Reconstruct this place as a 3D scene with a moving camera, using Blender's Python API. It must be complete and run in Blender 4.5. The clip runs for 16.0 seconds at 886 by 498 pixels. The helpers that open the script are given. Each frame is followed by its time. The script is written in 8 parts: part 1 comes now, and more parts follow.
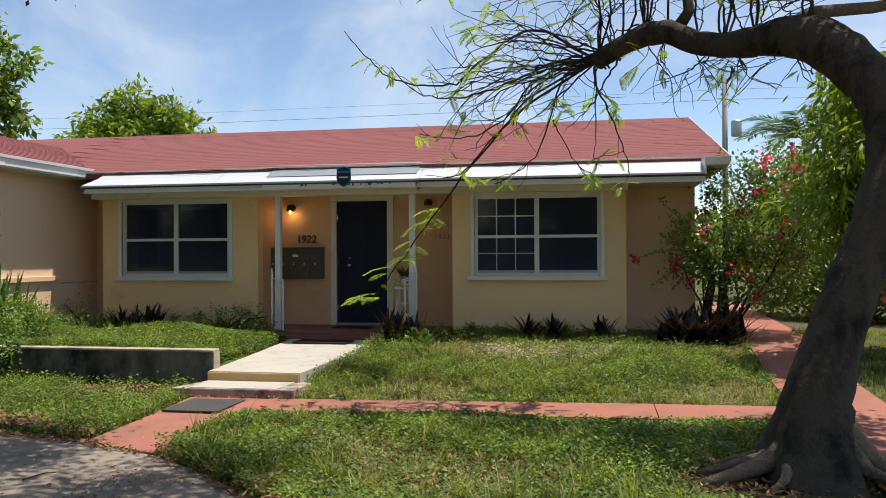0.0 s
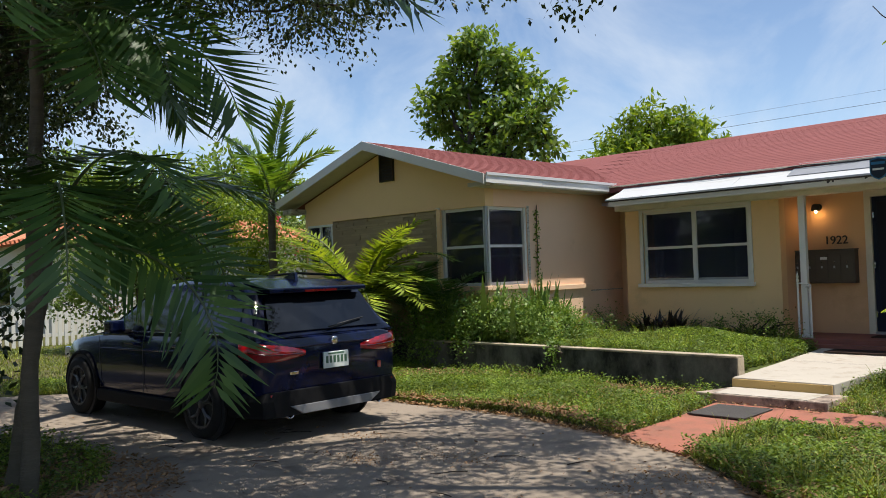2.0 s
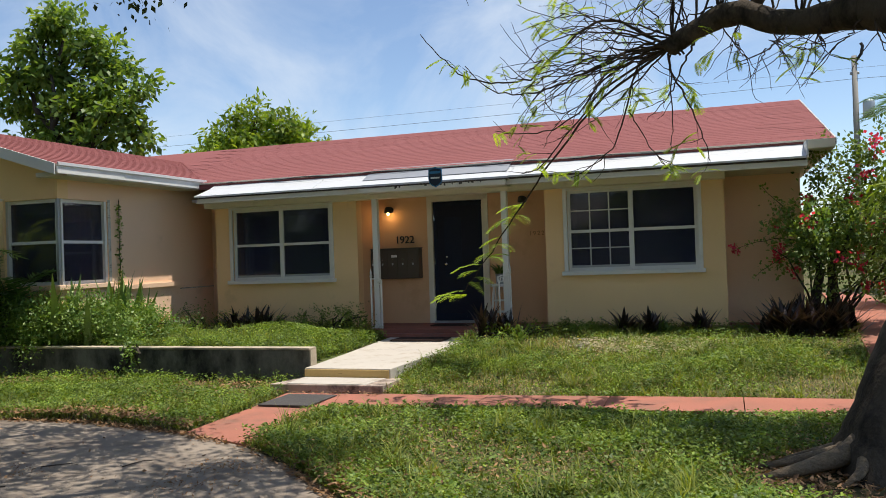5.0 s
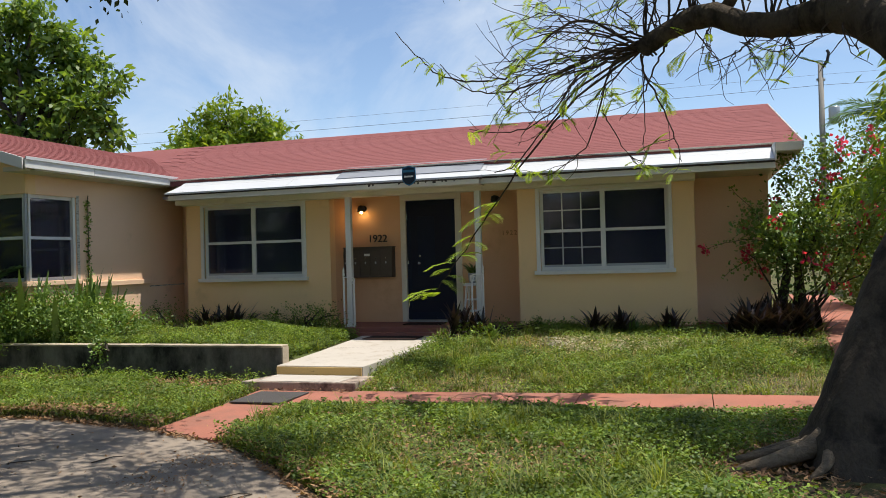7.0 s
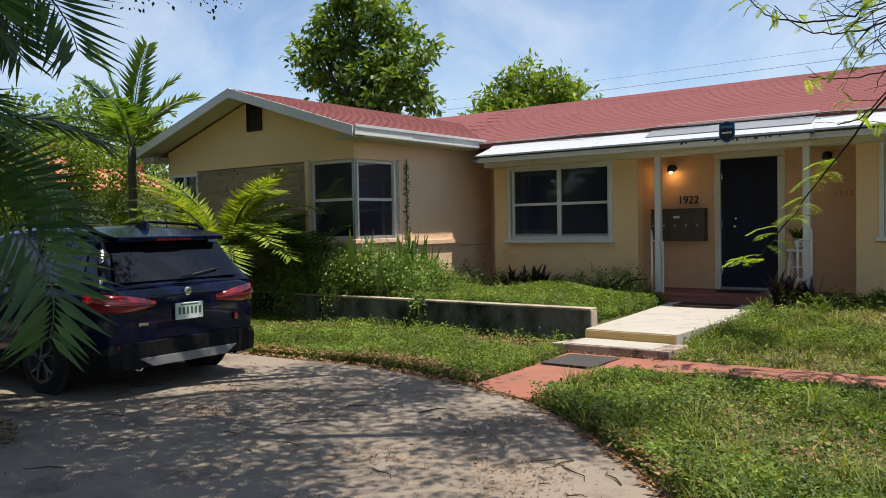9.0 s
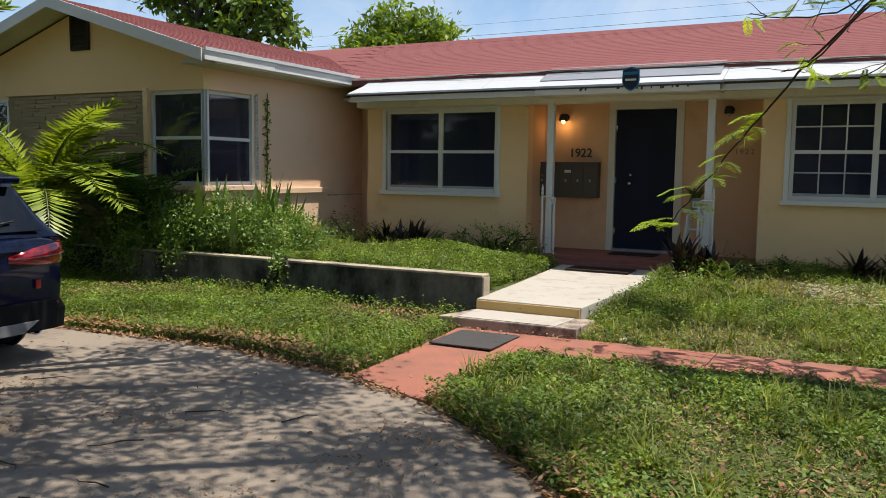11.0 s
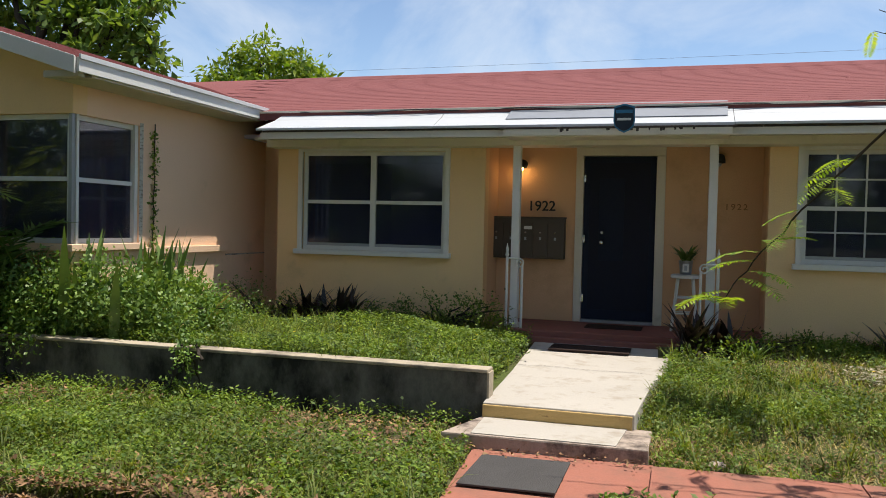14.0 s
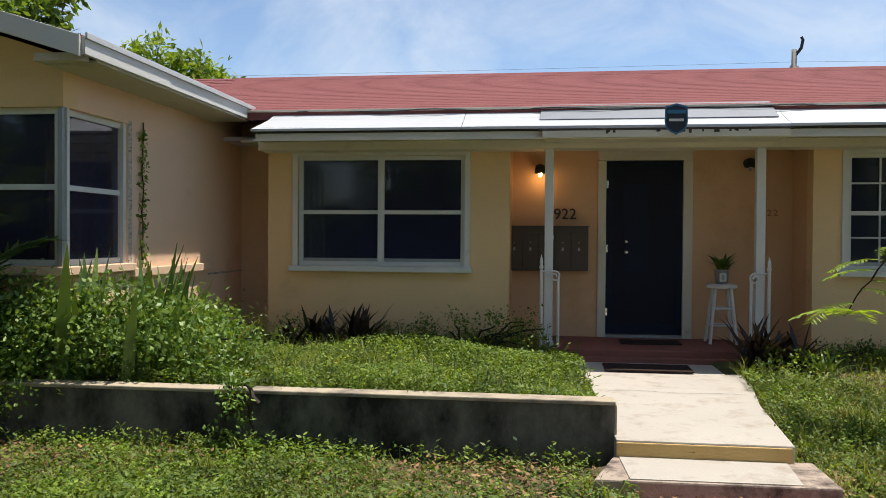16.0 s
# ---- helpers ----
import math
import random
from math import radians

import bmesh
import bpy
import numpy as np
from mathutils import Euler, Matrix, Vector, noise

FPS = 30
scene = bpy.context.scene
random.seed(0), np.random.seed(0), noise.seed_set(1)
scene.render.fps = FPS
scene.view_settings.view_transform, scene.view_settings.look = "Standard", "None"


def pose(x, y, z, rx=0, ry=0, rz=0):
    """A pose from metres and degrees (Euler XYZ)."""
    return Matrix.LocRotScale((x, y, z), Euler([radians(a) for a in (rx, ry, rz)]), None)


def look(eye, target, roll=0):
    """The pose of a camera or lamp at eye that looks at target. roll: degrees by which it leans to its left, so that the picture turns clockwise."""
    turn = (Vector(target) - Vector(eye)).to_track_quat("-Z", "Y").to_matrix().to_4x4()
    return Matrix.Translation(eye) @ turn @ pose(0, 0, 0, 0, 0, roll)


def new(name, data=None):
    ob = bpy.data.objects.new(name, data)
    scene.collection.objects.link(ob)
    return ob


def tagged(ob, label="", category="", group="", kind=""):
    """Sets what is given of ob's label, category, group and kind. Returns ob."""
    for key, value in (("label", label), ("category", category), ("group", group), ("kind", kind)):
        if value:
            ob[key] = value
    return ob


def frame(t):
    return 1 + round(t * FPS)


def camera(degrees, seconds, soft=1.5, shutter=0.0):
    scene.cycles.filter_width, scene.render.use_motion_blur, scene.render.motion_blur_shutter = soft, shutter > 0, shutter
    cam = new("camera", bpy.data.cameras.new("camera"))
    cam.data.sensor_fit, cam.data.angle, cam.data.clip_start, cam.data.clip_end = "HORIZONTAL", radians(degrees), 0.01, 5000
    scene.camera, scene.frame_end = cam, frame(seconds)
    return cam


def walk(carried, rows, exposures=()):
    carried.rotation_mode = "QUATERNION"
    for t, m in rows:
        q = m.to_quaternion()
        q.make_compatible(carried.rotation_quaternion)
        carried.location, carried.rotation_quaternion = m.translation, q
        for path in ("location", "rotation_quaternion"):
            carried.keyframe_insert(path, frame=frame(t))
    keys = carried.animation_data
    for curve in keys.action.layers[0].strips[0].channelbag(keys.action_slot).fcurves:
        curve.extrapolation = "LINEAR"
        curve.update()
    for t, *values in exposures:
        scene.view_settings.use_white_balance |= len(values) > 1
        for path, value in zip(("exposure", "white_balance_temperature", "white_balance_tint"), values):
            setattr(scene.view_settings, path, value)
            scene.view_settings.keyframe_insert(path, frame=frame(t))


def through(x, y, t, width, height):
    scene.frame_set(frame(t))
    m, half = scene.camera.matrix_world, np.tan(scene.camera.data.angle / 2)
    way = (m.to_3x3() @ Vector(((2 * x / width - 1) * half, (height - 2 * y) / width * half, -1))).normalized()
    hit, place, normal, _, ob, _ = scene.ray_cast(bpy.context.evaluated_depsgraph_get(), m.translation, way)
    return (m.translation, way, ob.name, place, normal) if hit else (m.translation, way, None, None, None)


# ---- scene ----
cam = camera(56.9, 16.0, soft=0.9)
EXPOSURES = [(0.0, 0.70), (16.0, 0.70)]
PATH = [
    (0, (4.246, 1.56, 1.557), (3.886, 3.527, 1.569), -0.3),
    (0.5, (4.207, 1.555, 1.531), (3.822, 3.517, 1.554), -0.2),
    (1, (4.228, 1.55, 1.53), (3.349, 3.346, 1.557), -0.5),
    (1.5, (4.214, 1.554, 1.531), (2.849, 3.015, 1.583), -1.2),
    (2, (4.264, 1.497, 1.533), (2.837, 2.899, 1.588), -1.9),
    (2.5, (4.367, 1.449, 1.518), (2.972, 2.881, 1.567), -2.2),
    (3, (4.492, 1.492, 1.524), (3.186, 3.006, 1.565), -1.8),
    (3.5, (4.599, 1.528, 1.507), (3.493, 3.195, 1.522), -1.3),
    (4, (4.665, 1.539, 1.513), (3.818, 3.351, 1.523), -1.0),
    (4.5, (4.677, 1.564, 1.518), (3.979, 3.438, 1.526), -1.4),
    (4.7, (4.691, 1.57, 1.516), (4.016, 3.453, 1.529), -1.7),
    (6.8, (4.713, 1.535, 1.467), (4.14, 3.451, 1.484), -1.5),
    (7, (4.682, 1.542, 1.467), (4.099, 3.455, 1.487), -1.6),
    (7.5, (4.67, 1.542, 1.453), (3.881, 3.379, 1.483), -1.6),
    (7.8, (4.644, 1.503, 1.448), (3.664, 3.246, 1.49), -1.8),
    (8, (4.635, 1.473, 1.443), (3.523, 3.135, 1.487), -1.8),
    (8.2, (4.608, 1.475, 1.443), (3.394, 3.064, 1.488), -1.8),
    (10.3, (3.814, 2.344, 1.542), (2.672, 3.975, 1.361), 0.4),
    (10.5, (3.7, 2.466, 1.53), (2.57, 4.106, 1.346), 0.4),
    (11, (3.399, 2.817, 1.519), (2.479, 4.583, 1.329), 0.8),
    (11.5, (3.124, 3.188, 1.524), (2.196, 4.951, 1.348), 0.9),
    (12, (2.733, 3.556, 1.522), (1.943, 5.387, 1.368), 1.0),
    (12.5, (2.434, 3.855, 1.54), (1.793, 5.748, 1.452), 1.9),
    (13, (2.043, 4.086, 1.521), (1.444, 5.992, 1.435), 1.8),
    (13.5, (1.704, 4.241, 1.523), (1.127, 6.154, 1.442), 1.7),
    (14, (1.308, 4.392, 1.545), (0.74, 6.309, 1.487), 1.3),
    (14.5, (0.858, 4.471, 1.563), (0.401, 6.417, 1.505), 1.3),
    (15, (0.413, 4.588, 1.529), (-0.005, 6.543, 1.476), 1.1),
    (15.5, (-0.084, 4.774, 1.545), (-0.33, 6.759, 1.513), 0.9),
    (16, (-0.558, 4.924, 1.536), (-0.814, 6.907, 1.507), 0.4),
]
walk(cam, [(t, look(eye, aim, lean)) for t, eye, aim, lean in PATH], EXPOSURES)

# ---- sky, sun ----
SUN_TO = Vector((0.30, 0.13, 1.0)).normalized()
world = bpy.data.worlds.new("sky")
scene.world = world
world.use_nodes = True
wn, wl = world.node_tree.nodes, world.node_tree.links
wn.clear()
w_out = wn.new("ShaderNodeOutputWorld")
w_bg = wn.new("ShaderNodeBackground")
w_bg.inputs["Strength"].default_value = 0.099
sky = wn.new("ShaderNodeTexSky")
sky.sky_type = "NISHITA"
sky.sun_disc = False
sky.sun_elevation = math.asin(SUN_TO.z)
sky.sun_rotation = math.atan2(SUN_TO.x, SUN_TO.y)
sky.air_density, sky.dust_density, sky.ozone_density = 0.85, 0.3, 1.0
w_co = wn.new("ShaderNodeTexCoord")
w_map = wn.new("ShaderNodeMapping")
w_map.inputs["Scale"].default_value = (1.6, 1.6, 2.0)
w_map.inputs["Location"].default_value = (2.1, 0.4, 0.3)
w_n = wn.new("ShaderNodeTexNoise")
w_n.inputs["Scale"].default_value, w_n.inputs["Detail"].default_value = 2.6, 7.0
w_n.inputs["Roughness"].default_value, w_n.inputs["Distortion"].default_value = 0.58, 0.6
w_r = wn.new("ShaderNodeValToRGB")
w_r.color_ramp.elements[0].position, w_r.color_ramp.elements[1].position = 0.43, 0.74
w_r.color_ramp.elements[1].color = (0.72, 0.72, 0.72, 1)
w_mix = wn.new("ShaderNodeMixRGB")
w_mix.inputs["Color2"].default_value = (5.0, 5.5, 6.1, 1)
wl.new(w_co.outputs["Generated"], w_map.inputs["Vector"])
wl.new(w_map.outputs["Vector"], w_n.inputs["Vector"])
wl.new(w_n.outputs["Fac"], w_r.inputs["Fac"])
wl.new(w_r.outputs["Color"], w_mix.inputs["Fac"])
wl.new(sky.outputs["Color"], w_mix.inputs["Color1"])
wl.new(w_mix.outputs["Color"], w_bg.inputs["Color"])
wl.new(w_bg.outputs["Background"], w_out.inputs["Surface"])

sun_data = bpy.data.lights.new("sun", "SUN")
sun_data.energy, sun_data.angle, sun_data.color = 3.9, radians(0.5), (1.0, 0.94, 0.84)
sun = new("sun", sun_data)
sun.matrix_world = look(SUN_TO * 60, (0, 0, 0))

# ---- materials ----
def nodes_of(name):
    m = bpy.data.materials.new(name)
    m.use_nodes = True
    nt = m.node_tree
    return m, nt.nodes, nt.links, nt.nodes["Principled BSDF"]


def shade(c, k):
    return (min(c[0] * k, 1), min(c[1] * k, 1), min(c[2] * k, 1), 1)


def noise_node(n, l, scale, detail=4.0, rough=0.55, stretch=None, space="Object"):
    co = n.new("ShaderNodeTexCoord")
    t = n.new("ShaderNodeTexNoise")
    t.inputs["Scale"].default_value, t.inputs["Detail"].default_value, t.inputs["Roughness"].default_value = scale, detail, rough
    if stretch:
        mp = n.new("ShaderNodeMapping")
        mp.inputs["Scale"].default_value = stretch
        l.new(co.outputs[space], mp.inputs["Vector"])
        l.new(mp.outputs["Vector"], t.inputs["Vector"])
    else:
        l.new(co.outputs[space], t.inputs["Vector"])
    return t


def ramp(n, l, src, stops):
    r = n.new("ShaderNodeValToRGB")
    e = r.color_ramp.elements
    while len(e) < len(stops):
        e.new(0.5)
    for k, (p, c) in enumerate(stops):
        e[k].position, e[k].color = p, c
    l.new(src, r.inputs["Fac"])
    return r


def mixc(n, l, fac, a, b, mode="MIX"):
    m = n.new("ShaderNodeMixRGB")
    m.blend_type = mode
    for sock, v in ((m.inputs["Fac"], fac), (m.inputs["Color1"], a), (m.inputs["Color2"], b)):
        if isinstance(v, (int, float)):
            sock.default_value = v
        elif isinstance(v, tuple):
            sock.default_value = v if len(v) == 4 else (*v, 1)
        else:
            l.new(v, sock)
    return m.outputs["Color"]


def surface(name, base, rough=0.8, big=0.6, fine=60.0, vary=0.16, bump=0.25, dist=0.004, stain=None, stain_at=(0.55, 0.75), metal=0.0,
            stretch=None, per_object=0.0, per_island=0.0, spec=0.4, stain_scale=None):
    """A painted, cast or stone surface: two scales of tone, fine relief, and stains with a shape of their own."""
    m, n, l, p = nodes_of(name)
    a = noise_node(n, l, big, 5.0, 0.6, stretch)
    b = noise_node(n, l, fine, 3.0, 0.6, stretch)
    tone = ramp(n, l, a.outputs["Fac"], [(0.3, shade(base, 1 - vary)), (0.7, shade(base, 1 + vary))]).outputs["Color"]
    grain = ramp(n, l, b.outputs["Fac"], [(0.3, shade(base, 1 - vary * 0.8)), (0.7, shade(base, 1 + vary * 0.8))]).outputs["Color"]
    col = mixc(n, l, 0.45, tone, grain)
    if stain:
        s = noise_node(n, l, stain_scale or big * 2.7, 7.0, 0.68, stretch)
        f = ramp(n, l, s.outputs["Fac"], [(stain_at[0], (0, 0, 0, 1)), (stain_at[1], (1, 1, 1, 1))]).outputs["Color"]
        col = mixc(n, l, f, col, (*stain, 1))
    if per_object or per_island:
        if per_object:
            src = n.new("ShaderNodeObjectInfo").outputs["Random"]
        else:
            src = n.new("ShaderNodeNewGeometry").outputs["Random Per Island"]
        k = per_object or per_island
        f = ramp(n, l, src, [(0.0, (1 - k, 1 - k, 1 - k, 1)), (1.0, (1 + k, 1 + k, 1 + k, 1))]).outputs["Color"]
        col = mixc(n, l, 1.0, col, f, "MULTIPLY")
    l.new(col, p.inputs["Base Color"])
    p.inputs["Roughness"].default_value, p.inputs["Metallic"].default_value = rough, metal
    p.inputs["Specular IOR Level"].default_value = spec
    if bump:
        bn = n.new("ShaderNodeBump")
        bn.inputs["Strength"].default_value, bn.inputs["Distance"].default_value = bump, dist
        l.new(b.outputs["Fac"], bn.inputs["Height"])
        l.new(bn.outputs["Normal"], p.inputs["Normal"])
    return m


def leafy(name, dark, light, rough=0.5, through=0.35, clump=1.1, deep=0.62, high=1.3):
    """Leaves: tone by leaf and by clump, light coming through."""
    m, n, l, p = nodes_of(name)
    geo = n.new("ShaderNodeNewGeometry")
    a = noise_node(n, l, clump, 3.0)
    t1 = ramp(n, l, geo.outputs["Random Per Island"], [(0.0, (*dark, 1)), (1.0, (*light, 1))]).outputs["Color"]
    f = ramp(n, l, a.outputs["Fac"], [(0.3, (deep, deep * 1.06, deep, 1)), (0.7, (high, high * 0.96, high * 0.85, 1))]).outputs["Color"]
    col = mixc(n, l, 1.0, t1, f, "MULTIPLY")
    l.new(col, p.inputs["Base Color"])
    p.inputs["Roughness"].default_value = rough
    p.inputs["Specular IOR Level"].default_value = 0.35
    tr = n.new("ShaderNodeBsdfTranslucent")
    warm = mixc(n, l, 1.0, col, (1.5, 1.42, 0.5, 1), "MULTIPLY")
    l.new(warm, tr.inputs["Color"])
    mx = n.new("ShaderNodeMixShader")
    mx.inputs["Fac"].default_value = through
    l.new(p.outputs["BSDF"], mx.inputs[1])
    l.new(tr.outputs["BSDF"], mx.inputs[2])
    l.new(mx.outputs["Shader"], n["Material Output"].inputs["Surface"])
    return m


def plain(name, base, rough=0.5, metal=0.0, spec=0.5, coat=0.0, vary=0.06, bump=0.05):
    m, n, l, p = nodes_of(name)
    a = noise_node(n, l, 9.0, 5.0)
    col = ramp(n, l, a.outputs["Fac"], [(0.3, shade(base, 1 - vary)), (0.7, shade(base, 1 + vary))]).outputs["Color"]
    l.new(col, p.inputs["Base Color"])
    p.inputs["Roughness"].default_value, p.inputs["Metallic"].default_value = rough, metal
    p.inputs["Specular IOR Level"].default_value, p.inputs["Coat Weight"].default_value = spec, coat
    p.inputs["Coat Roughness"].default_value = 0.04
    if bump:
        bn = n.new("ShaderNodeBump")
        bn.inputs["Strength"].default_value, bn.inputs["Distance"].default_value = bump, 0.002
        l.new(noise_node(n, l, 180.0, 2.0).outputs["Fac"], bn.inputs["Height"])
        l.new(bn.outputs["Normal"], p.inputs["Normal"])
    return m


def glassy(name, tint, rough=0.02, clear=0.6):
    """A window pane: partly clear, tinted, brightened by a painted navy haze, with the gloss of glass."""
    m, n, l, p = nodes_of(name)
    p.inputs["Base Color"].default_value = (*tint, 1)
    p.inputs["Roughness"].default_value = rough
    p.inputs["IOR"].default_value = 1.5
    tr = n.new("ShaderNodeBsdfTransparent")
    tr.inputs["Color"].default_value = (clear, clear, clear * 1.02, 1)
    gl = n.new("ShaderNodeBsdfGlossy")
    gl.inputs["Roughness"].default_value = rough
    fr = n.new("ShaderNodeFresnel")
    fr.inputs["IOR"].default_value = 1.5
    dim = n.new("ShaderNodeMath")
    dim.operation = "MULTIPLY"
    dim.inputs[1].default_value = 0.75
    l.new(fr.outputs["Fac"], dim.inputs[0])
    # diffuse navy haze, mixed in so that dark panes don't go black
    film_ = n.new("ShaderNodeBsdfDiffuse")
    film_.inputs["Color"].default_value = (0.055, 0.058, 0.105, 1)
    lifted_pane = n.new("ShaderNodeMixShader")
    lifted_pane.inputs["Fac"].default_value = 0.28
    l.new(tr.outputs["BSDF"], lifted_pane.inputs[1])
    l.new(film_.outputs["BSDF"], lifted_pane.inputs[2])
    mx = n.new("ShaderNodeMixShader")
    l.new(dim.outputs["Value"], mx.inputs["Fac"])
    l.new(lifted_pane.outputs["Shader"], mx.inputs[1])
    l.new(gl.outputs["BSDF"], mx.inputs[2])
    l.new(mx.outputs["Shader"], n["Material Output"].inputs["Surface"])
    return m


M_wall = surface("tan_stucco", (0.79, 0.55, 0.30), 0.88, 0.5, 70, 0.10, 0.5, 0.006, stain=(0.42, 0.32, 0.19), stain_at=(0.60, 0.95), spec=0.2)
M_wallp = surface("peach_stucco", (0.81, 0.555, 0.38), 0.88, 0.5, 70, 0.10, 0.5, 0.006, stain=(0.45, 0.33, 0.22), stain_at=(0.60, 0.95), spec=0.2)
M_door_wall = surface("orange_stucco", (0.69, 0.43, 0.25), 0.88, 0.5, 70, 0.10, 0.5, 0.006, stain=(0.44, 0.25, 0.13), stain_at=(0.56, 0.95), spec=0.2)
M_room = surface("room_plaster", (0.46, 0.43, 0.58), 0.9, 0.6, 40, 0.1, 0.1)
M_white = surface("white_paint", (0.66, 0.65, 0.62), 0.55, 1.2, 50, 0.06, 0.15, 0.003, stain=(0.46, 0.43, 0.38), stain_at=(0.6, 0.9))
M_trim = surface("cream_trim", (0.66, 0.61, 0.50), 0.6, 1.2, 50, 0.07, 0.2, 0.003, stain=(0.38, 0.33, 0.25), stain_at=(0.6, 0.9))
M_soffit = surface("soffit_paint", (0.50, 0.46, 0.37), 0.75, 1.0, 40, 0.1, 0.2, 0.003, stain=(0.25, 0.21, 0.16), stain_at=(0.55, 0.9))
M_flash = surface("white_metal_flashing", (0.54, 0.55, 0.56), 0.4, 0.9, 30, 0.06, 0.12, 0.004, stain=(0.5, 0.5, 0.5), stain_at=(0.58, 0.85), spec=0.5)
# metal flashing again, with its shaded look put into a grey-blue base colour
M_flash_shaded = surface("flashing_shade_grey", (0.25, 0.265, 0.295), 0.6, 0.9, 30, 0.06, 0.12, 0.004, stain=(0.20, 0.21, 0.235), stain_at=(0.5, 0.85), spec=0.3)
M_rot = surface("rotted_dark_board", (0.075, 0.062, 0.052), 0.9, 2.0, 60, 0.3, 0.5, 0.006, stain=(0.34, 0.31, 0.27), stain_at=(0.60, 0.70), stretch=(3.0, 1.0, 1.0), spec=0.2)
M_oldwood = surface("peeling_board", (0.48, 0.45, 0.40), 0.8, 2.0, 60, 0.18, 0.5, 0.006, stain=(0.11, 0.09, 0.07), stain_at=(0.5, 0.66), stretch=(2.0, 2.0, 6.0))
M_shingle = surface("red_shingle", (0.222, 0.080, 0.076), 0.92, 0.45, 110, 0.16, 0.7, 0.006, stain=(0.16, 0.055, 0.052), stain_at=(0.5, 0.85), per_object=0.05, spec=0.15, stain_scale=1.3)
M_conc = surface("pale_concrete", (0.44, 0.40, 0.35), 0.88, 0.8, 55, 0.10, 0.35, 0.005, stain=(0.30, 0.25, 0.19), stain_at=(0.52, 0.76), spec=0.2, stain_scale=4.0)
M_riser = surface("ochre_riser", (0.56, 0.38, 0.15), 0.85, 1.2, 55, 0.12, 0.35, 0.005, stain=(0.07, 0.05, 0.03), stain_at=(0.60, 0.72), stretch=(1, 1, 2.5), stain_scale=5.0)
M_oldconc = surface("weathered_concrete", (0.40, 0.32, 0.26), 0.9, 1.5, 60, 0.2, 0.5, 0.006, stain=(0.09, 0.07, 0.06), stain_at=(0.48, 0.66), spec=0.2)
M_redpath = surface("red_painted_concrete", (0.33, 0.130, 0.090), 0.88, 0.7, 55, 0.16, 0.35, 0.005, stain=(0.19, 0.11, 0.08), stain_at=(0.48, 0.75), spec=0.25)
M_porch = surface("red_brown_porch_paint", (0.24, 0.085, 0.065), 0.7, 0.9, 55, 0.14, 0.3, 0.004, stain=(0.13, 0.07, 0.06), stain_at=(0.5, 0.8))
M_drive = surface("driveway_concrete", (0.265, 0.218, 0.172), 0.93, 0.35, 90, 0.16, 0.6, 0.008, stain=(0.115, 0.092, 0.074), stain_at=(0.50, 0.72), spec=0.2, stain_scale=1.7)
M_planter = surface("mouldy_planter_wall", (0.17, 0.155, 0.13), 0.92, 1.1, 60, 0.25, 0.5, 0.008, stain=(0.024, 0.023, 0.020), stain_at=(0.40, 0.60), stretch=(1, 1, 0.6), spec=0.2, stain_scale=1.6)
M_coping = surface("planter_coping", (0.42, 0.35, 0.26), 0.9, 1.1, 60, 0.15, 0.5, 0.006, stain=(0.14, 0.12, 0.1), stain_at=(0.47, 0.68), spec=0.2)
M_stone = surface("strip_stone", (0.33, 0.25, 0.155), 0.9, 2.0, 45, 0.16, 0.7, 0.01, per_object=0.14, spec=0.2)
M_mat = surface("dark_rubber_mat", (0.075, 0.07, 0.068), 0.95, 2.0, 160, 0.2, 0.8, 0.006, spec=0.15)
M_matb = surface("brown_coir_mat", (0.045, 0.03, 0.026), 0.98, 2.0, 160, 0.2, 0.9, 0.008, spec=0.1)
M_metalbox = surface("bronze_mailbox_metal", (0.10, 0.080, 0.064), 0.6, 1.5, 40, 0.08, 0.1, 0.002, metal=0.35)
M_black = plain("black_paint", (0.018, 0.018, 0.02), 0.6)
M_screen = surface("dark_screen_door", (0.019, 0.021, 0.034), 0.7, 0.8, 220, 0.15, 0.4, 0.002, spec=0.12)
M_navy = plain("navy_door_paint", (0.014, 0.019, 0.036), 0.6, 0.0, 0.15)
M_chrome = plain("worn_chrome", (0.62, 0.62, 0.64), 0.22, 1.0)
M_glass = glassy("window_glass", (0.9, 0.95, 1.0), 0.03, 0.68)
M_bark = surface("grey_bark", (0.072, 0.057, 0.043), 0.95, 1.6, 48, 0.35, 0.8, 0.012, stain=(0.022, 0.019, 0.016), stain_at=(0.46, 0.62), stretch=(1, 1, 0.6), spec=0.15)
M_bark2 = surface("dark_bark", (0.055, 0.045, 0.036), 0.95, 2.0, 40, 0.3, 0.9, 0.015, spec=0.15)
M_twig = surface("dark_twig", (0.05, 0.037, 0.028), 0.9, 3.0, 40, 0.25, 0.4, 0.004, spec=0.2)
M_root = surface("pale_root", (0.17, 0.13, 0.09), 0.93, 1.6, 30, 0.25, 0.9, 0.02, stain=(0.06, 0.05, 0.04), stain_at=(0.5, 0.75), spec=0.15)
M_palmtrunk = surface("ringed_palm_trunk", (0.10, 0.085, 0.062), 0.9, 2.0, 30, 0.3, 0.8, 0.01, stretch=(0.6, 0.6, 6.0), spec=0.2)
L_poin = leafy("feathery_leaf", (0.16, 0.26, 0.03), (0.34, 0.44, 0.06), 0.5, 0.5)
L_tree = leafy("tree_leaf", (0.080, 0.155, 0.036), (0.210, 0.300, 0.080), 0.42, 0.5)
L_mango = leafy("broad_leaf_bright", (0.100, 0.185, 0.022), (0.270, 0.350, 0.055), 0.40, 0.45)
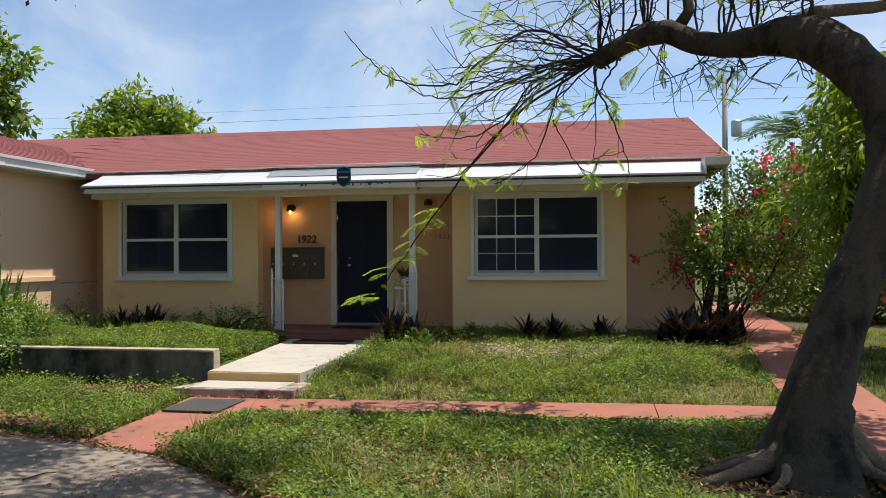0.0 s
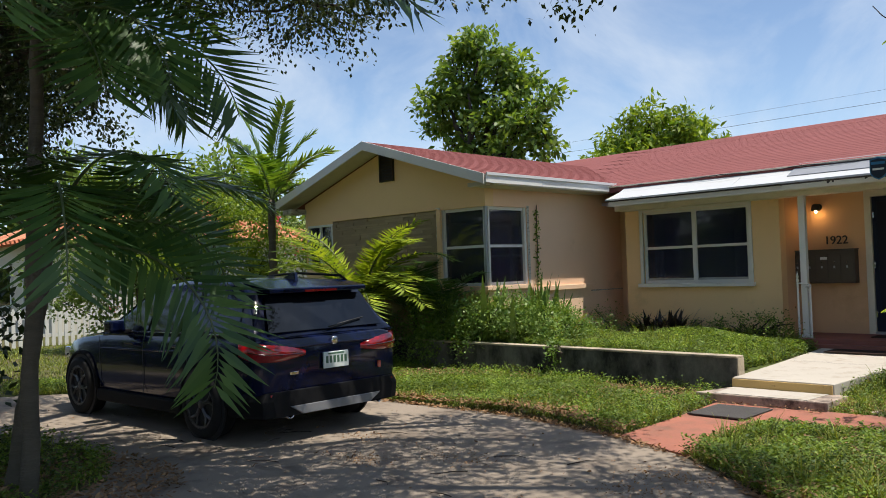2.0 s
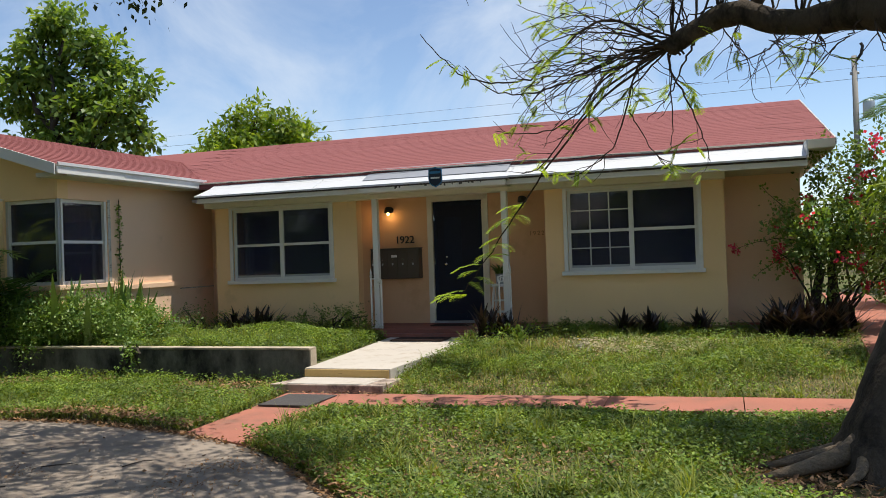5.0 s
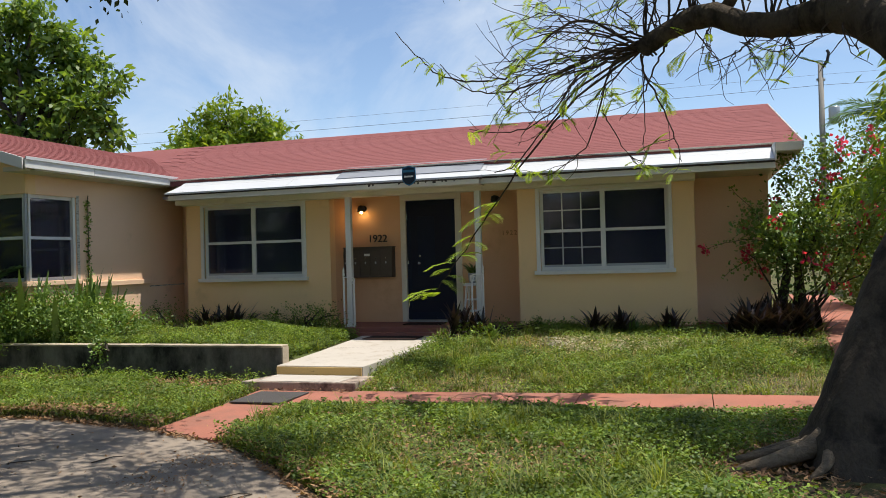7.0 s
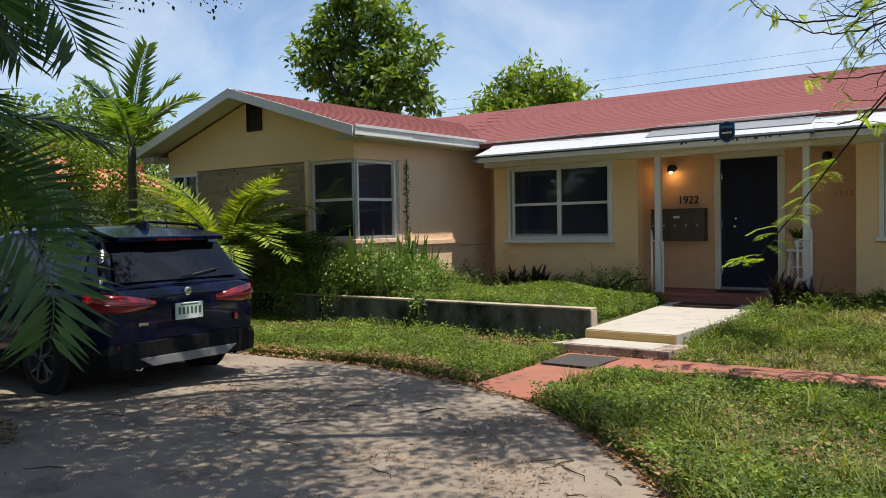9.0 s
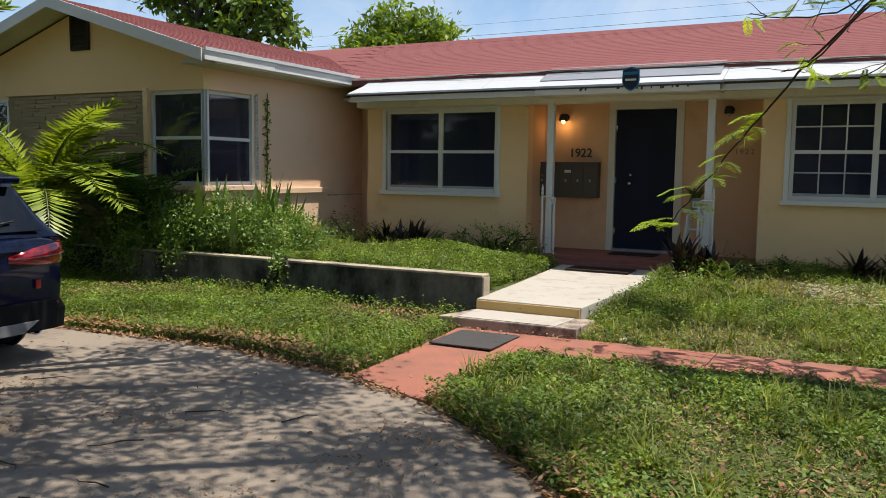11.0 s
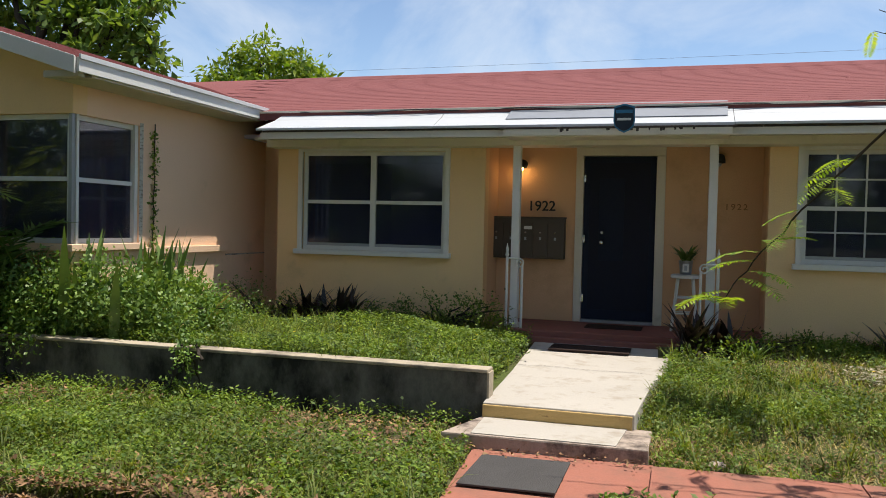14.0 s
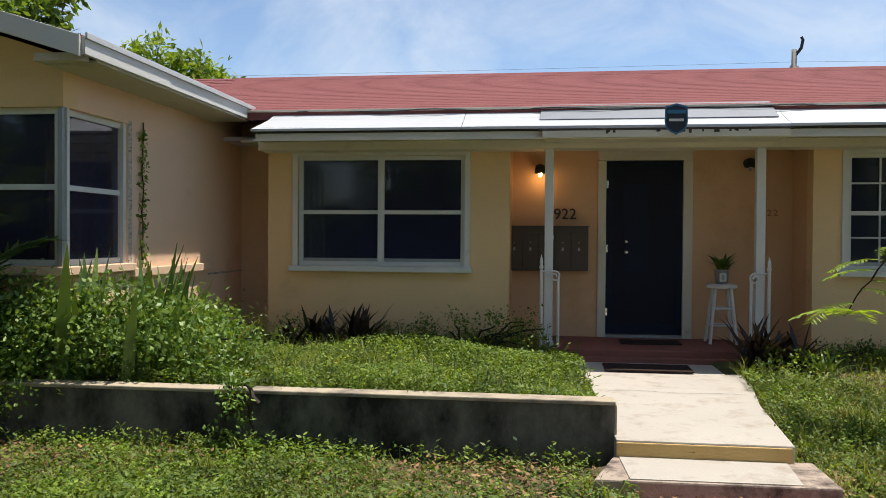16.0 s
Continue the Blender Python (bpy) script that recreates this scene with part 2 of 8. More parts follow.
L_olive = leafy("small_dark_leaf", (0.020, 0.036, 0.014), (0.055, 0.080, 0.030), 0.5, 0.25)
L_shrub = leafy("shrub_leaf", (0.078, 0.165, 0.032), (0.25, 0.35, 0.095), 0.45, 0.3, 2.5)
L_hedge = leafy("dense_hedge_leaf", (0.070, 0.135, 0.028), (0.195, 0.265, 0.070), 0.5, 0.3, 1.3)
L_palm = leafy("palm_leaflet", (0.040, 0.095, 0.026), (0.105, 0.190, 0.050), 0.34, 0.25, 1.5)
L_areca = leafy("yellow_green_palm_leaflet", (0.12, 0.20, 0.022), (0.40, 0.48, 0.06), 0.4, 0.4, 1.5)
L_young = leafy("young_palm_leaflet", (0.06, 0.14, 0.02), (0.20, 0.31, 0.05), 0.4, 0.4, 1.5)
L_oyster = leafy("purple_strap_leaf", (0.016, 0.016, 0.014), (0.062, 0.036, 0.042), 0.38, 0.15, 3.0)
L_snake = leafy("sword_leaf", (0.05, 0.11, 0.03), (0.16, 0.24, 0.065), 0.42, 0.2, 3.0)
L_flower = leafy("magenta_bract", (0.50, 0.030, 0.100), (0.75, 0.060, 0.190), 0.6, 0.4)
L_yellow = leafy("yellow_petal", (0.70, 0.50, 0.02), (0.85, 0.65, 0.05), 0.6, 0.3)
# wide clump tones here: shadows among the lawn's growth put into the colour
L_grass = leafy("grass_blade", (0.080, 0.125, 0.022), (0.265, 0.295, 0.065), 0.6, 0.35, 2.6, 0.34, 1.55)
L_weed = leafy("weed_leaf", (0.060, 0.125, 0.020), (0.215, 0.295, 0.050), 0.55, 0.35, 3.2, 0.34, 1.55)
L_dry = leafy("dry_leaf", (0.14, 0.072, 0.04), (0.38, 0.23, 0.13), 0.85, 0.1, 3.0)
L_pale = leafy("bleached_blade", (0.36, 0.31, 0.22), (0.58, 0.52, 0.42), 0.9, 0.15, 3.0)
L_straw = leafy("straw_blade", (0.24, 0.185, 0.085), (0.42, 0.34, 0.18), 0.85, 0.2, 3.0)


def ground_material():
    m, n, l, p = nodes_of("lawn_soil")
    a = noise_node(n, l, 0.55, 6.0, 0.62)
    b = noise_node(n, l, 14.0, 5.0, 0.7)
    c = noise_node(n, l, 90.0, 3.0, 0.6)
    soil = ramp(n, l, b.outputs["Fac"], [(0.3, (0.045, 0.038, 0.022, 1)), (0.7, (0.16, 0.125, 0.075, 1))]).outputs["Color"]
    green = ramp(n, l, c.outputs["Fac"], [(0.3, (0.040, 0.062, 0.014, 1)), (0.7, (0.105, 0.135, 0.036, 1))]).outputs["Color"]
    f = ramp(n, l, a.outputs["Fac"], [(0.40, (0.12, 0.12, 0.12, 1)), (0.62, (0.88, 0.88, 0.88, 1))]).outputs["Color"]
    l.new(mixc(n, l, f, soil, green), p.inputs["Base Color"])
    p.inputs["Roughness"].default_value, p.inputs["Specular IOR Level"].default_value = 1.0, 0.1
    bn = n.new("ShaderNodeBump")
    bn.inputs["Strength"].default_value, bn.inputs["Distance"].default_value = 0.9, 0.02
    l.new(b.outputs["Fac"], bn.inputs["Height"])
    l.new(bn.outputs["Normal"], p.inputs["Normal"])
    return m


M_ground = ground_material()

# ---- mesh building ----
class Shape:
    """Collects vertices and faces of one mesh."""

    def __init__(self):
        self.v, self.f = [], []

    def add(self, v, f):
        k = len(self.v)
        self.v += [tuple(p) for p in v]
        self.f += [tuple(i + k for i in q) for q in f]
        return self

    def box(self, x0, x1, y0, y1, z0, z1, m=None):
        v = [Vector((x, y, z)) for z in (z0, z1) for y in (y0, y1) for x in (x0, x1)]
        if m is not None:
            v = [m @ p for p in v]
        return self.add(v, [(0, 2, 3, 1), (4, 5, 7, 6), (0, 1, 5, 4), (2, 6, 7, 3), (0, 4, 6, 2), (1, 3, 7, 5)])

    def prism(self, outline, z0, z1):
        """An outline in x, y (counter-clockwise), stood up between two heights."""
        k = len(outline)
        v = [(x, y, z0) for x, y in outline] + [(x, y, z1) for x, y in outline]
        return self.add(v, [tuple(range(k))[::-1], tuple(range(k, 2 * k))] + [(i, (i + 1) % k, k + (i + 1) % k, k + i) for i in range(k)])

    def slab(self, corners, depth):
        """A face of any outline with thickness along -depth (a vector)."""
        k, d = len(corners), Vector(depth)
        v = [Vector(c) for c in corners] + [Vector(c) - d for c in corners]
        return self.add(v, [tuple(range(k)), tuple(range(k, 2 * k))[::-1]] + [((i + 1) % k, i, k + i, k + (i + 1) % k) for i in range(k)])

    def tube(self, pts, radii, sides=8, cap=True):
        pts = [Vector(p) for p in pts]
        if isinstance(radii, (int, float)):
            radii = [radii] * len(pts)
        v, f, ref = [], [], None
        for i, p in enumerate(pts):
            t = (pts[min(i + 1, len(pts) - 1)] - pts[max(i - 1, 0)]).normalized()
            if ref is None:
                ref = t.orthogonal().normalized()
            ref = (ref - t * ref.dot(t))
            ref = ref.normalized() if ref.length > 1e-6 else t.orthogonal().normalized()
            s = t.cross(ref)
            v += [p + (ref * math.cos(a) + s * math.sin(a)) * radii[i] for a in (2 * math.pi * j / sides for j in range(sides))]
        for i in range(len(pts) - 1):
            for j in range(sides):
                j2 = (j + 1) % sides
                f.append((i * sides + j, i * sides + j2, (i + 1) * sides + j2, (i + 1) * sides + j))
        if cap:
            f += [tuple(range(sides))[::-1], tuple(range((len(pts) - 1) * sides, len(pts) * sides))]
        return self.add(v, f)

    def lathe(self, profile, m=None, sides=20, cap=True):
        """A profile of (radius, z) turned round z."""
        v = [Vector((r * math.cos(2 * math.pi * j / sides), r * math.sin(2 * math.pi * j / sides), z)) for r, z in profile for j in range(sides)]
        if m is not None:
            v = [m @ p for p in v]
        f = [(i * sides + j, i * sides + (j + 1) % sides, (i + 1) * sides + (j + 1) % sides, (i + 1) * sides + j)
             for i in range(len(profile) - 1) for j in range(sides)]
        if cap:
            f += [tuple(range(sides))[::-1], tuple(range((len(profile) - 1) * sides, len(profile) * sides))]
        return self.add(v, f)

    def mesh(self, name, bevel=0.0, smooth=False, segments=2):
        me = bpy.data.meshes.new(name)
        me.from_pydata(self.v, [], self.f)
        if bevel:
            bm = bmesh.new()
            bm.from_mesh(me)
            bmesh.ops.recalc_face_normals(bm, faces=bm.faces)
            sharp = [e for e in bm.edges if len(e.link_faces) == 2 and e.calc_face_angle(0) > 0.5]
            bmesh.ops.bevel(bm, geom=sharp, offset=bevel, segments=segments, affect="EDGES", profile=0.6)
            bm.to_mesh(me)
            bm.free()
        if smooth:
            me.shade_smooth()
        me.update()
        return me


def part(name, shape, material, parent=None, label="", bevel=0.0, smooth=False):
    """One mesh object, under a thing or a part."""
    me = shape.mesh(name, bevel, smooth) if isinstance(shape, Shape) else shape
    if material and not me.materials:
        me.materials.append(material)
    ob = new(name, me)
    if parent:
        ob.parent = parent
    if label:
        tagged(ob, label)
    return ob


def thing(name, label, category, group="", kind="", at=None):
    """An empty at a thing's base."""
    ob = new(name)
    ob.empty_display_size = 0.2
    if at is not None:
        ob.matrix_basis = at if isinstance(at, Matrix) else Matrix.Translation(at)
    return tagged(ob, label, category, group, kind)


def structure(name, shape, material, label, category, bevel=0.0):
    return tagged(part(name, shape, material, None, "", bevel), label, category, "", "structure")


def np_mesh(name, verts, quads):
    """A mesh of many quads from arrays."""
    me = bpy.data.meshes.new(name)
    verts, quads = np.asarray(verts, np.float32), np.asarray(quads, np.int32)
    me.vertices.add(len(verts))
    me.vertices.foreach_set("co", verts.ravel())
    me.loops.add(quads.size)
    me.loops.foreach_set("vertex_index", quads.ravel())
    me.polygons.add(len(quads))
    me.polygons.foreach_set("loop_start", np.arange(0, quads.size, 4, dtype=np.int32))
    me.update(calc_edges=True)
    return me


def unit(a):
    return a / np.maximum(np.linalg.norm(a, axis=1, keepdims=True), 1e-9)


def leaf_arrays(p, d, up, length, width, fold=0.15, droop=0.0, waist=0.45):
    """Diamond leaves: base p, direction d, roughly facing up."""
    d = unit(d)
    s = unit(np.cross(d, up))
    n = np.cross(s, d)
    L, W = np.reshape(length, (-1, 1)), np.reshape(width, (-1, 1))
    mid = p + d * L * waist - n * W * fold
    v = np.stack([p, mid + s * W * 0.5, p + d * L - n * L * droop, mid - s * W * 0.5], 1)
    v[:, 1] += n * W * fold
    v[:, 3] += n * W * fold
    return v.reshape(-1, 3)


def leaf_mesh(name, p, d, up, length, width, fold=0.15, droop=0.0, waist=0.45):
    v = leaf_arrays(np.asarray(p), np.asarray(d), np.asarray(up), np.asarray(length), np.asarray(width), fold, droop, waist)
    return np_mesh(name, v, np.arange(len(v)).reshape(-1, 4))


def strap_arrays(base, yaw, lean, length, width, steps=4, bend=0.8):
    """Long bent leaves (blades, sword and strap leaves): arrays of quads, one strip a leaf."""
    k = len(base)
    yaw, lean, length, width, bend = [np.broadcast_to(np.asarray(a, float), (k,)) for a in (yaw, lean, length, width, bend)]
    out = np.stack([np.cos(yaw), np.sin(yaw), np.zeros(k)], 1)
    side = np.stack([-np.sin(yaw), np.cos(yaw), np.zeros(k)], 1)
    p, rows = np.asarray(base, float).copy(), []
    for i in range(steps + 1):
        u = i / steps
        w = width * (1.0 if i == 0 else max(0.06, math.sin(math.pi * (0.30 + 0.70 * u)) ** 0.8))
        rows.append(np.stack([p - side * (w / 2)[:, None], p + side * (w / 2)[:, None]], 1))
        a = lean + bend * u
        step = out * np.sin(a)[:, None] + np.array([0, 0, 1.0]) * np.cos(a)[:, None]
        p = p + step * (length / steps)[:, None]
    v = np.stack(rows, 1).reshape(k, -1, 3)
    q = np.array([[2 * i, 2 * i + 1, 2 * i + 3, 2 * i + 2] for i in range(steps)])
    per = 2 * (steps + 1)
    return v.reshape(-1, 3), (q[None] + (np.arange(k) * per)[:, None, None]).reshape(-1, 4)


def rnd(*shape):
    return np.random.rand(*shape)


def dirs(k, lift=0.0):
    d = np.random.randn(k, 3)
    d = unit(d)
    d[:, 2] += lift
    return unit(d)

# ---- ground, driveway, paths ----
DRIVE = [(-11.5, -5.2), (-10.6, 0.0), (-9.3, 3.6), (-7.6, 5.75), (-5.6, 7.25), (-3.4, 7.93), (-1.3, 8.05), (0.09, 7.76), (0.86, 7.43), (1.4, 7.07),
         (1.9, 6.66), (2.4, 6.2), (3.05, 5.45), (3.8, 4.5), (4.9, 3.2), (6.6, 1.6), (9.2, 0.2), (14.0, -1.6), (14.0, -5.2)]
ISLAND = [(-7.0, -2.5), (-2.4, -2.5), (-1.7, -0.5), (-1.45, 1.6), (-1.6, 3.2), (-2.1, 4.05), (-3.1, 4.5), (-4.6, 4.3), (-6.2, 3.2), (-7.2, 1.2)]
PATH_RED = [(0.08, 7.76), (0.86, 7.43), (0.88, 9.00), (1.15, 9.02), (1.15, 9.82), (-0.05, 9.82), (0.02, 8.9)]
PATH_SIDE = [(1.15, 9.02), (6.1, 9.17), (6.1, 9.85), (1.15, 9.70)]
PATH_RIGHT = [(6.1, 6.0), (7.0, 6.0), (7.12, 14.0), (7.3, 22.0), (6.5, 22.0), (6.33, 14.0), (6.1, 9.9)]


def inside(poly, x, y):
    x, y = np.asarray(x, float), np.asarray(y, float)
    r = np.zeros(np.broadcast(x, y).shape, bool)
    for (x1, y1), (x2, y2) in zip(poly, poly[1:] + poly[:1]):
        c = ((y1 > y) != (y2 > y)) & (x < (x2 - x1) * (y - y1) / ((y2 - y1) or 1e-9) + x1)
        r ^= c
    return r


def ease(u):
    u = np.clip(u, 0, 1)
    return u * u * (3 - 2 * u)


def lay(x, y):
    """Height of the lawn."""
    x, y = np.asarray(x, float), np.asarray(y, float)
    tilt = 0.007 * np.clip(x - 1, 0, 7) * ease((y - 4.5) / 4)
    z = 0.02 + tilt
    rise = np.where(x > 1.0, (0.33 - tilt * 0.7) * np.clip((y - 9.9) / 3.6, 0, 1), 0)
    z = z + rise
    z = z + np.where((x < -0.02) & (y > 10.56) & (x > -9.2), 0.21 + 0.11 * ease((-x - 0.1) / 0.7), 0)
    z = z + np.where((x >= -0.02) & (x <= 1.0) & (y > 10.4), 0.12, 0)
    z = z + 0.02 * np.sin(x * 1.7 + 0.4) * np.sin(y * 1.3)
    far = ease((np.hypot(x, y - 8) - 25) / 20)
    return z * (1 - far) + 0.15 * far


def paved(x, y):
    return (inside(DRIVE, x, y) & ~inside(ISLAND, x, y)) | inside(PATH_RED, x, y) | inside(PATH_SIDE, x, y) | inside(PATH_RIGHT, x, y)


gx = np.unique(np.concatenate([np.linspace(-12, 9, 176), [-2500, -800, -300, -120, -60, -35, -22, -16, 12, 16, 22, 35, 60, 120, 300, 800, 2500]]))
gy = np.unique(np.concatenate([np.linspace(-1, 15.2, 136), [10.55, 10.57], [-2500, -800, -300, -100, -40, -20, -10, -5, -2.5, 18, 22, 28, 36, 50, 80, 120, 300, 800, 2500]]))
GX, GY = np.meshgrid(gx, gy)
GZ = lay(GX, GY) - 0.075 * paved(GX, GY) + 0.012 * (np.random.rand(*GX.shape) - 0.5) * (np.abs(GX) < 12)
nx, ny = len(gx), len(gy)
ii = np.arange(nx * ny).reshape(ny, nx)
quads = np.stack([ii[:-1, :-1], ii[:-1, 1:], ii[1:, 1:], ii[1:, :-1]], -1).reshape(-1, 4)
ground_me = np_mesh("ground", np.stack([GX, GY, GZ], -1).reshape(-1, 3), quads)
ground_me.shade_smooth()
ground = tagged(part("ground", ground_me, M_ground), "patchy weedy lawn soil with thin grass and bare spots", "ground", "", "structure")

structure("driveway", Shape().prism(DRIVE, -0.10, 0.0), M_drive, "grey weathered concrete circular driveway with dappled shade", "driveway")
road = structure("road", Shape().box(-300, 300, -11.5, -5.2, -0.12, 0.005), M_drive, "grey street surface behind the driveway", "road")


def slab_path(name, outline, lift, label):
    s = Shape()
    top = [(x, y, float(lay(x, y)) + lift) for x, y in outline]
    s.slab(top, (0, 0, 0.09))
    return structure(name, s, M_redpath, label, "path")


slab_path("path_front", PATH_RED, 0.0, "red painted concrete path leading to the front steps")
for a, b in ((1.15, 2.35), (2.36, 3.58), (3.59, 4.82), (4.83, 6.1)):
    t = (0.15 * (a - 1.15) / 4.95, 0.15 * (b - 1.15) / 4.95)
    slab_path("path_side", [(a, 9.02 + t[0]), (b, 9.02 + t[1]), (b, 9.70 + t[1]), (a, 9.70 + t[0])], 0.03, "narrow red painted concrete side path overgrown by grass")
for a, b in ((6.0, 7.6), (7.61, 9.2), (9.21, 10.8), (10.81, 12.4), (12.41, 14.0), (14.01, 16.0), (16.01, 22.0)):
    def left(y): return 6.1 + 0.23 * max(0.0, y - 9.9) / 4.1
    slab_path("path_house_side", [(left(a), a), (left(a) + 0.85, a), (left(b) + 0.85, b), (left(b), b)], 0.02, "red concrete path running along the house's side")

# front steps and walk
steps = thing("front_steps", "pale concrete front steps with ochre riser and chipped edges", "steps", kind="structure", at=(0.45, 10.1, 0))
s = Shape().prism([(-0.73, -0.31), (0.67, -0.29), (0.67, 0.26), (-0.57, 0.26)], -0.06, 0.118)
part("lower_step", s, M_oldconc, steps, "worn lower step with dark stained edge", 0.012)
part("lower_tread", Shape().prism([(-0.52, -0.285), (0.46, -0.27), (0.50, 0.225), (-0.545, 0.225)], 0.118, 0.124), M_conc, steps)
part("upper_riser", Shape().box(-0.56, 0.535, 0.206, 0.32, 0.0, 0.214), M_riser, steps, "ochre painted riser with black mould spots", 0.006)
walk_slab = Shape()
walk_slab.slab([(-0.11, 10.318, 0.228), (1.0, 10.318, 0.228), (1.08, 11.5, 0.25), (1.28, 12.75, 0.275), (1.42, 13.36, 0.285), (-0.26, 13.36, 0.285), (-0.16, 11.6, 0.25)], (0, 0, 0.16))
structure("front_walk", walk_slab, M_conc, "pale worn concrete walk up to the porch with a crack", "walkway", 0.01)
crack = Shape()
xs = np.linspace(-0.16, 1.02, 22)
for a, b in zip(xs[:-1], xs[1:]):
    ya, yb = 11.9 + 0.025 * math.sin(a * 9) - 0.05 * a, 11.9 + 0.025 * math.sin(b * 9) - 0.05 * b
    crack.add([(a, ya, 0.2625), (b, yb, 0.2625), (b, yb + 0.007, 0.2625), (a, ya + 0.007, 0.2625)], [(0, 1, 2, 3)])
tagged(part("walk_crack", crack, M_black), "thin dark crack across the concrete walk", "crack", "", "structure")

# planter wall
pw = thing("planter_wall", "low concrete planter wall, black with mould, pale coping", "retaining wall", kind="structure", at=(-0.1, 10.5, 0))
part("wall_face", Shape().box(-9.0, -0.012, -0.05, 0.10, -0.1, 0.425), M_planter, pw, "mouldy dark stained wall face", 0.008)
part("coping", Shape().box(-9.0, -0.006, -0.062, 0.11, 0.425, 0.452), M_coping, pw, "pale weathered wall top", 0.008)
part("end_face", Shape().box(-0.012, 0.003, -0.05, 0.10, 0.10, 0.425), M_coping, pw, "ochre wall end")

# ---- house shell ----
ZE = 2.50


def wall_x(name, y0, y1, x0, x1, z0, z1, holes, material, label):
    """A wall along x between y0 (front) and y1 with openings (x0, x1, z0, z1) through it."""
    s = Shape()
    xs = sorted({x0, x1, *[h[0] for h in holes], *[h[1] for h in holes]})
    for a, b in zip(xs[:-1], xs[1:]):
        cuts = sorted((h[2], h[3]) for h in holes if h[0] <= a + 1e-6 and h[1] >= b - 1e-6)
        z = z0
        for c, d in cuts:
            if c > z:
                s.box(a, b, y0, y1, z, c)
            z = d
        if z < z1:
            s.box(a, b, y0, y1, z, z1)
    return structure(name, s, material, label, "wall")


def wall_y(name, x0, x1, y0, y1, z0, z1, holes, material, label):
    s = Shape()
    ys = sorted({y0, y1, *[h[0] for h in holes], *[h[1] for h in holes]})
    for a, b in zip(ys[:-1], ys[1:]):
        cuts = sorted((h[2], h[3]) for h in holes if h[0] <= a + 1e-6 and h[1] >= b - 1e-6)
        z = z0
        for c, d in cuts:
            if c > z:
                s.box(x0, x1, a, b, z, c)
            z = d
        if z < z1:
            s.box(x0, x1, a, b, z, z1)
    return structure(name, s, material, label, "wall")


WL, WR = (-3.34, -1.47, 1.21, 2.43), (2.49, 4.36, 1.22, 2.43)
wall_x("wall_front_left", 13.80, 14.0, -3.69, -0.98, -0.05, 2.62, [WL], M_wall, "tan stucco front wall with stained lower part")
wall_x("wall_front_right", 13.80, 14.0, 2.15, 4.73, -0.05, 2.62, [WR], M_wall, "tan stucco front wall beside the porch")
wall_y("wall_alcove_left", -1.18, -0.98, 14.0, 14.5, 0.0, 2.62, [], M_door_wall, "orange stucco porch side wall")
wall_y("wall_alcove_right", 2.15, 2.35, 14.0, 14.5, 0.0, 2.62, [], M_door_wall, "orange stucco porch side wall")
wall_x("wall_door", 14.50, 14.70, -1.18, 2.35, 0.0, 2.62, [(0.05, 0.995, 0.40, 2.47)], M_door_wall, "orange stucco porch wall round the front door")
wall_x("wall_recess_right", 14.50, 14.70, 4.73, 5.78, -0.05, 2.75, [], M_wallp, "peach stucco wall beside the bougainvillea")
wall_y("wall_return_right", 4.53, 4.73, 14.0, 14.5, -0.05, 2.62, [], M_wallp, "peach stucco wall return")
wall_x("wall_recess_left", 14.60, 14.80, -4.32, -3.69, -0.05, 2.9, [], M_wallp, "shaded peach stucco wall in the inner corner")
wall_y("wall_return_left", -3.69, -3.49, 14.0, 14.6, -0.05, 2.62, [], M_wallp, "tan stucco wall return")
wall_y("wall_side_right", 5.58, 5.78, 14.7, 23.0, -0.05, 2.84, [], M_wallp, "peach stucco side wall of the house")
wall_x("wall_back", 22.8, 23.0, -9.12, 5.58, -0.05, 2.9, [], M_wallp, "plain stucco back wall")
# wing with the front gable
CWS, CWF = (10.94, 11.87, 1.285, 2.535), (-5.31, -4.385, 1.285, 2.535)
wall_y("wall_wing_side", -4.515, -4.315, 11.07, 14.6, -0.05, 2.93, [(11.07, 11.87, 1.285, 2.535)], M_wallp, "peach stucco wing wall with a sunlit lower patch")
wall_x("wall_wing_front", 10.87, 11.07, -9.12, -4.315, -0.05, 2.56, [(-5.31, -4.315, 1.285, 2.535), (-9.02, -8.22, 1.75, 2.50)], M_wall, "tan stucco wing front under the gable")
gs = Shape()
gs.slab([(-9.12, 10.87, 2.56), (-4.315, 10.87, 2.56), (-4.315, 10.87, 2.93), (-6.71, 10.87, 3.68), (-9.12, 10.87, 2.93)], (0, -0.2, 0))
structure("wall_gable", gs, M_wall, "tan stucco gable wall", "wall")
wall_y("wall_wing_left", -9.12, -8.92, 11.07, 22.8, -0.05, 2.85, [], M_wallp, "plain stucco left wall of the wing")
structure("wing_sill_band", Shape().box(-4.315, -4.265, 11.9, 13.6, 1.155, 1.235), M_wallp, "projecting stucco band on the wing wall", "trim", 0.006)
structure("corner_sill", Shape().prism([(-5.36, 10.82), (-4.265, 10.82), (-4.265, 11.92), (-4.315, 11.92), (-4.315, 10.87), (-5.36, 10.87)], 1.215, 1.283), M_wallp, "peach stucco sill under the corner window", "trim", 0.006)
structure("wing_score_line", Shape().box(-4.316, -4.312, 13.6, 14.6, 1.10, 1.12), M_oldwood, "dark score line on the wing wall", "trim")
# plinth ledge at the foot of the right-hand walls
structure("plinth_right", Shape().box(2.15, 4.85, 13.66, 13.80, 0.0, 0.40).box(4.73, 5.9, 14.36, 14.5, 0.0, 0.38), M_porch, "red painted ledge at the foot of the wall", "trim", 0.012)
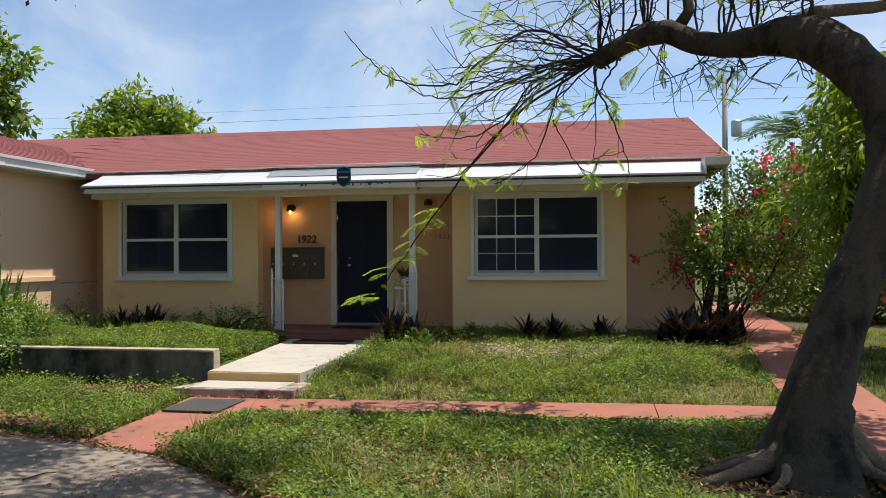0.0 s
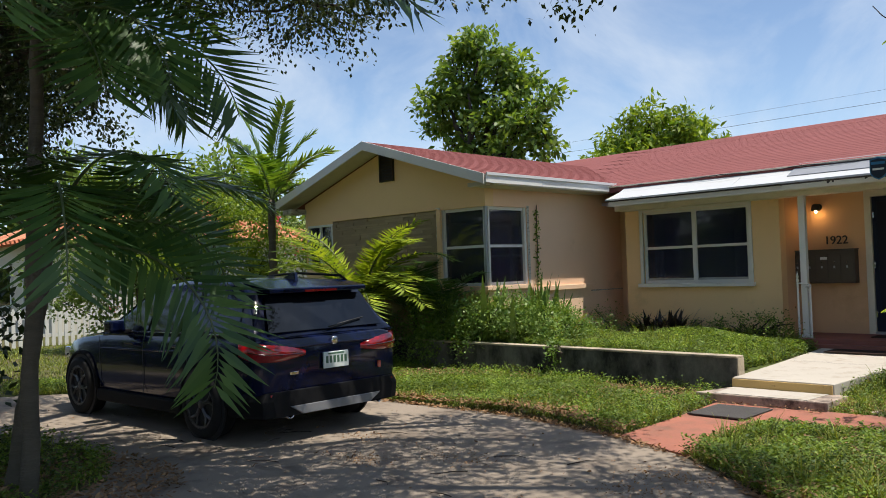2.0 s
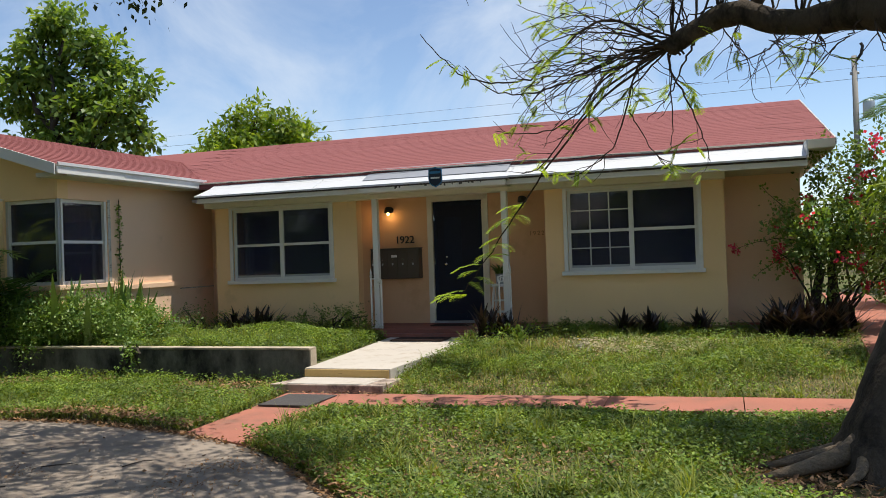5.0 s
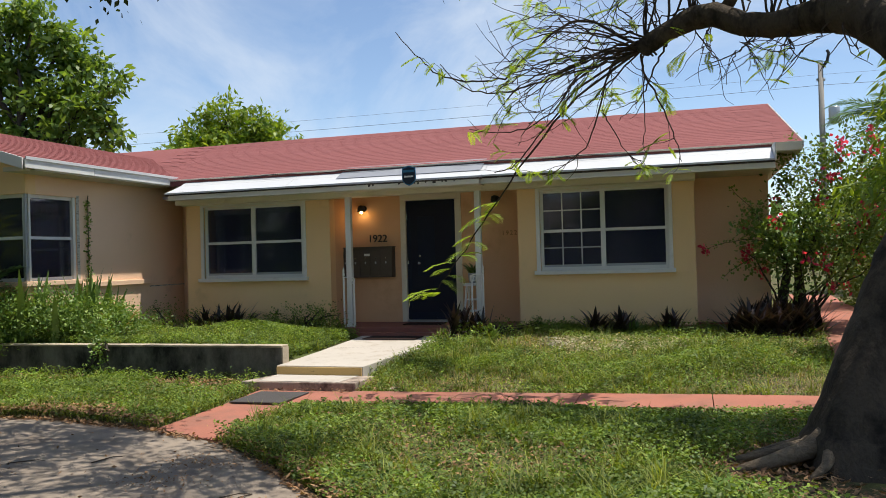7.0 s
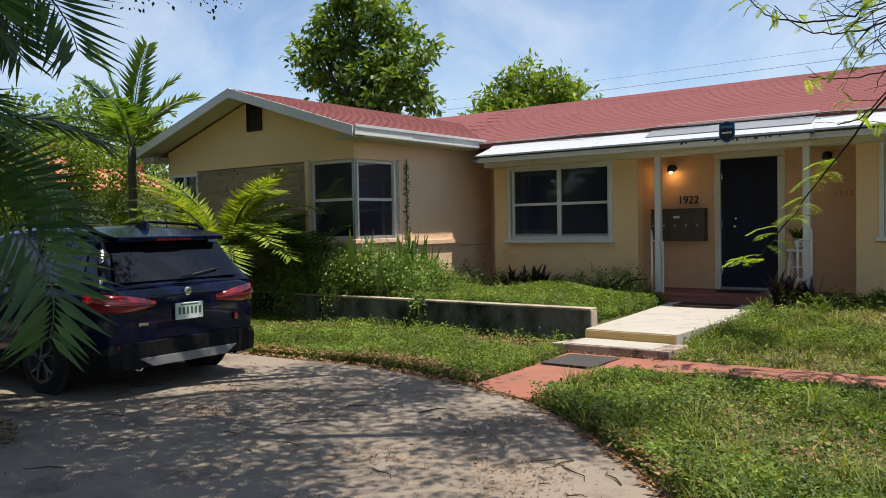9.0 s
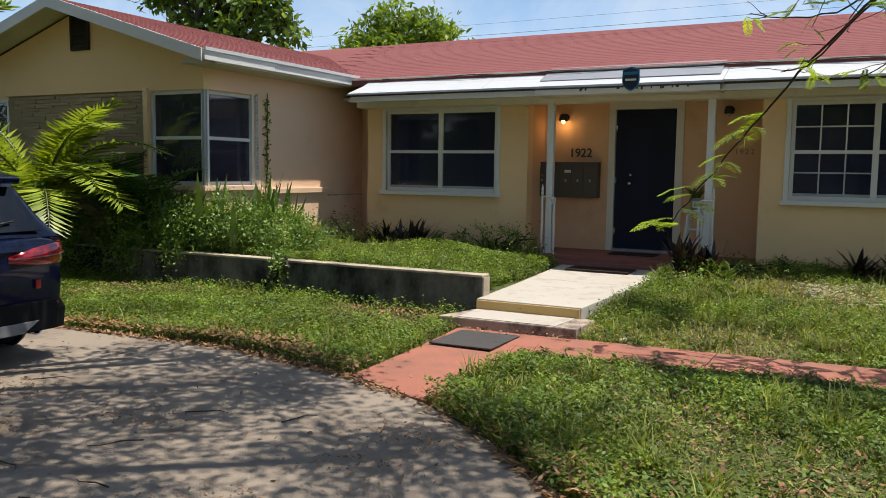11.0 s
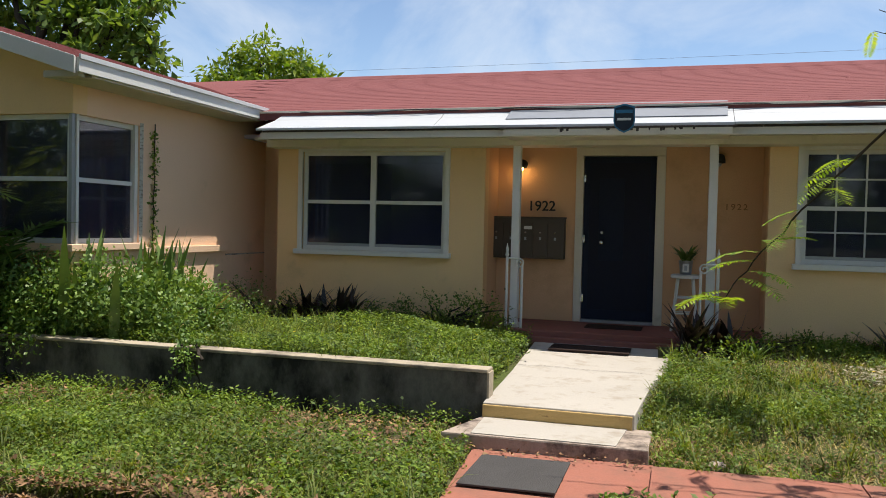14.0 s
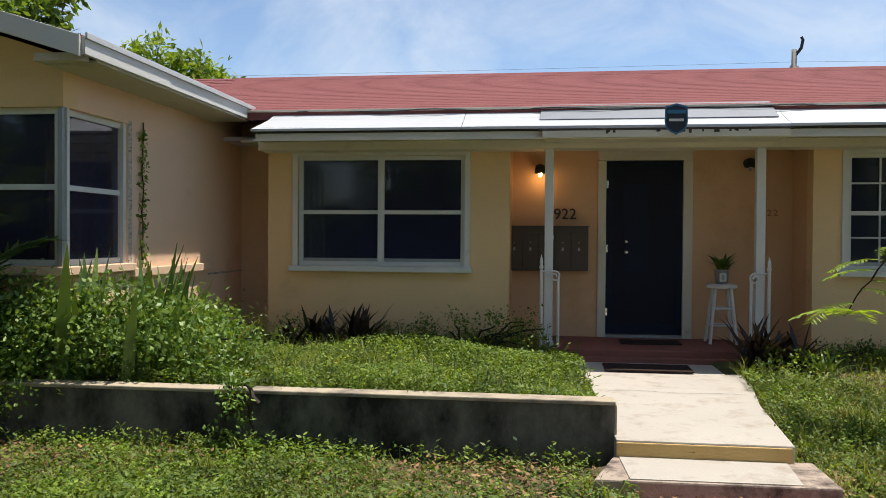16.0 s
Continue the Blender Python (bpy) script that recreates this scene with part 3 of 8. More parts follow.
# rooms behind the windows
structure("floor_inside", Shape().box(-8.9, 5.55, 14.72, 20.95, 0.30, 0.38).box(-8.9, -4.53, 11.08, 14.71, 0.30, 0.38), M_room, "plain indoor floor", "floor")
structure("ceiling_inside", Shape().box(-8.9, 5.55, 14.02, 21.0, 2.63, 2.68).box(-8.9, -4.53, 11.08, 14.02, 2.63, 2.68), M_room, "plain indoor ceiling", "ceiling")
wall_x("wall_room_back", 17.6, 17.7, -8.9, 5.5, 0.38, 2.62, [], M_room, "dim plain wall inside the rooms")
wall_y("wall_room_divider", -3.65, -3.55, 14.8, 17.6, 0.38, 2.62, [], M_room, "dim partition inside the house")
wall_y("wall_room_divider_right", 1.9, 2.0, 14.7, 17.6, 0.38, 2.62, [], M_room, "dim partition inside the house")

# porch floor and step
structure("porch_floor", Shape().box(-0.98, 2.15, 13.42, 14.5, 0.0, 0.40), M_porch, "red-brown painted porch slab", "porch", 0.012)
structure("porch_step", Shape().box(-0.55, 1.75, 13.30, 13.42, 0.0, 0.335), M_porch, "red-brown painted porch step", "step", 0.01)

# ---- roofs: decks, courses, fascia ----
SL = 0.2731
EY, EZ, RY, RZ = 13.62, 2.91, 18.6, 4.27
structure("roof_main", Shape().slab([(-9.5, EY, EZ), (6.15, EY, EZ), (6.15, RY, RZ), (-9.5, RY, RZ)], (0, 0, 0.10))
          .slab([(6.15, 23.6, EZ), (-9.5, 23.6, EZ), (-9.5, RY, RZ), (6.15, RY, RZ)], (0, 0, 0.10)), M_shingle, "low-pitched red shingle roof", "roof")
WX0, WXR, WX1, WY0 = -9.53, -6.71, -3.893, 10.42
WZ, WRZ = 2.955, 3.815
wingY = EY + (WRZ - EZ) / SL
structure("roof_wing", Shape()
          .slab([(WX1, WY0, WZ), (WX1, EY + 0.02, WZ), (WXR, wingY, WRZ), (WXR, WY0, WRZ)], (0, 0, 0.09))
          .slab([(WX0, EY + 0.02, WZ), (WX0, WY0, WZ), (WXR, WY0, WRZ), (WXR, wingY, WRZ)], (0, 0, 0.09)), M_shingle, "low-pitched red shingle roof over the gabled wing", "roof")
# wing fascia and rakes
wf = thing("wing_fascia", "white painted fascia and rake boards, weathered", "fascia", kind="structure", at=(WX1, WY0, 2.8))
def board(a, b, drop, thick):
    """A board hanging from the line a-b, drop down, thick towards the given way."""
    a, b, t = Vector(a), Vector(b), Vector(thick)
    dz = Vector((0, 0, -drop))
    return Shape().add([a, b, b + dz, a + dz, a + t, b + t, b + dz + t, a + dz + t],
                       [(0, 1, 2, 3), (7, 6, 5, 4), (0, 4, 5, 1), (3, 2, 6, 7), (0, 3, 7, 4), (1, 5, 6, 2)])
o = Vector((WX1, WY0, 2.8))
def rel(*p): return Vector(p) - o
part("rake_board", board(rel(WX1 + 0.0, WY0 - 0.002, WZ + 0.012), rel(WXR, WY0 - 0.002, WRZ + 0.012), 0.155, (0, -0.025, 0)), M_white, wf, "", 0.004)
part("rake_board", board(rel(WXR, WY0 - 0.002, WRZ + 0.012), rel(WX0, WY0 - 0.002, WZ + 0.012), 0.155, (0, -0.025, 0)), M_white, wf, "", 0.004)
part("eave_board", board(rel(WX1 + 0.002, WY0, WZ + 0.004), rel(WX1 + 0.002, 11.75, WZ + 0.004), 0.13, (0.03, 0, 0)), M_white, wf, "", 0.004)
part("eave_board", board(rel(WX1 + 0.002, 11.76, WZ + 0.004), rel(WX1 + 0.002, 13.84, WZ + 0.004), 0.13, (0.024, 0, 0)), M_white, wf, "", 0.004)
part("drip_edge", board(rel(WX1 + 0.03, WY0, WZ + 0.03), rel(WX1 + 0.03, 13.82, WZ + 0.03), 0.045, (0.02, 0, 0)), M_flash, wf, "white metal drip edge", 0.003)
part("outlooker", Shape().box(-0.40, -0.02, 0.05, 0.14, 0.0, 0.06), M_soffit, wf, "", 0.004)
part("outlooker", Shape().box(WX0 - WX1 + 0.15, WX0 - WX1 + 0.45, 0.10, 0.45, -0.06, 0.04), M_oldwood, wf, "dark rafter end", 0.004)
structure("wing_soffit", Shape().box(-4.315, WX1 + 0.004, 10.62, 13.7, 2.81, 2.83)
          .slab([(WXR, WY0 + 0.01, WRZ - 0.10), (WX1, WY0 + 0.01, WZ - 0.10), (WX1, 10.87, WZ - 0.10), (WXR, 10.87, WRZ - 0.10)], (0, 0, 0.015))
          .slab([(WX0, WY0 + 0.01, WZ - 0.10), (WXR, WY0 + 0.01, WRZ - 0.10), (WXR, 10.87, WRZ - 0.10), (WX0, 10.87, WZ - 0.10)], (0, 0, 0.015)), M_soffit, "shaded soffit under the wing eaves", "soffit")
# main eave: soffit, boxed fascia, sloping white apron
ea = thing("main_eave", "long boxed eave with bright white metal apron and cream fascia", "eave", kind="structure", at=(0, 13.2, 2.7))
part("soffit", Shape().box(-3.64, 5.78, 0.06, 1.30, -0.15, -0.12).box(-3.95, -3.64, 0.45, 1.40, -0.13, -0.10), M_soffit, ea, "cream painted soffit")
part("header_beam", Shape().box(-3.70, 4.75, 0.30, 0.598, -0.235, -0.12), M_trim, ea, "cream header beam over the windows", 0.006)
part("fascia", Shape().box(-3.62, 5.77, 0.0, 0.06, -0.162, -0.092), M_trim, ea, "cream fascia board", 0.004)
for a, b in ((-3.66, -1.45), (-1.445, 1.75), (1.755, 5.76)):
    sag = 0.010 * random.random()
    cut = 0.10 if a < -3 else 0.0
    part("apron_sheet", Shape().slab([(a, -0.03, -0.040 - sag), (b, -0.03, -0.038 - sag), (b, 0.30, 0.090), (a + cut * 0.7, 0.30, 0.088)], (0, 0, 0.010))
         .slab([(a + cut * 0.7, 0.30, 0.0885), (b, 0.30, 0.0905), (b, 0.44, 0.172), (a + cut, 0.44, 0.170)], (0, 0, 0.010))
         .box(a, b, -0.036, -0.026, -0.064 - sag, -0.038 - sag), M_flash, ea, "white metal apron sheet", 0.0)
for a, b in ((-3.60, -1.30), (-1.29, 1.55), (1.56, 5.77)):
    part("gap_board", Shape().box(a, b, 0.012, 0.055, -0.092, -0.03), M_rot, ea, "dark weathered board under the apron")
part("gutter_lip", Shape().box(-3.64, 5.77, -0.02, 0.0, -0.172, -0.150), M_trim, ea, "cream drip lip with dark streaks", 0.004)
# this sheet's shade is painted: darker grey-blue than the apron
part("raised_flashing", Shape().slab([(-0.66, 0.18, 0.052), (1.69, 0.18, 0.056), (1.70, 0.58, 0.268), (-0.64, 0.58, 0.262)], (0, 0, 0.008)), M_flash_shaded, ea, "raised flashing over the porch, its shade put into the grey-blue colour", 0.0)
wire = [(-3.3 + 7.6 * i / 30, 0.40 + 0.03 * math.sin(i * 0.9), 0.192 + 0.012 * math.sin(i * 1.3)) for i in range(31)]
part("cable", Shape().tube(wire, 0.007, 5), M_black, ea, "black cable lying along the eave")
part("apron_end", Shape().box(5.765, 5.785, -0.03, 0.42, -0.065, 0.17), M_white, ea, "white end board", 0.004)
structure("rake_right", board((6.155, EY - 0.02, EZ + 0.012), (6.155, RY, RZ + 0.012), 0.09, (0.02, 0, 0)), M_oldwood, "white rake board on the gable end", "trim", 0.004)
structure("rake_right_back", board((6.155, RY, RZ + 0.012), (6.155, 23.6, EZ + 0.012), 0.13, (0.025, 0, 0)), M_white, "white rake board on the gable end", "trim", 0.004)
structure("wall_gable_right", Shape().slab([(5.78, 14.2, 2.9), (5.78, 23.0, 2.9), (5.78, RY, 4.1), (5.78, RY - 0.01, 4.1)], (0.2, 0, 0)), M_wallp, "stucco gable end of the house", "wall")
structure("roof_edge", Shape().box(5.77, 6.16, EY - 0.02, EY + 0.005, 2.80, 2.915).box(-3.9, 5.77, EY - 0.015, EY + 0.01, 2.895, 2.918), M_trim, "cream roof edge board", "trim", 0.003)
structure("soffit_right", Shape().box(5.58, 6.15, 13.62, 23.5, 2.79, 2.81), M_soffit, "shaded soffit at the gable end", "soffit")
# porch beam with peeling underside
pb = thing("porch_beam", "peeling white porch beam with dark rot along its edge", "beam", kind="structure", at=(0.55, 13.16, 2.55))
part("beam_board", Shape().box(-1.18, 1.18, -0.045, 0.0, -0.022, 0.050), M_trim, pb, "peeling painted beam board", 0.004)
for k in range(14):
    x_ = -1.1 + 2.2 * random.random()
    part("drip_stain", Shape().box(x_ - 0.012, x_ + 0.004 + 0.012 * random.random(), -0.0475, -0.044, 0.05 - random.uniform(0.012, 0.035), 0.0505), M_rot, pb)
part("beam_soffit", Shape().box(-1.16, 1.16, 0.0, 0.55, -0.030, 0.0), M_trim, pb, "", 0.004)
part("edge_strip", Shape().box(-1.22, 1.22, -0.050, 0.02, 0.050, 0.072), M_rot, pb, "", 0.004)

# ---- windows, doors and fittings on the house ----
def sash_window(name, x0, x1, z0, z1, y, label, lattice):
    """Two sliding bays over two, white frame with trim; lattice: bars on the first bay."""
    w = thing(name, label, "window", kind="structure", at=((x0 + x1) / 2, y, z0))
    W, H = x1 - x0, z1 - z0
    a, b = -W / 2, W / 2
    f = Shape().box(a - 0.06, a, -0.025, 0.02, -0.05, H + 0.045).box(b, b + 0.06, -0.025, 0.02, -0.05, H + 0.045).box(a, b, -0.025, 0.02, H, H + 0.04)
    part("window_trim", f, M_white, w, "white outer trim", 0.004)
    part("window_sill", Shape().box(a - 0.09, b + 0.09, -0.075, 0.03, -0.06, 0.0), M_white, w, "white sill", 0.006)
    f = Shape().box(a, a + 0.045, 0.03, 0.10, 0.0, H).box(b - 0.045, b, 0.03, 0.10, 0.0, H).box(a + 0.045, b - 0.045, 0.03, 0.10, H - 0.045, H)
    f.box(a + 0.045, b - 0.045, 0.03, 0.10, 0.0, 0.05).box(-0.035, 0.035, 0.025, 0.10, 0.05, H - 0.045)
    part("window_frame", f, M_white, w, "white metal frame", 0.003)
    zm = H * 0.49
    for k, (c, d) in enumerate(((a + 0.045, -0.035), (0.035, b - 0.045))):
        part("meeting_rail", Shape().box(c, d, 0.035, 0.085, zm - 0.022, zm + 0.022), M_white, w, "", 0.003)
        part("bottom_rail", Shape().box(c, d, 0.04, 0.08, 0.05, 0.085), M_metalgrey, w, "grey bottom rail", 0.003)
        part("pane", Shape().box(c, d, 0.060, 0.064, zm + 0.022, H - 0.045), M_glass, w).visible_shadow = False
        part("pane", Shape().box(c, d, 0.056, 0.060, 0.085, zm - 0.022), M_glass, w).visible_shadow = False
        if lattice and k == 0:
            for u in (1 / 3, 2 / 3):
                x = c + (d - c) * u
                part("glazing_bar", Shape().box(x - 0.009, x + 0.009, 0.045, 0.058, zm + 0.022, H - 0.045), M_white, w)
                part("glazing_bar", Shape().box(x - 0.009, x + 0.009, 0.043, 0.055, 0.085, zm - 0.022), M_dimbar, w)
            zz = (zm + H) / 2
            part("glazing_bar", Shape().box(c, d, 0.044, 0.057, zz - 0.009, zz + 0.009), M_white, w)
            zz = (0.085 + zm) / 2
            part("glazing_bar", Shape().box(c, d, 0.042, 0.054, zz - 0.009, zz + 0.009), M_dimbar, w)
    return w


M_metalgrey = plain("grey_aluminium", (0.34, 0.35, 0.36), 0.45, 0.4)
M_dimbar = plain("grey_glazing_bar", (0.40, 0.40, 0.42), 0.5)
M_curtain = surface("rose_curtain", (0.42, 0.13, 0.15), 0.95, 3.0, 60, 0.15, 0.3, 0.004)
M_blind = surface("pale_curtain", (0.42, 0.45, 0.52), 0.95, 3.0, 60, 0.1, 0.3, 0.004)
sash_window("window_1", WL[0], WL[1], WL[2], WL[3], 13.80, "white-framed two-bay window with dark glass and a cream sill", False)
sash_window("window_2", WR[0], WR[1], WR[2], WR[3], 13.80, "white-framed window, one bay with glazing bars, dark glass", True)


def drape(name, x0, x1, y, z0, z1, folds, material, label, depth=0.035):
    k = folds * 6
    v, f = [], []
    for i in range(k + 1):
        u = i / k
        x = x0 + (x1 - x0) * u
        yy = y + depth * math.sin(u * folds * 2 * math.pi)
        v += [(x, yy, z0), (x, yy, z1), (x, yy + 0.006, z0), (x, yy + 0.006, z1)]
    for i in range(k):
        p = 4 * i
        f += [(p, p + 4, p + 5, p + 1), (p + 2, p + 3, p + 7, p + 6)]
    return tagged(part(name, Shape().add(v, f), material, None, "", 0, True), label, "curtain")


drape("curtain", WL[0] + 0.02, WL[0] + 0.22, 14.12, 0.9, 2.46, 3, M_blind, "pale grey curtain drawn aside behind the window")
structure("window_header_shade", Shape().box(WL[0] + 0.05, WL[1] - 0.05, 14.03, 14.06, 2.30, 2.44), M_blind, "rolled pale blind at the window head", "blind", 0.004)

# corner window of the wing
cw = thing("window_3", "white-framed corner window with dark glass in the wing", "window", kind="structure", at=(-4.315, 10.87, 1.285))
H = 1.25
for side in (0, 1):
    L = 0.995 if side == 0 else 1.0
    def cb(s, u0, u1, d0, d1, z0, z1):
        """u runs from the corner along the wall, d goes into the wall."""
        if side == 0:
            return s.box(-u1, -u0, d0, d1, z0, z1)
        return s.box(-d1, -d0, u0, u1, z0, z1)
    fr = cb(cb(cb(cb(Shape(), 0.06, 0.10, 0.05, 0.11, 0, H), L - 0.05, L, 0.02, 0.11, 0, H), 0.10, L - 0.05, 0.05, 0.11, H - 0.05, H), 0.10, L - 0.05, 0.05, 0.11, 0, 0.05)
    part("window_frame", fr, M_white, cw, "", 0.003)
    part("meeting_rail", cb(Shape(), 0.10, L - 0.05, 0.055, 0.10, H * 0.5 - 0.022, H * 0.5 + 0.022), M_white, cw, "", 0.003)
    part("pane", cb(Shape(), 0.10, L - 0.05, 0.075, 0.079, H * 0.5 + 0.022, H - 0.05), M_glass, cw).visible_shadow = False
    part("pane", cb(Shape(), 0.10, L - 0.05, 0.071, 0.075, 0.05, H * 0.5 - 0.022), M_glass, cw).visible_shadow = False
part("corner_post", Shape().box(-0.06, -0.02, 0.02, 0.06, 0, H), M_metalgrey, cw, "grey corner post", 0.004)
part("corner_post", Shape().box(-0.05, -0.005, 0.065, 0.10, 0, H), M_white, cw, "", 0.004)
part("window_trim", Shape().box(-1.075, -0.997, -0.03, 0.03, -0.02, H + 0.04), M_trim, cw, "", 0.004)
part("window_trim", Shape().box(-0.03, 0.004, 1.002, 1.06, -0.02, H + 0.03), M_oldwood, cw, "dark weathered trim", 0.004)
dr = drape("curtain", -0.30, 0.36, 0.0, 1.30, 2.46, 6, M_curtain, "rose curtain gathered in the corner window")
dr.matrix_world = pose(-4.66, 11.52, 0, 0, 0, 90)
# small window at the wing's left
sw = thing("window_4", "small dark window with white frame in the gabled wing", "window", kind="structure", at=(-8.62, 10.87, 1.75))
part("window_frame", Shape().box(-0.40, -0.36, -0.02, 0.08, 0, 0.75).box(0.36, 0.40, -0.02, 0.08, 0, 0.75).box(-0.36, 0.36, -0.02, 0.08, 0.71, 0.75).box(-0.36, 0.36, -0.02, 0.08, 0, 0.04).box(-0.02, 0.02, -0.015, 0.08, 0.04, 0.71), M_white, sw, "", 0.003)
part("pane", Shape().box(-0.36, -0.02, 0.03, 0.034, 0.04, 0.71), M_glass, sw).visible_shadow = False
part("pane", Shape().box(0.02, 0.36, 0.03, 0.034, 0.04, 0.71), M_glass, sw).visible_shadow = False

# gable vent
gv = thing("gable_vent", "dark louvred wooden gable vent", "vent", at=(-6.60, 10.87, 3.17))
part("vent_back", Shape().box(-0.15, 0.15, -0.012, -0.002, 0, 0.46), M_black, gv)
part("vent_frame", Shape().box(-0.18, -0.15, -0.05, 0.0, -0.03, 0.49).box(0.15, 0.18, -0.05, 0.0, -0.03, 0.49).box(-0.15, 0.15, -0.05, 0.0, 0.46, 0.49).box(-0.15, 0.15, -0.05, 0.0, -0.03, 0.0), M_bark2, gv, "dark brown vent frame", 0.003)
for k in range(8):
    z = 0.03 + k * 0.055
    part("slat", Shape().slab([(-0.15, -0.045, z - 0.012), (0.15, -0.045, z - 0.012), (0.15, -0.012, z + 0.028), (-0.15, -0.012, z + 0.028)], (0, 0.0, 0.007)), M_bark2, gv)

# front door with trim
dt = thing("door_frame_1", "cream painted front door frame", "door frame", kind="structure", at=(0.525, 14.5, 0.40))
part("jamb", Shape().box(-0.525, -0.43, -0.025, 0.06, 0, 2.028), M_trim, dt, "", 0.005)
part("jamb", Shape().box(0.43, 0.535, -0.025, 0.06, 0, 2.028), M_trim, dt, "", 0.005)
part("head", Shape().box(-0.525, 0.535, -0.025, 0.06, 2.03, 2.14), M_trim, dt, "", 0.005)
part("threshold", Shape().box(-0.43, 0.43, -0.06, 0.10, 0.0, 0.035), M_metalgrey, dt, "grey metal threshold", 0.004)
d = thing("door_1", "dark blue-black metal screen front door, closed", "door", kind="structure", at=(0.525, 14.52, 0.438))
part("door_leaf", Shape().box(-0.426, 0.426, 0.0, 0.035, 0.0, 1.985), M_screen, d, "", 0.004)
part("door_stile", Shape().box(-0.426, -0.36, -0.006, 0.0, 0.0, 1.985), M_navy, d, "", 0.002)
part("door_stile", Shape().box(0.36, 0.426, -0.006, 0.0, 0.0, 1.985), M_navy, d, "", 0.002)
part("door_rail", Shape().box(-0.36, 0.36, -0.006, 0.0, 1.91, 1.985).box(-0.36, 0.36, -0.006, 0.0, 0.0, 0.12), M_navy, d, "", 0.002)
part("inset_panel", Shape().box(-0.24, 0.06, -0.003, 0.0, 0.72, 1.72), M_navy, d, "dark blue inset panel", 0.003)
for z in (0.25, 0.98, 1.72):
    part("hinge", Shape().box(-0.436, -0.405, -0.014, 0.0, z - 0.045, z + 0.045), M_chrome, d, "bright steel hinge", 0.003)
part("door_knob", Shape().lathe([(0.006, 0), (0.012, 0.01), (0.012, 0.03), (0.027, 0.045), (0.027, 0.06), (0.015, 0.07)], pose(-0.20, -0.01, 0.94, 90, 0, 0), 14), M_chrome, d, "steel knob", 0, True)
part("deadbolt", Shape().lathe([(0.02, 0), (0.02, 0.012), (0.012, 0.018)], pose(-0.20, -0.01, 1.06, 90, 0, 0), 14), M_chrome, d, "steel deadbolt", 0, True)

# house numbers
def writing(name, text, size, m, material, label, depth=0.006):
    c = bpy.data.curves.new(name, "FONT")
    c.body, c.size, c.extrude, c.align_x, c.align_y = text, size, depth, "CENTER", "BOTTOM_BASELINE"
    c.offset = 0.0012 * size / 0.15
    tmp = bpy.data.objects.new(name, c)
    scene.collection.objects.link(tmp)
    dg = bpy.context.evaluated_depsgraph_get()
    me = bpy.data.meshes.new_from_object(tmp.evaluated_get(dg))
    bpy.data.objects.remove(tmp)
    me.materials.clear()
    me.materials.append(material)
    ob = new(name, me)
    ob.matrix_basis = m
    return ob


num = thing("house_number", "black metal house number 1922 on the orange wall", "house number", at=(-0.42, 14.484, 1.755))
for k, ch in enumerate("1922"):
    g = writing("digit", ch, 0.175, pose(-0.128 + 0.088 * k, 0, 0, 90, 0, 0), M_black, "")
    g.parent = num
M_ghost = surface("faded_number_paint", (0.30, 0.17, 0.07), 0.9, 1.0, 60, 0.1, 0.1)
num2 = thing("faded_number", "faded ghost of the number 1922 painted over", "house number", at=(1.86, 14.498, 1.80))
for k, ch in enumerate("1922"):
    g = writing("digit", ch, 0.10, pose(-0.10 + 0.068 * k, 0, 0, 90, 0, 0), M_ghost, "", 0.001)
    g.parent = num2

# mailboxes
mb = thing("mailbox_bank", "bronze metal bank of apartment mailboxes on the wall", "mailbox", at=(-0.58, 14.5, 1.16))
part("box_body", Shape().box(-0.47, 0.47, -0.17, -0.003, 0.0, 0.50), M_metalbox, mb, "", 0.008)
for k in range(5):
    x = -0.455 + k * 0.183
    dd = part("mailbox_door", Shape().box(x, x + 0.174, -0.182, -0.17, 0.03, 0.44), M_metalbox, mb, "", 0.004)
    part("number_plate", Shape().box(x + 0.075, x + 0.1, -0.186, -0.182, 0.23, 0.265), M_metalgrey, dd, "small pale number plate")
    part("lock", Shape().lathe([(0.010, 0), (0.010, 0.006), (0.006, 0.008)], pose(x + 0.088, -0.182, 0.32, 90, 0, 0), 10), M_chrome, dd)
part("hood", Shape().box(-0.48, 0.48, -0.19, -0.003, 0.50, 0.515), M_metalbox, mb, "", 0.004)
part("name_label", Shape().box(-0.02, 0.08, -0.1865, -0.182, 0.36, 0.40), M_white, mb, "small pale paper label")

# porch lamps
def porch_lamp(x, z, lit, label):
    t = thing("porch_lamp", label, "wall lamp", at=(x, 14.5, z))
    part("wall_plate", Shape().lathe([(0.055, 0.003), (0.055, 0.02), (0.035, 0.03)], pose(0, 0, 0, 90, 0, 0), 16), M_black, t, "", 0, True)
    part("arm", Shape().tube([(0, -0.02, 0), (0, -0.07, 0.02), (0, -0.11, 0.0)], 0.012, 8), M_black, t)
    part("shade", Shape().lathe([(0.02, 0.05), (0.05, 0.035), (0.062, -0.01), (0.065, -0.055), (0.06, -0.055), (0.055, -0.01), (0.03, 0.02)], pose(0, -0.12, 0), 18), M_black, t, "black metal shade", 0, True)
    part("bulb", Shape().lathe([(0.010, -0.02), (0.02, -0.05), (0.024, -0.07), (0.018, -0.088), (0.004, -0.095)], pose(0, -0.12, 0), 14), M_bulb if lit else M_bulb_off, t, "glowing warm bulb" if lit else "unlit bulb", 0, True)
    return t


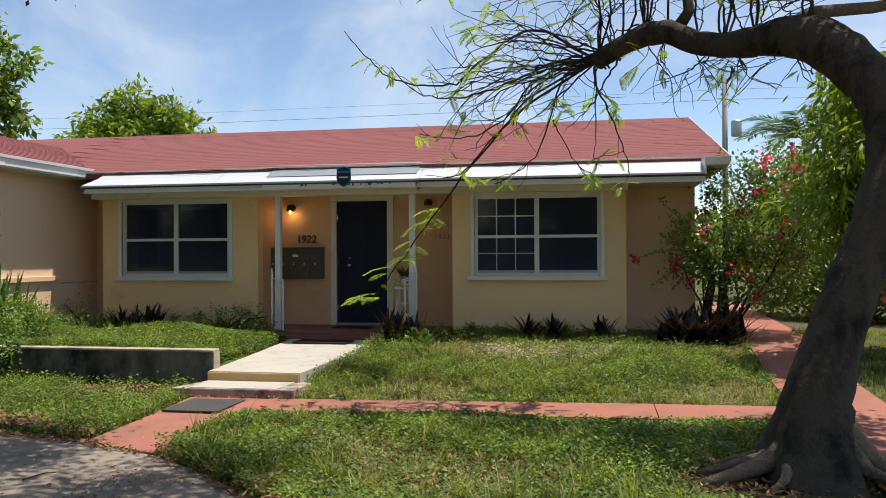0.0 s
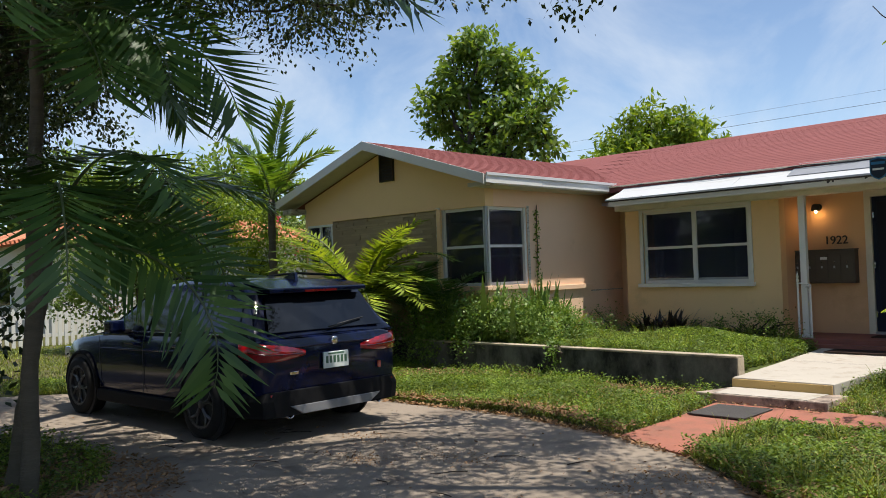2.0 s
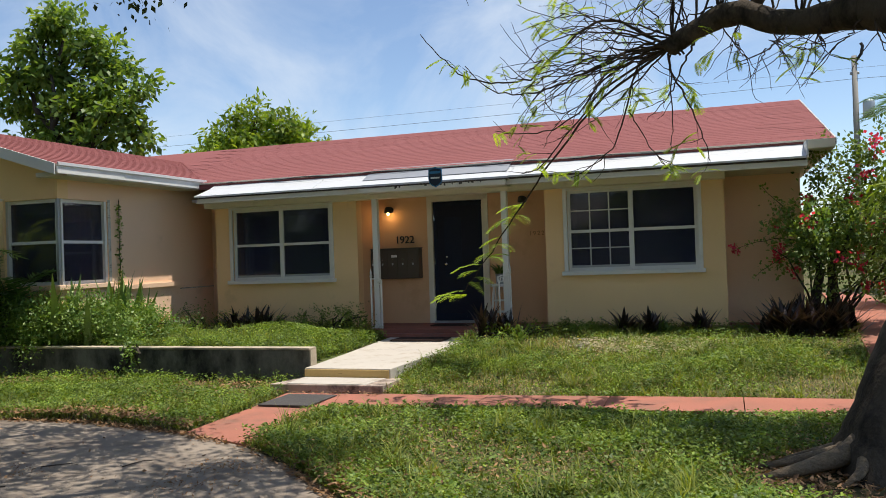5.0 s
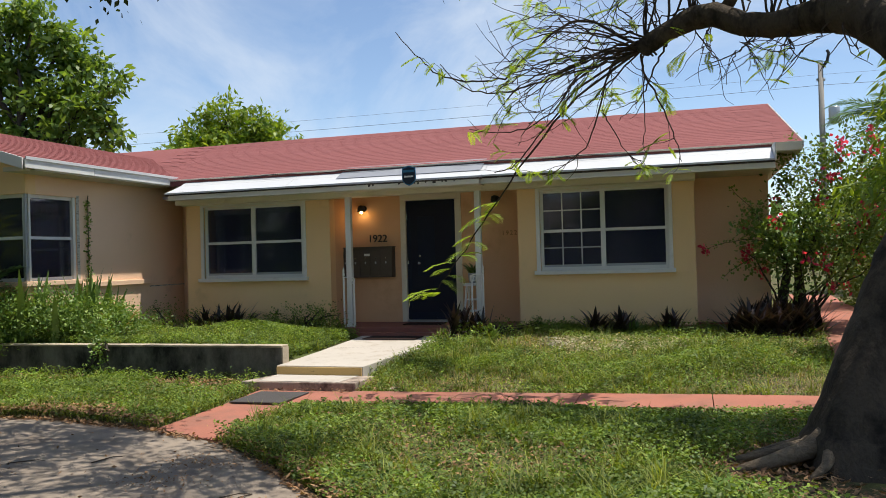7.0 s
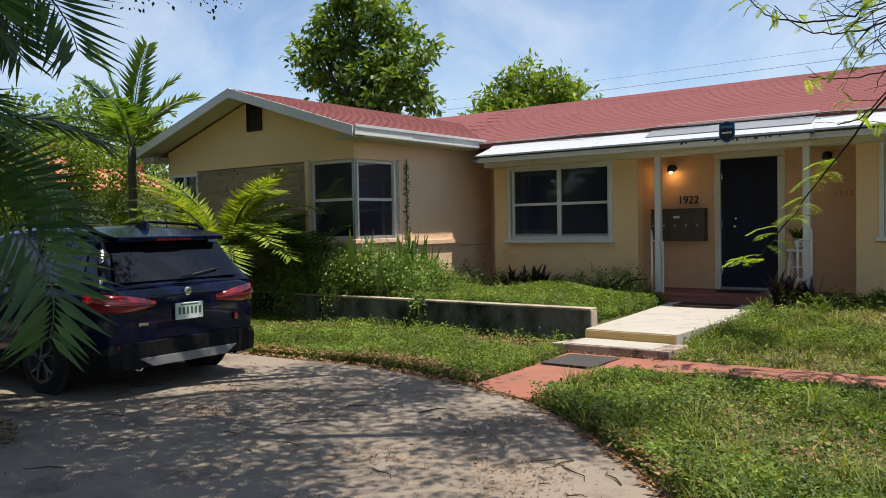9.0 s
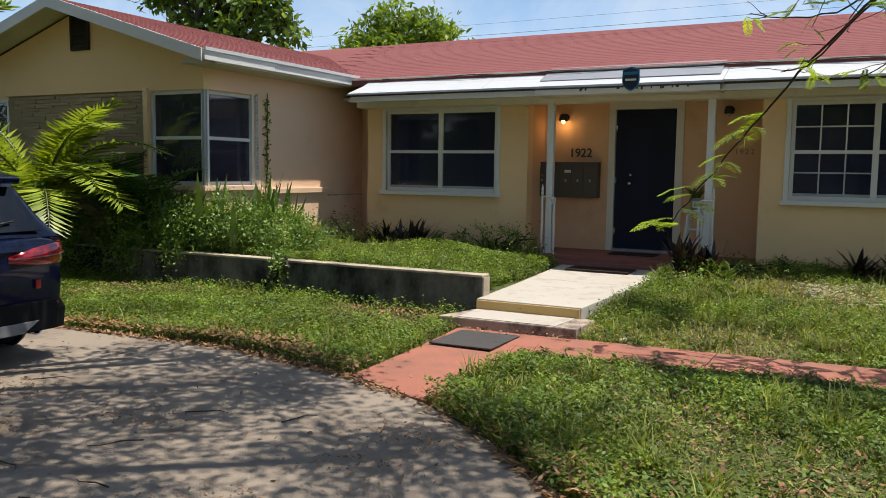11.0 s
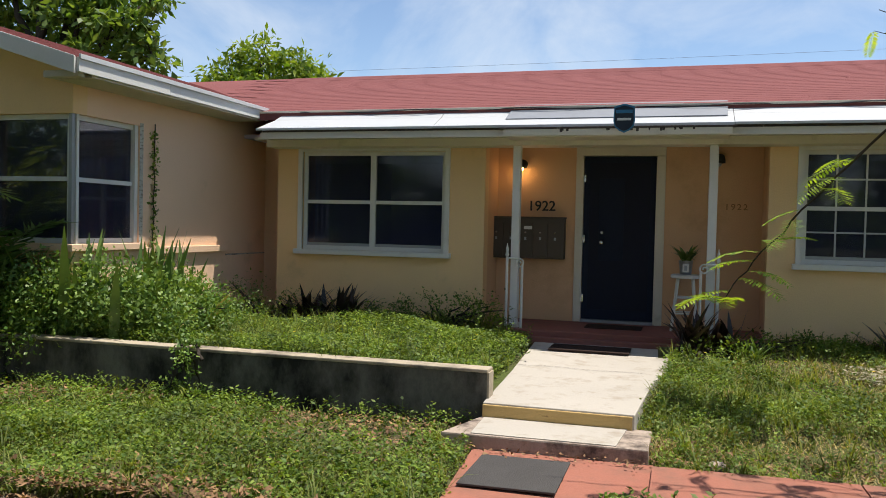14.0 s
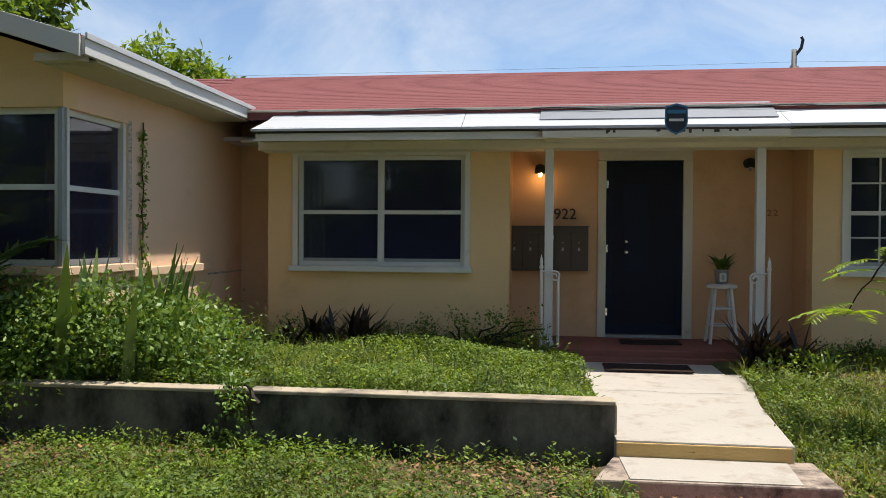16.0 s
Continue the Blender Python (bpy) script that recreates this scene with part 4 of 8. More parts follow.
M_bulb, bn_, bl_, bp_ = nodes_of("warm_bulb")
bp_.inputs["Emission Color"].default_value, bp_.inputs["Emission Strength"].default_value = (1.0, 0.55, 0.15, 1), 14.0
M_bulb_off = plain("frosted_bulb", (0.35, 0.34, 0.32), 0.3)
porch_lamp(-0.66, 2.33, True, "black porch wall lamp, lit with a warm bulb")
porch_lamp(1.66, 2.39, False, "black porch wall lamp, unlit")
lamp = bpy.data.lights.new("porch_bulb", "POINT")
lamp.energy, lamp.color, lamp.shadow_soft_size = 0.45, (1.0, 0.6, 0.25), 0.03
lo = new("porch_bulb", lamp)
lo.location = (-0.66, 14.36, 2.19)

# posts and wrought iron side rails
def porch_post(x, flip):
    t = thing("porch_post", "slim white painted porch post with scrolled iron rail", "post", "porch posts", at=(x, 13.60, 0.40))
    part("post_shaft", Shape().box(-0.045, 0.045, -0.045, 0.045, 0.0, 2.118), M_white, t, "", 0.006)
    part("post_cap", Shape().box(-0.065, 0.065, -0.065, 0.065, 2.075, 2.119), M_white, t, "", 0.006)
    part("post_foot", Shape().box(-0.06, 0.06, -0.06, 0.06, 0.0, 0.05), M_white, t, "", 0.006)
    r = part("iron_rail", Shape().tube([(-0.075 * flip, -0.09, 0.0), (-0.075 * flip, -0.09, 0.80)], 0.016, 8), M_white, t, "white wrought iron rail")
    part("spear_tip", Shape().lathe([(0.012, 0.80), (0.024, 0.83), (0.014, 0.86), (0.018, 0.89), (0.002, 0.96)], pose(-0.075 * flip, -0.09, 0), 10), M_white, r, "", 0, True)
    part("rail_bar", Shape().tube([(0.10 * flip, -0.09, 0.0), (0.10 * flip, -0.09, 0.72)], 0.015, 8), M_white, r)
    sc = [(-0.075 * flip, -0.09, 0.79), (0.05 * flip, -0.09, 0.79)]
    for k in range(17):
        a = math.pi / 2 - k * 0.5
        rr = 0.055 - 0.0024 * k
        sc.append(((0.065 + rr * math.cos(a)) * flip, -0.09, 0.735 + rr * math.sin(a)))
    part("scroll", Shape().tube(sc, 0.010, 6), M_white, r, "scrolled rail end")
    return t


porch_post(-0.555, 1)
porch_post(1.575, -1)

# shield sign on the eave
sh = thing("alarm_sign", "small dark blue shield-shaped alarm sign on the eave", "sign", at=(0.66, 13.145, 2.55))
outline = [(-0.105, 0.27), (-0.05, 0.285), (0.0, 0.30), (0.05, 0.285), (0.105, 0.27), (0.11, 0.12), (0.095, 0.06), (0.05, 0.02), (0.0, 0.0), (-0.05, 0.02), (-0.095, 0.06), (-0.11, 0.12)]
M_signblue = plain("sign_dark_blue", (0.008, 0.016, 0.032), 0.35)
M_signteal = plain("sign_teal_rim", (0.03, 0.16, 0.30), 0.35)
part("shield_plate", Shape().slab([(x, -0.055, z) for x, z in outline], (0, -0.012, 0)), M_signteal, sh, "teal rimmed plate")
part("shield_face", Shape().slab([(x * 0.88, -0.060, 0.135 + (z - 0.135) * 0.88) for x, z in outline], (0, -0.004, 0)), M_signblue, sh, "dark blue face")
part("lettering_bar", Shape().box(-0.07, 0.07, -0.063, -0.0602, 0.125, 0.150), M_white, sh, "row of small white lettering")
part("teal_band", Shape().box(-0.085, 0.085, -0.063, -0.0602, 0.20, 0.235), M_signteal, sh, "teal band")
part("stake", Shape().box(-0.012, 0.012, -0.043, -0.03, -0.005, 0.27), M_metalgrey, sh)

# strip stone veneer on the wing front
sv = thing("stone_veneer", "buff strip stone veneer panel on the wing front", "stone cladding", kind="structure", at=(-6.78, 10.87, 0.40))
part("veneer_backing", Shape().box(-1.44, 1.42, -0.012, -0.002, 0.0, 2.14), M_stone, sv, "mortar bed")
part("panel_cap", Shape().box(-1.46, 1.44, -0.05, -0.002, 2.14, 2.165), M_wall, sv, "tan cap moulding", 0.003)
part("panel_edge", Shape().box(1.42, 1.50, -0.05, -0.002, 0.0, 2.14), M_wall, sv, "tan edge pilaster", 0.003)

# white stool with a potted plant
def stool(x, y, z):
    t = thing("stool", "white painted wooden stool on the porch", "stool", at=(x, y, z))
    part("seat", Shape().lathe([(0.15, 0.60), (0.165, 0.605), (0.165, 0.635), (0.15, 0.645)], None, 20), M_white, t, "", 0, False)
    for a in (45, 135, 225, 315):
        c, s_ = math.cos(radians(a)), math.sin(radians(a))
        part("leg", Shape().tube([(0.20 * c, 0.20 * s_, 0.0), (0.115 * c, 0.115 * s_, 0.60)], [0.017, 0.02], 8), M_white, t)
    for zz, r in ((0.20, 0.172), (0.38, 0.146)):
        for a in (45, 135, 225, 315):
            c, s_ = math.cos(radians(a)), math.sin(radians(a))
            part("rung", Shape().tube([(r * c, r * s_, zz), (-r * s_, r * c, zz)], 0.010, 6), M_white, t)
    return t


stool(1.32, 14.17, 0.40)
M_tin = plain("galvanised_tin", (0.45, 0.46, 0.47), 0.4, 0.7)
pot = thing("flower_pot", "small grey tin pot with a white label, on the stool", "plant pot", at=(1.32, 14.17, 1.045))
part("pot", Shape().lathe([(0.062, 0.0), (0.078, 0.15), (0.082, 0.155), (0.076, 0.16), (0.07, 0.14)], None, 18), M_tin, pot, "", 0, True)
part("label", Shape().box(-0.035, 0.035, -0.078, -0.070, 0.03, 0.12), M_white, pot, "white label with a grey motif")
part("label_mark", Shape().box(-0.016, 0.016, -0.0795, -0.078, 0.045, 0.105), M_metalgrey, pot)
pp = thing("potted_plant", "dark green leafy plant in the tin pot", "plant", at=(1.32, 14.17, 1.18))
k = 46
v, q = strap_arrays(np.zeros((k, 3)) + (rnd(k, 3) - 0.5) * 0.05, rnd(k) * 6.28, 0.3 + rnd(k) * 0.7, 0.16 + rnd(k) * 0.16, 0.035 + rnd(k) * 0.02, 4, 0.9)
part("foliage", np_mesh("foliage", v, q), L_snake, pp)

# doormats
def doormat(x0, x1, y0, y1, z, material, label, skew=0.0):
    t = Shape().prism([(x0, y0), (x1, y0 + skew), (x1, y1 + skew), (x0, y1)], 0, 0.014)
    ob = part("doormat", t, material, None, "", 0.004)
    ob.location.z = z
    return tagged(ob, label, "doormat")


doormat(0.06, 0.64, 8.98, 9.63, 0.024, M_mat, "dark grey rubber doormat on the red path", 0.02)
doormat(-0.02, 0.80, 12.75, 13.16, 0.287, M_matb, "dark brown coir doormat on the concrete walk")
doormat(0.22, 0.86, 13.85, 14.18, 0.402, M_matb, "dark doormat before the front door")

# ---- parked car ----
M_carblue = plain("deep_blue_car_paint", (0.003, 0.006, 0.030), 0.16, 0.0, 0.25, 0.35, 0.03, 0.0)
M_cladding = plain("black_plastic_cladding", (0.008, 0.008, 0.009), 0.7, 0.0, 0.15)
M_skid = plain("silver_skid_plate", (0.22, 0.22, 0.23), 0.45, 0.4)
M_tyre = plain("tyre_rubber", (0.014, 0.014, 0.014), 0.85, 0.0, 0.3)
M_rim = plain("alloy_rim", (0.13, 0.13, 0.14), 0.35, 0.8)
M_tint = plain("tinted_car_glass", (0.005, 0.006, 0.008), 0.04, 0.0, 0.45, 0.2, 0.0, 0.0)
M_tail = plain("red_tail_light", (0.30, 0.004, 0.007), 0.12, 0.0, 0.6, 1.0, 0.1, 0.0)
M_taild = plain("dark_red_lens", (0.10, 0.005, 0.006), 0.12, 0.0, 0.6, 1.0, 0.1, 0.0)
M_plate = plain("pale_number_plate", (0.62, 0.66, 0.62), 0.4)
M_platemark = plain("green_plate_mark", (0.06, 0.13, 0.08), 0.5)
M_clear = plain("clear_headlight", (0.55, 0.57, 0.60), 0.08, 0.2, 0.6, 1.0)


def loft(rings, close=True):
    """Rings of equal length joined into a skin with ends closed."""
    k = len(rings[0])
    s = Shape()
    f = []
    for i in range(len(rings) - 1):
        for j in range(k):
            j2 = (j + 1) % k
            f.append((i * k + j, i * k + j2, (i + 1) * k + j2, (i + 1) * k + j))
    f += [tuple(range(k))[::-1], tuple(range((len(rings) - 1) * k, len(rings) * k))]
    return s.add([p for r in rings for p in r], f)


def lower_ring(x, zb, w, zt, crown):
    half = [(0.0, zb), (w * 0.80, zb), (w * 0.97, zb + 0.10), (w, zb + 0.26), (w * 0.995, zb + 0.42), (w * 0.975, zt - 0.10), (w * 0.93, zt - 0.015), (w * 0.80, zt + crown * 0.5), (0.0, zt + crown)]
    return [Vector((x, y, z)) for y, z in half] + [Vector((x, -y, z)) for y, z in half[-2:0:-1]]


def roof_at(x):
    pts = [(-0.80, 1.00), (-0.50, 1.47), (-0.30, 1.535), (0.2, 1.585), (0.7, 1.59), (1.15, 1.555), (1.45, 1.475), (2.25, 0.99)]
    for (a, za), (b, zb) in zip(pts[:-1], pts[1:]):
        if x <= b:
            return za + (zb - za) * (x - a) / (b - a)
    return pts[-1][1]


def green_y(z):
    return 0.845 - 0.21 * max(0.0, (z - 1.0)) / 0.58


def upper_ring(x):
    zt = roof_at(x)
    y1 = green_y(zt)
    half = [(0.0, 0.96), (0.845, 0.96), (0.845, 1.0), (green_y(1.0 + (zt - 1.0) * 0.5), 1.0 + (zt - 1.0) * 0.5), (y1 + 0.008, zt - min(0.06, (zt - 0.99) * 0.3)), (y1 - 0.07, zt - 0.008), (y1 * 0.5, zt + 0.012), (0.0, zt + 0.016)]
    return [Vector((x, y, z)) for y, z in half] + [Vector((x, -y, z)) for y, z in half[-2:0:-1]]


def wheel(parent, x, y, spin):
    side = 1 if y > 0 else -1
    m = pose(x, y, 0.345, 90, 0, 0)
    w = part("wheel", Shape().lathe([(0.235, -0.11), (0.30, -0.118), (0.335, -0.10), (0.345, -0.05), (0.345, 0.05), (0.335, 0.10), (0.30, 0.118), (0.235, 0.11), (0.235, -0.11)], m, 32, False), M_tyre, parent, "black tyre on a spoked alloy rim", 0, True)
    part("rim", Shape().lathe([(0.215, -0.10), (0.242, -0.112), (0.245, 0.112), (0.215, 0.10), (0.205, 0.0), (0.215, -0.10)], m, 28, False), M_rim, w, "grey alloy rim ring", 0, True)
    part("rim_back", Shape().lathe([(0.01, -0.01), (0.21, -0.01), (0.21, 0.01), (0.01, 0.01)], m, 20), M_black, w)
    out = side * 0.085
    for k in range(5):
        a = spin + k * 2 * math.pi / 5
        for da in (-0.17, 0.17):
            p0 = Vector((x + 0.05 * math.cos(a), y + out, 0.345 + 0.05 * math.sin(a)))
            p1 = Vector((x + 0.14 * math.cos(a + da * 0.5), y + out, 0.345 + 0.14 * math.sin(a + da * 0.5)))
            p2 = Vector((x + 0.222 * math.cos(a + da * 1.6), y + out * 1.08, 0.345 + 0.222 * math.sin(a + da * 1.6)))
            part("spoke", Shape().tube([p0, p1, p2], [0.020, 0.014, 0.013], 6), M_rim, w)
    part("hub_cap", Shape().lathe([(0.045, 0.0), (0.045, 0.02), (0.03, 0.028)], pose(x, y + out - side * 0.012, 0.345, -90 * side, 0, 0), 16), M_rim, w, "", 0, True)
    return w


def build_car(m):
    c = thing("car", "dark blue compact SUV parked on the driveway, rear facing the lawn", "car", at=m)
    st = [(-0.875, 0.40, 0.74, 0.93, 0.0), (-0.85, 0.34, 0.82, 0.985, 0.0), (-0.76, 0.30, 0.875, 1.01, 0.0), (-0.45, 0.25, 0.90, 1.02, 0.0), (0.2, 0.23, 0.91, 1.02, 0.0), (0.9, 0.22, 0.91, 1.01, 0.0),
          (1.6, 0.22, 0.91, 1.0, 0.0), (2.1, 0.22, 0.908, 0.985, 0.01), (2.4, 0.23, 0.905, 0.965, 0.03), (2.8, 0.24, 0.895, 0.93, 0.05), (3.1, 0.25, 0.87, 0.88, 0.05), (3.32, 0.27, 0.81, 0.80, 0.04), (3.45, 0.30, 0.72, 0.70, 0.03), (3.52, 0.36, 0.58, 0.60, 0.01)]
    body = part("body", loft([lower_ring(*s) for s in st]), M_carblue, c, "glossy deep blue painted body", 0.012, True)
    cab = part("cabin", loft([upper_ring(x) for x in (-0.80, -0.74, -0.65, -0.50, -0.40, -0.30, 0.0, 0.35, 0.7, 1.0, 1.2, 1.45, 1.75, 2.0, 2.25)]), M_carblue, c, "blue roof and pillars", 0.006, True)
    # windows
    for s_ in (1, -1):
        def sp(x, z, o=0.010): return (x, s_ * (green_y(z) + o), z)
        def pane_of(pts): return Shape().slab([sp(*p) for p in (pts if s_ < 0 else pts[::-1])], (0, s_ * 0.012, 0))
        part("side_window", pane_of([(-0.50, 1.06), (0.28, 1.055), (0.28, 1.45), (-0.20, 1.44), (-0.46, 1.30)]), M_tint, c, "tinted side window")
        part("side_window", pane_of([(0.33, 1.055), (1.15, 1.05), (1.12, 1.46), (0.33, 1.45)]), M_tint, c, "tinted side window")
        part("side_window", pane_of([(1.20, 1.05), (1.98, 1.04), (1.36, 1.43), (1.17, 1.455)]), M_tint, c, "tinted side window")
        part("window_strip", Shape().tube([sp(-0.56, 1.035, 0.014), sp(0.6, 1.035, 0.014), sp(2.05, 1.02, 0.014)], 0.008, 6), M_chrome, c, "satin chrome window strip")
        part("roof_rail", Shape().tube([(-0.38, s_ * 0.605, 1.535), (-0.28, s_ * 0.612, 1.585), (0.5, s_ * 0.615, 1.628), (1.05, s_ * 0.612, 1.60), (1.18, s_ * 0.60, 1.55)], 0.014, 8), M_cladding, c, "black roof rail")
        mir = part("wing_mirror", Shape().box(1.55, 1.72, s_ * 0.90, s_ * 1.08, 1.02, 1.16), M_carblue, c, "blue wing mirror", 0.03)
        part("mirror_foot", Shape().box(1.60, 1.68, s_ * 0.80, s_ * 0.92, 1.00, 1.05), M_cladding, mir, "", 0.01)
        part("sill_cladding", Shape().box(0.42, 2.25, s_ * 0.86, s_ * 0.925, 0.20, 0.34), M_cladding, c, "black sill cladding", 0.02)
        part("side_crease", Shape().tube([(-0.30, s_ * 0.906, 0.86), (0.6, s_ * 0.914, 0.845), (1.5, s_ * 0.914, 0.83), (2.2, s_ * 0.912, 0.82)], 0.010, 6), M_carblue, c)
        for x in (0.46, 1.42):
            part("door_handle", Shape().box(x - 0.10, x + 0.10, s_ * 0.905, s_ * 0.945, 0.885, 0.915), M_carblue, c, "", 0.01)
        for x in (1.17, 0.28, 2.18):
            part("door_gap", Shape().box(x - 0.004, x + 0.004, s_ * 0.9135, s_ * 0.9155, 0.36, 0.96), M_black, c)
        for x in (0.0, 2.67):
            arch = []
            for k in range(13):
                a = math.pi * k / 12
                arch.append((x + 0.405 * math.cos(a), s_ * 0.905, 0.345 + 0.405 * math.sin(a)))
            part("wheel_arch", Shape().tube(arch, 0.026, 8), M_cladding, c, "black wheel arch")
            part("arch_liner", Shape().lathe([(0.02, -0.01), (0.385, -0.01), (0.385, 0.012), (0.02, 0.012)], pose(x, s_ * 0.907, 0.345, 90, 0, 0), 24), M_black, c)
    for x, y, sp_ in ((0.0, 0.845, 0.3), (0.0, -0.845, 0.5), (2.67, 0.845, 0.9), (2.67, -0.845, 0.1)):
        wheel(c, x, y, sp_)
    # rear
    part("rear_window", Shape().slab([(-0.802, -0.70, 1.055), (-0.802, 0.70, 1.055), (-0.60, 0.60, 1.40), (-0.60, -0.60, 1.40)][::-1], (-0.012, 0, 0.006)), M_tint, c, "tinted rear window")
    part("spoiler", Shape().slab([(-0.70, -0.60, 1.475), (-0.70, 0.60, 1.475), (-0.30, 0.63, 1.55), (-0.30, -0.63, 1.55)], (0, 0, 0.05)), M_carblue, c, "blue roof spoiler", 0.012)
    part("brake_light", Shape().box(-0.712, -0.70, -0.20, 0.20, 1.43, 1.452), M_taild, c)
    part("wiper", Shape().tube([(-0.835, 0.02, 1.07), (-0.80, -0.30, 1.115), (-0.785, -0.46, 1.135)], 0.009, 6), M_black, c, "rear wiper")
    part("tailgate_fold", Shape().tube([(-0.868, -0.60, 0.905), (-0.884, 0.0, 0.915), (-0.868, 0.60, 0.905)], 0.016, 8), M_carblue, c)
    for s_ in (1, -1):
        rows_ = [(0.36, -0.892, 0.815, 0.875), (0.50, -0.890, 0.79, 0.915), (0.64, -0.882, 0.775, 0.94), (0.76, -0.866, 0.775, 0.955), (0.84, -0.82, 0.78, 0.965), (0.895, -0.74, 0.80, 0.972), (0.918, -0.62, 0.84, 0.972)]
        v_, f_ = [], []
        for y_, x_, z0_, z1_ in rows_:
            zm_ = (z0_ + z1_) / 2
            v_ += [(x_ + 0.04, s_ * (y_ - 0.03), z0_), (x_ - 0.012, s_ * (y_ + 0.004), z0_ + 0.01), (x_ - 0.026, s_ * (y_ + 0.012), zm_), (x_ - 0.012, s_ * (y_ + 0.004), z1_ - 0.01), (x_ + 0.04, s_ * (y_ - 0.03), z1_)]
        for i in range(6):
            for j in range(4):
                q_ = (5 * i + j, 5 * i + j + 1, 5 * i + j + 6, 5 * i + j + 5)
                f_.append(q_ if s_ > 0 else q_[::-1])
        f_ += [(0, 1, 2, 3, 4), (34, 33, 32, 31, 30)]
        lamp_ob = part("tail_light", Shape().add(v_, f_), M_tail, c, "red wraparound tail light", 0, True)
        part("lens_band", Shape().tube([(-0.916, s_ * 0.40, 0.842), (-0.912, s_ * 0.62, 0.848), (-0.890, s_ * 0.77, 0.855), (-0.846, s_ * 0.85, 0.868), (-0.762, s_ * 0.908, 0.885)], 0.007, 6), M_taild, lamp_ob, "dark red lens band")
        part("reflector", Shape().box(-0.892, -0.86, s_ * 0.60, s_ * 0.76, 0.455, 0.48), M_tail, c, "red reflector", 0.004)
        part("exhaust_pipe", Shape().lathe([(0.034, 0.10), (0.034, 0.0), (0.042, 0.0), (0.042, 0.12)], pose(-0.90, s_ * 0.55, 0.275, 0, 90, 0), 16, False), M_chrome, c, "chrome exhaust tip", 0, True)
        part("headlight", Shape().box(3.22, 3.42, s_ * 0.52, s_ * 0.80, 0.66, 0.78), M_clear, c, "clear headlight", 0.03)
    part("bumper_cladding", loft([[Vector((x, y, z)) for y, z in ((-w, 0.26), (w, 0.26), (w + 0.02, 0.42), (w - 0.03, 0.50), (-w + 0.03, 0.50), (-w - 0.02, 0.42))] for x, w in ((-0.905, 0.72), (-0.87, 0.82), (-0.70, 0.893), (-0.42, 0.905))]), M_cladding, c, "black lower bumper", 0.01)
    part("skid_plate", Shape().slab([(-0.925, -0.42, 0.265), (-0.925, 0.42, 0.265), (-0.918, 0.56, 0.35), (-0.918, -0.56, 0.35)][::-1], (-0.03, 0, 0)), M_skid, c, "silver skid plate", 0.006)
    pl = part("number_plate", Shape().box(-0.912, -0.893, -0.155, 0.155, 0.665, 0.825), M_plate, c, "pale number plate, unreadable", 0.004)
    for k in range(6):
        y = -0.115 + 0.046 * k
        part("plate_mark", Shape().box(-0.9145, -0.912, y - 0.014, y + 0.014, 0.715, 0.785), M_platemark, pl)
    part("plate_band", Shape().box(-0.914, -0.912, -0.10, 0.10, 0.80, 0.815), M_platemark, pl)
    part("round_badge", Shape().lathe([(0.042, 0.0), (0.042, 0.012), (0.03, 0.016)], pose(-0.885, 0, 0.935, 0, -90, 0), 20), M_chrome, c, "round chrome badge", 0, True)
    part("model_badge", Shape().box(-0.892, -0.882, 0.44, 0.54, 0.645, 0.675), M_chrome, c, "small chrome badge", 0.003)
    part("sticker", Shape().box(-0.892, -0.884, -0.60, -0.56, 0.60, 0.67), M_tail, c, "small red sticker")
    part("roof_fin", Shape().slab([(-0.32, 0.018, 1.54), (-0.10, 0.010, 1.575), (-0.26, 0.006, 1.63), (-0.30, 0.010, 1.625)], (0, 0.036, 0)), M_carblue, c, "shark fin antenna", 0.004)
    part("windscreen", Shape().slab([(1.50, -0.60, 1.462), (1.50, 0.60, 1.462), (2.20, 0.78, 1.035), (2.20, -0.78, 1.035)], (-0.01, 0, -0.012)), M_tint, c, "windscreen")
    part("grille", Shape().box(3.46, 3.54, -0.34, 0.34, 0.50, 0.66), M_cladding, c, "dark front grille", 0.02)
    return c


build_car(pose(-3.08, 6.27, 0.0, 0, 0, 183.0) @ Matrix.Diagonal((1.0, 1.0, 0.965, 1.0)))

# ---- plants ----
def bend_path(a, b, sag, k=6, wob=0.0):
    """A curved line from a to b that sinks (or with negative sag rises) in the middle."""
    a, b = Vector(a), Vector(b)
    L = (b - a).length
    out = []
    for i in range(k + 1):
        u = i / k
        p = a.lerp(b, u) + Vector((0, 0, -sag * 4 * u * (1 - u)))
        if 0 < i < k:
            p += Vector((random.uniform(-1, 1), random.uniform(-1, 1), random.uniform(-1, 1))) * wob * L
        out.append(p)
    return out


def taper(r0, r1, k):
    return [r0 + (r1 - r0) * i / (k - 1) for i in range(k)]


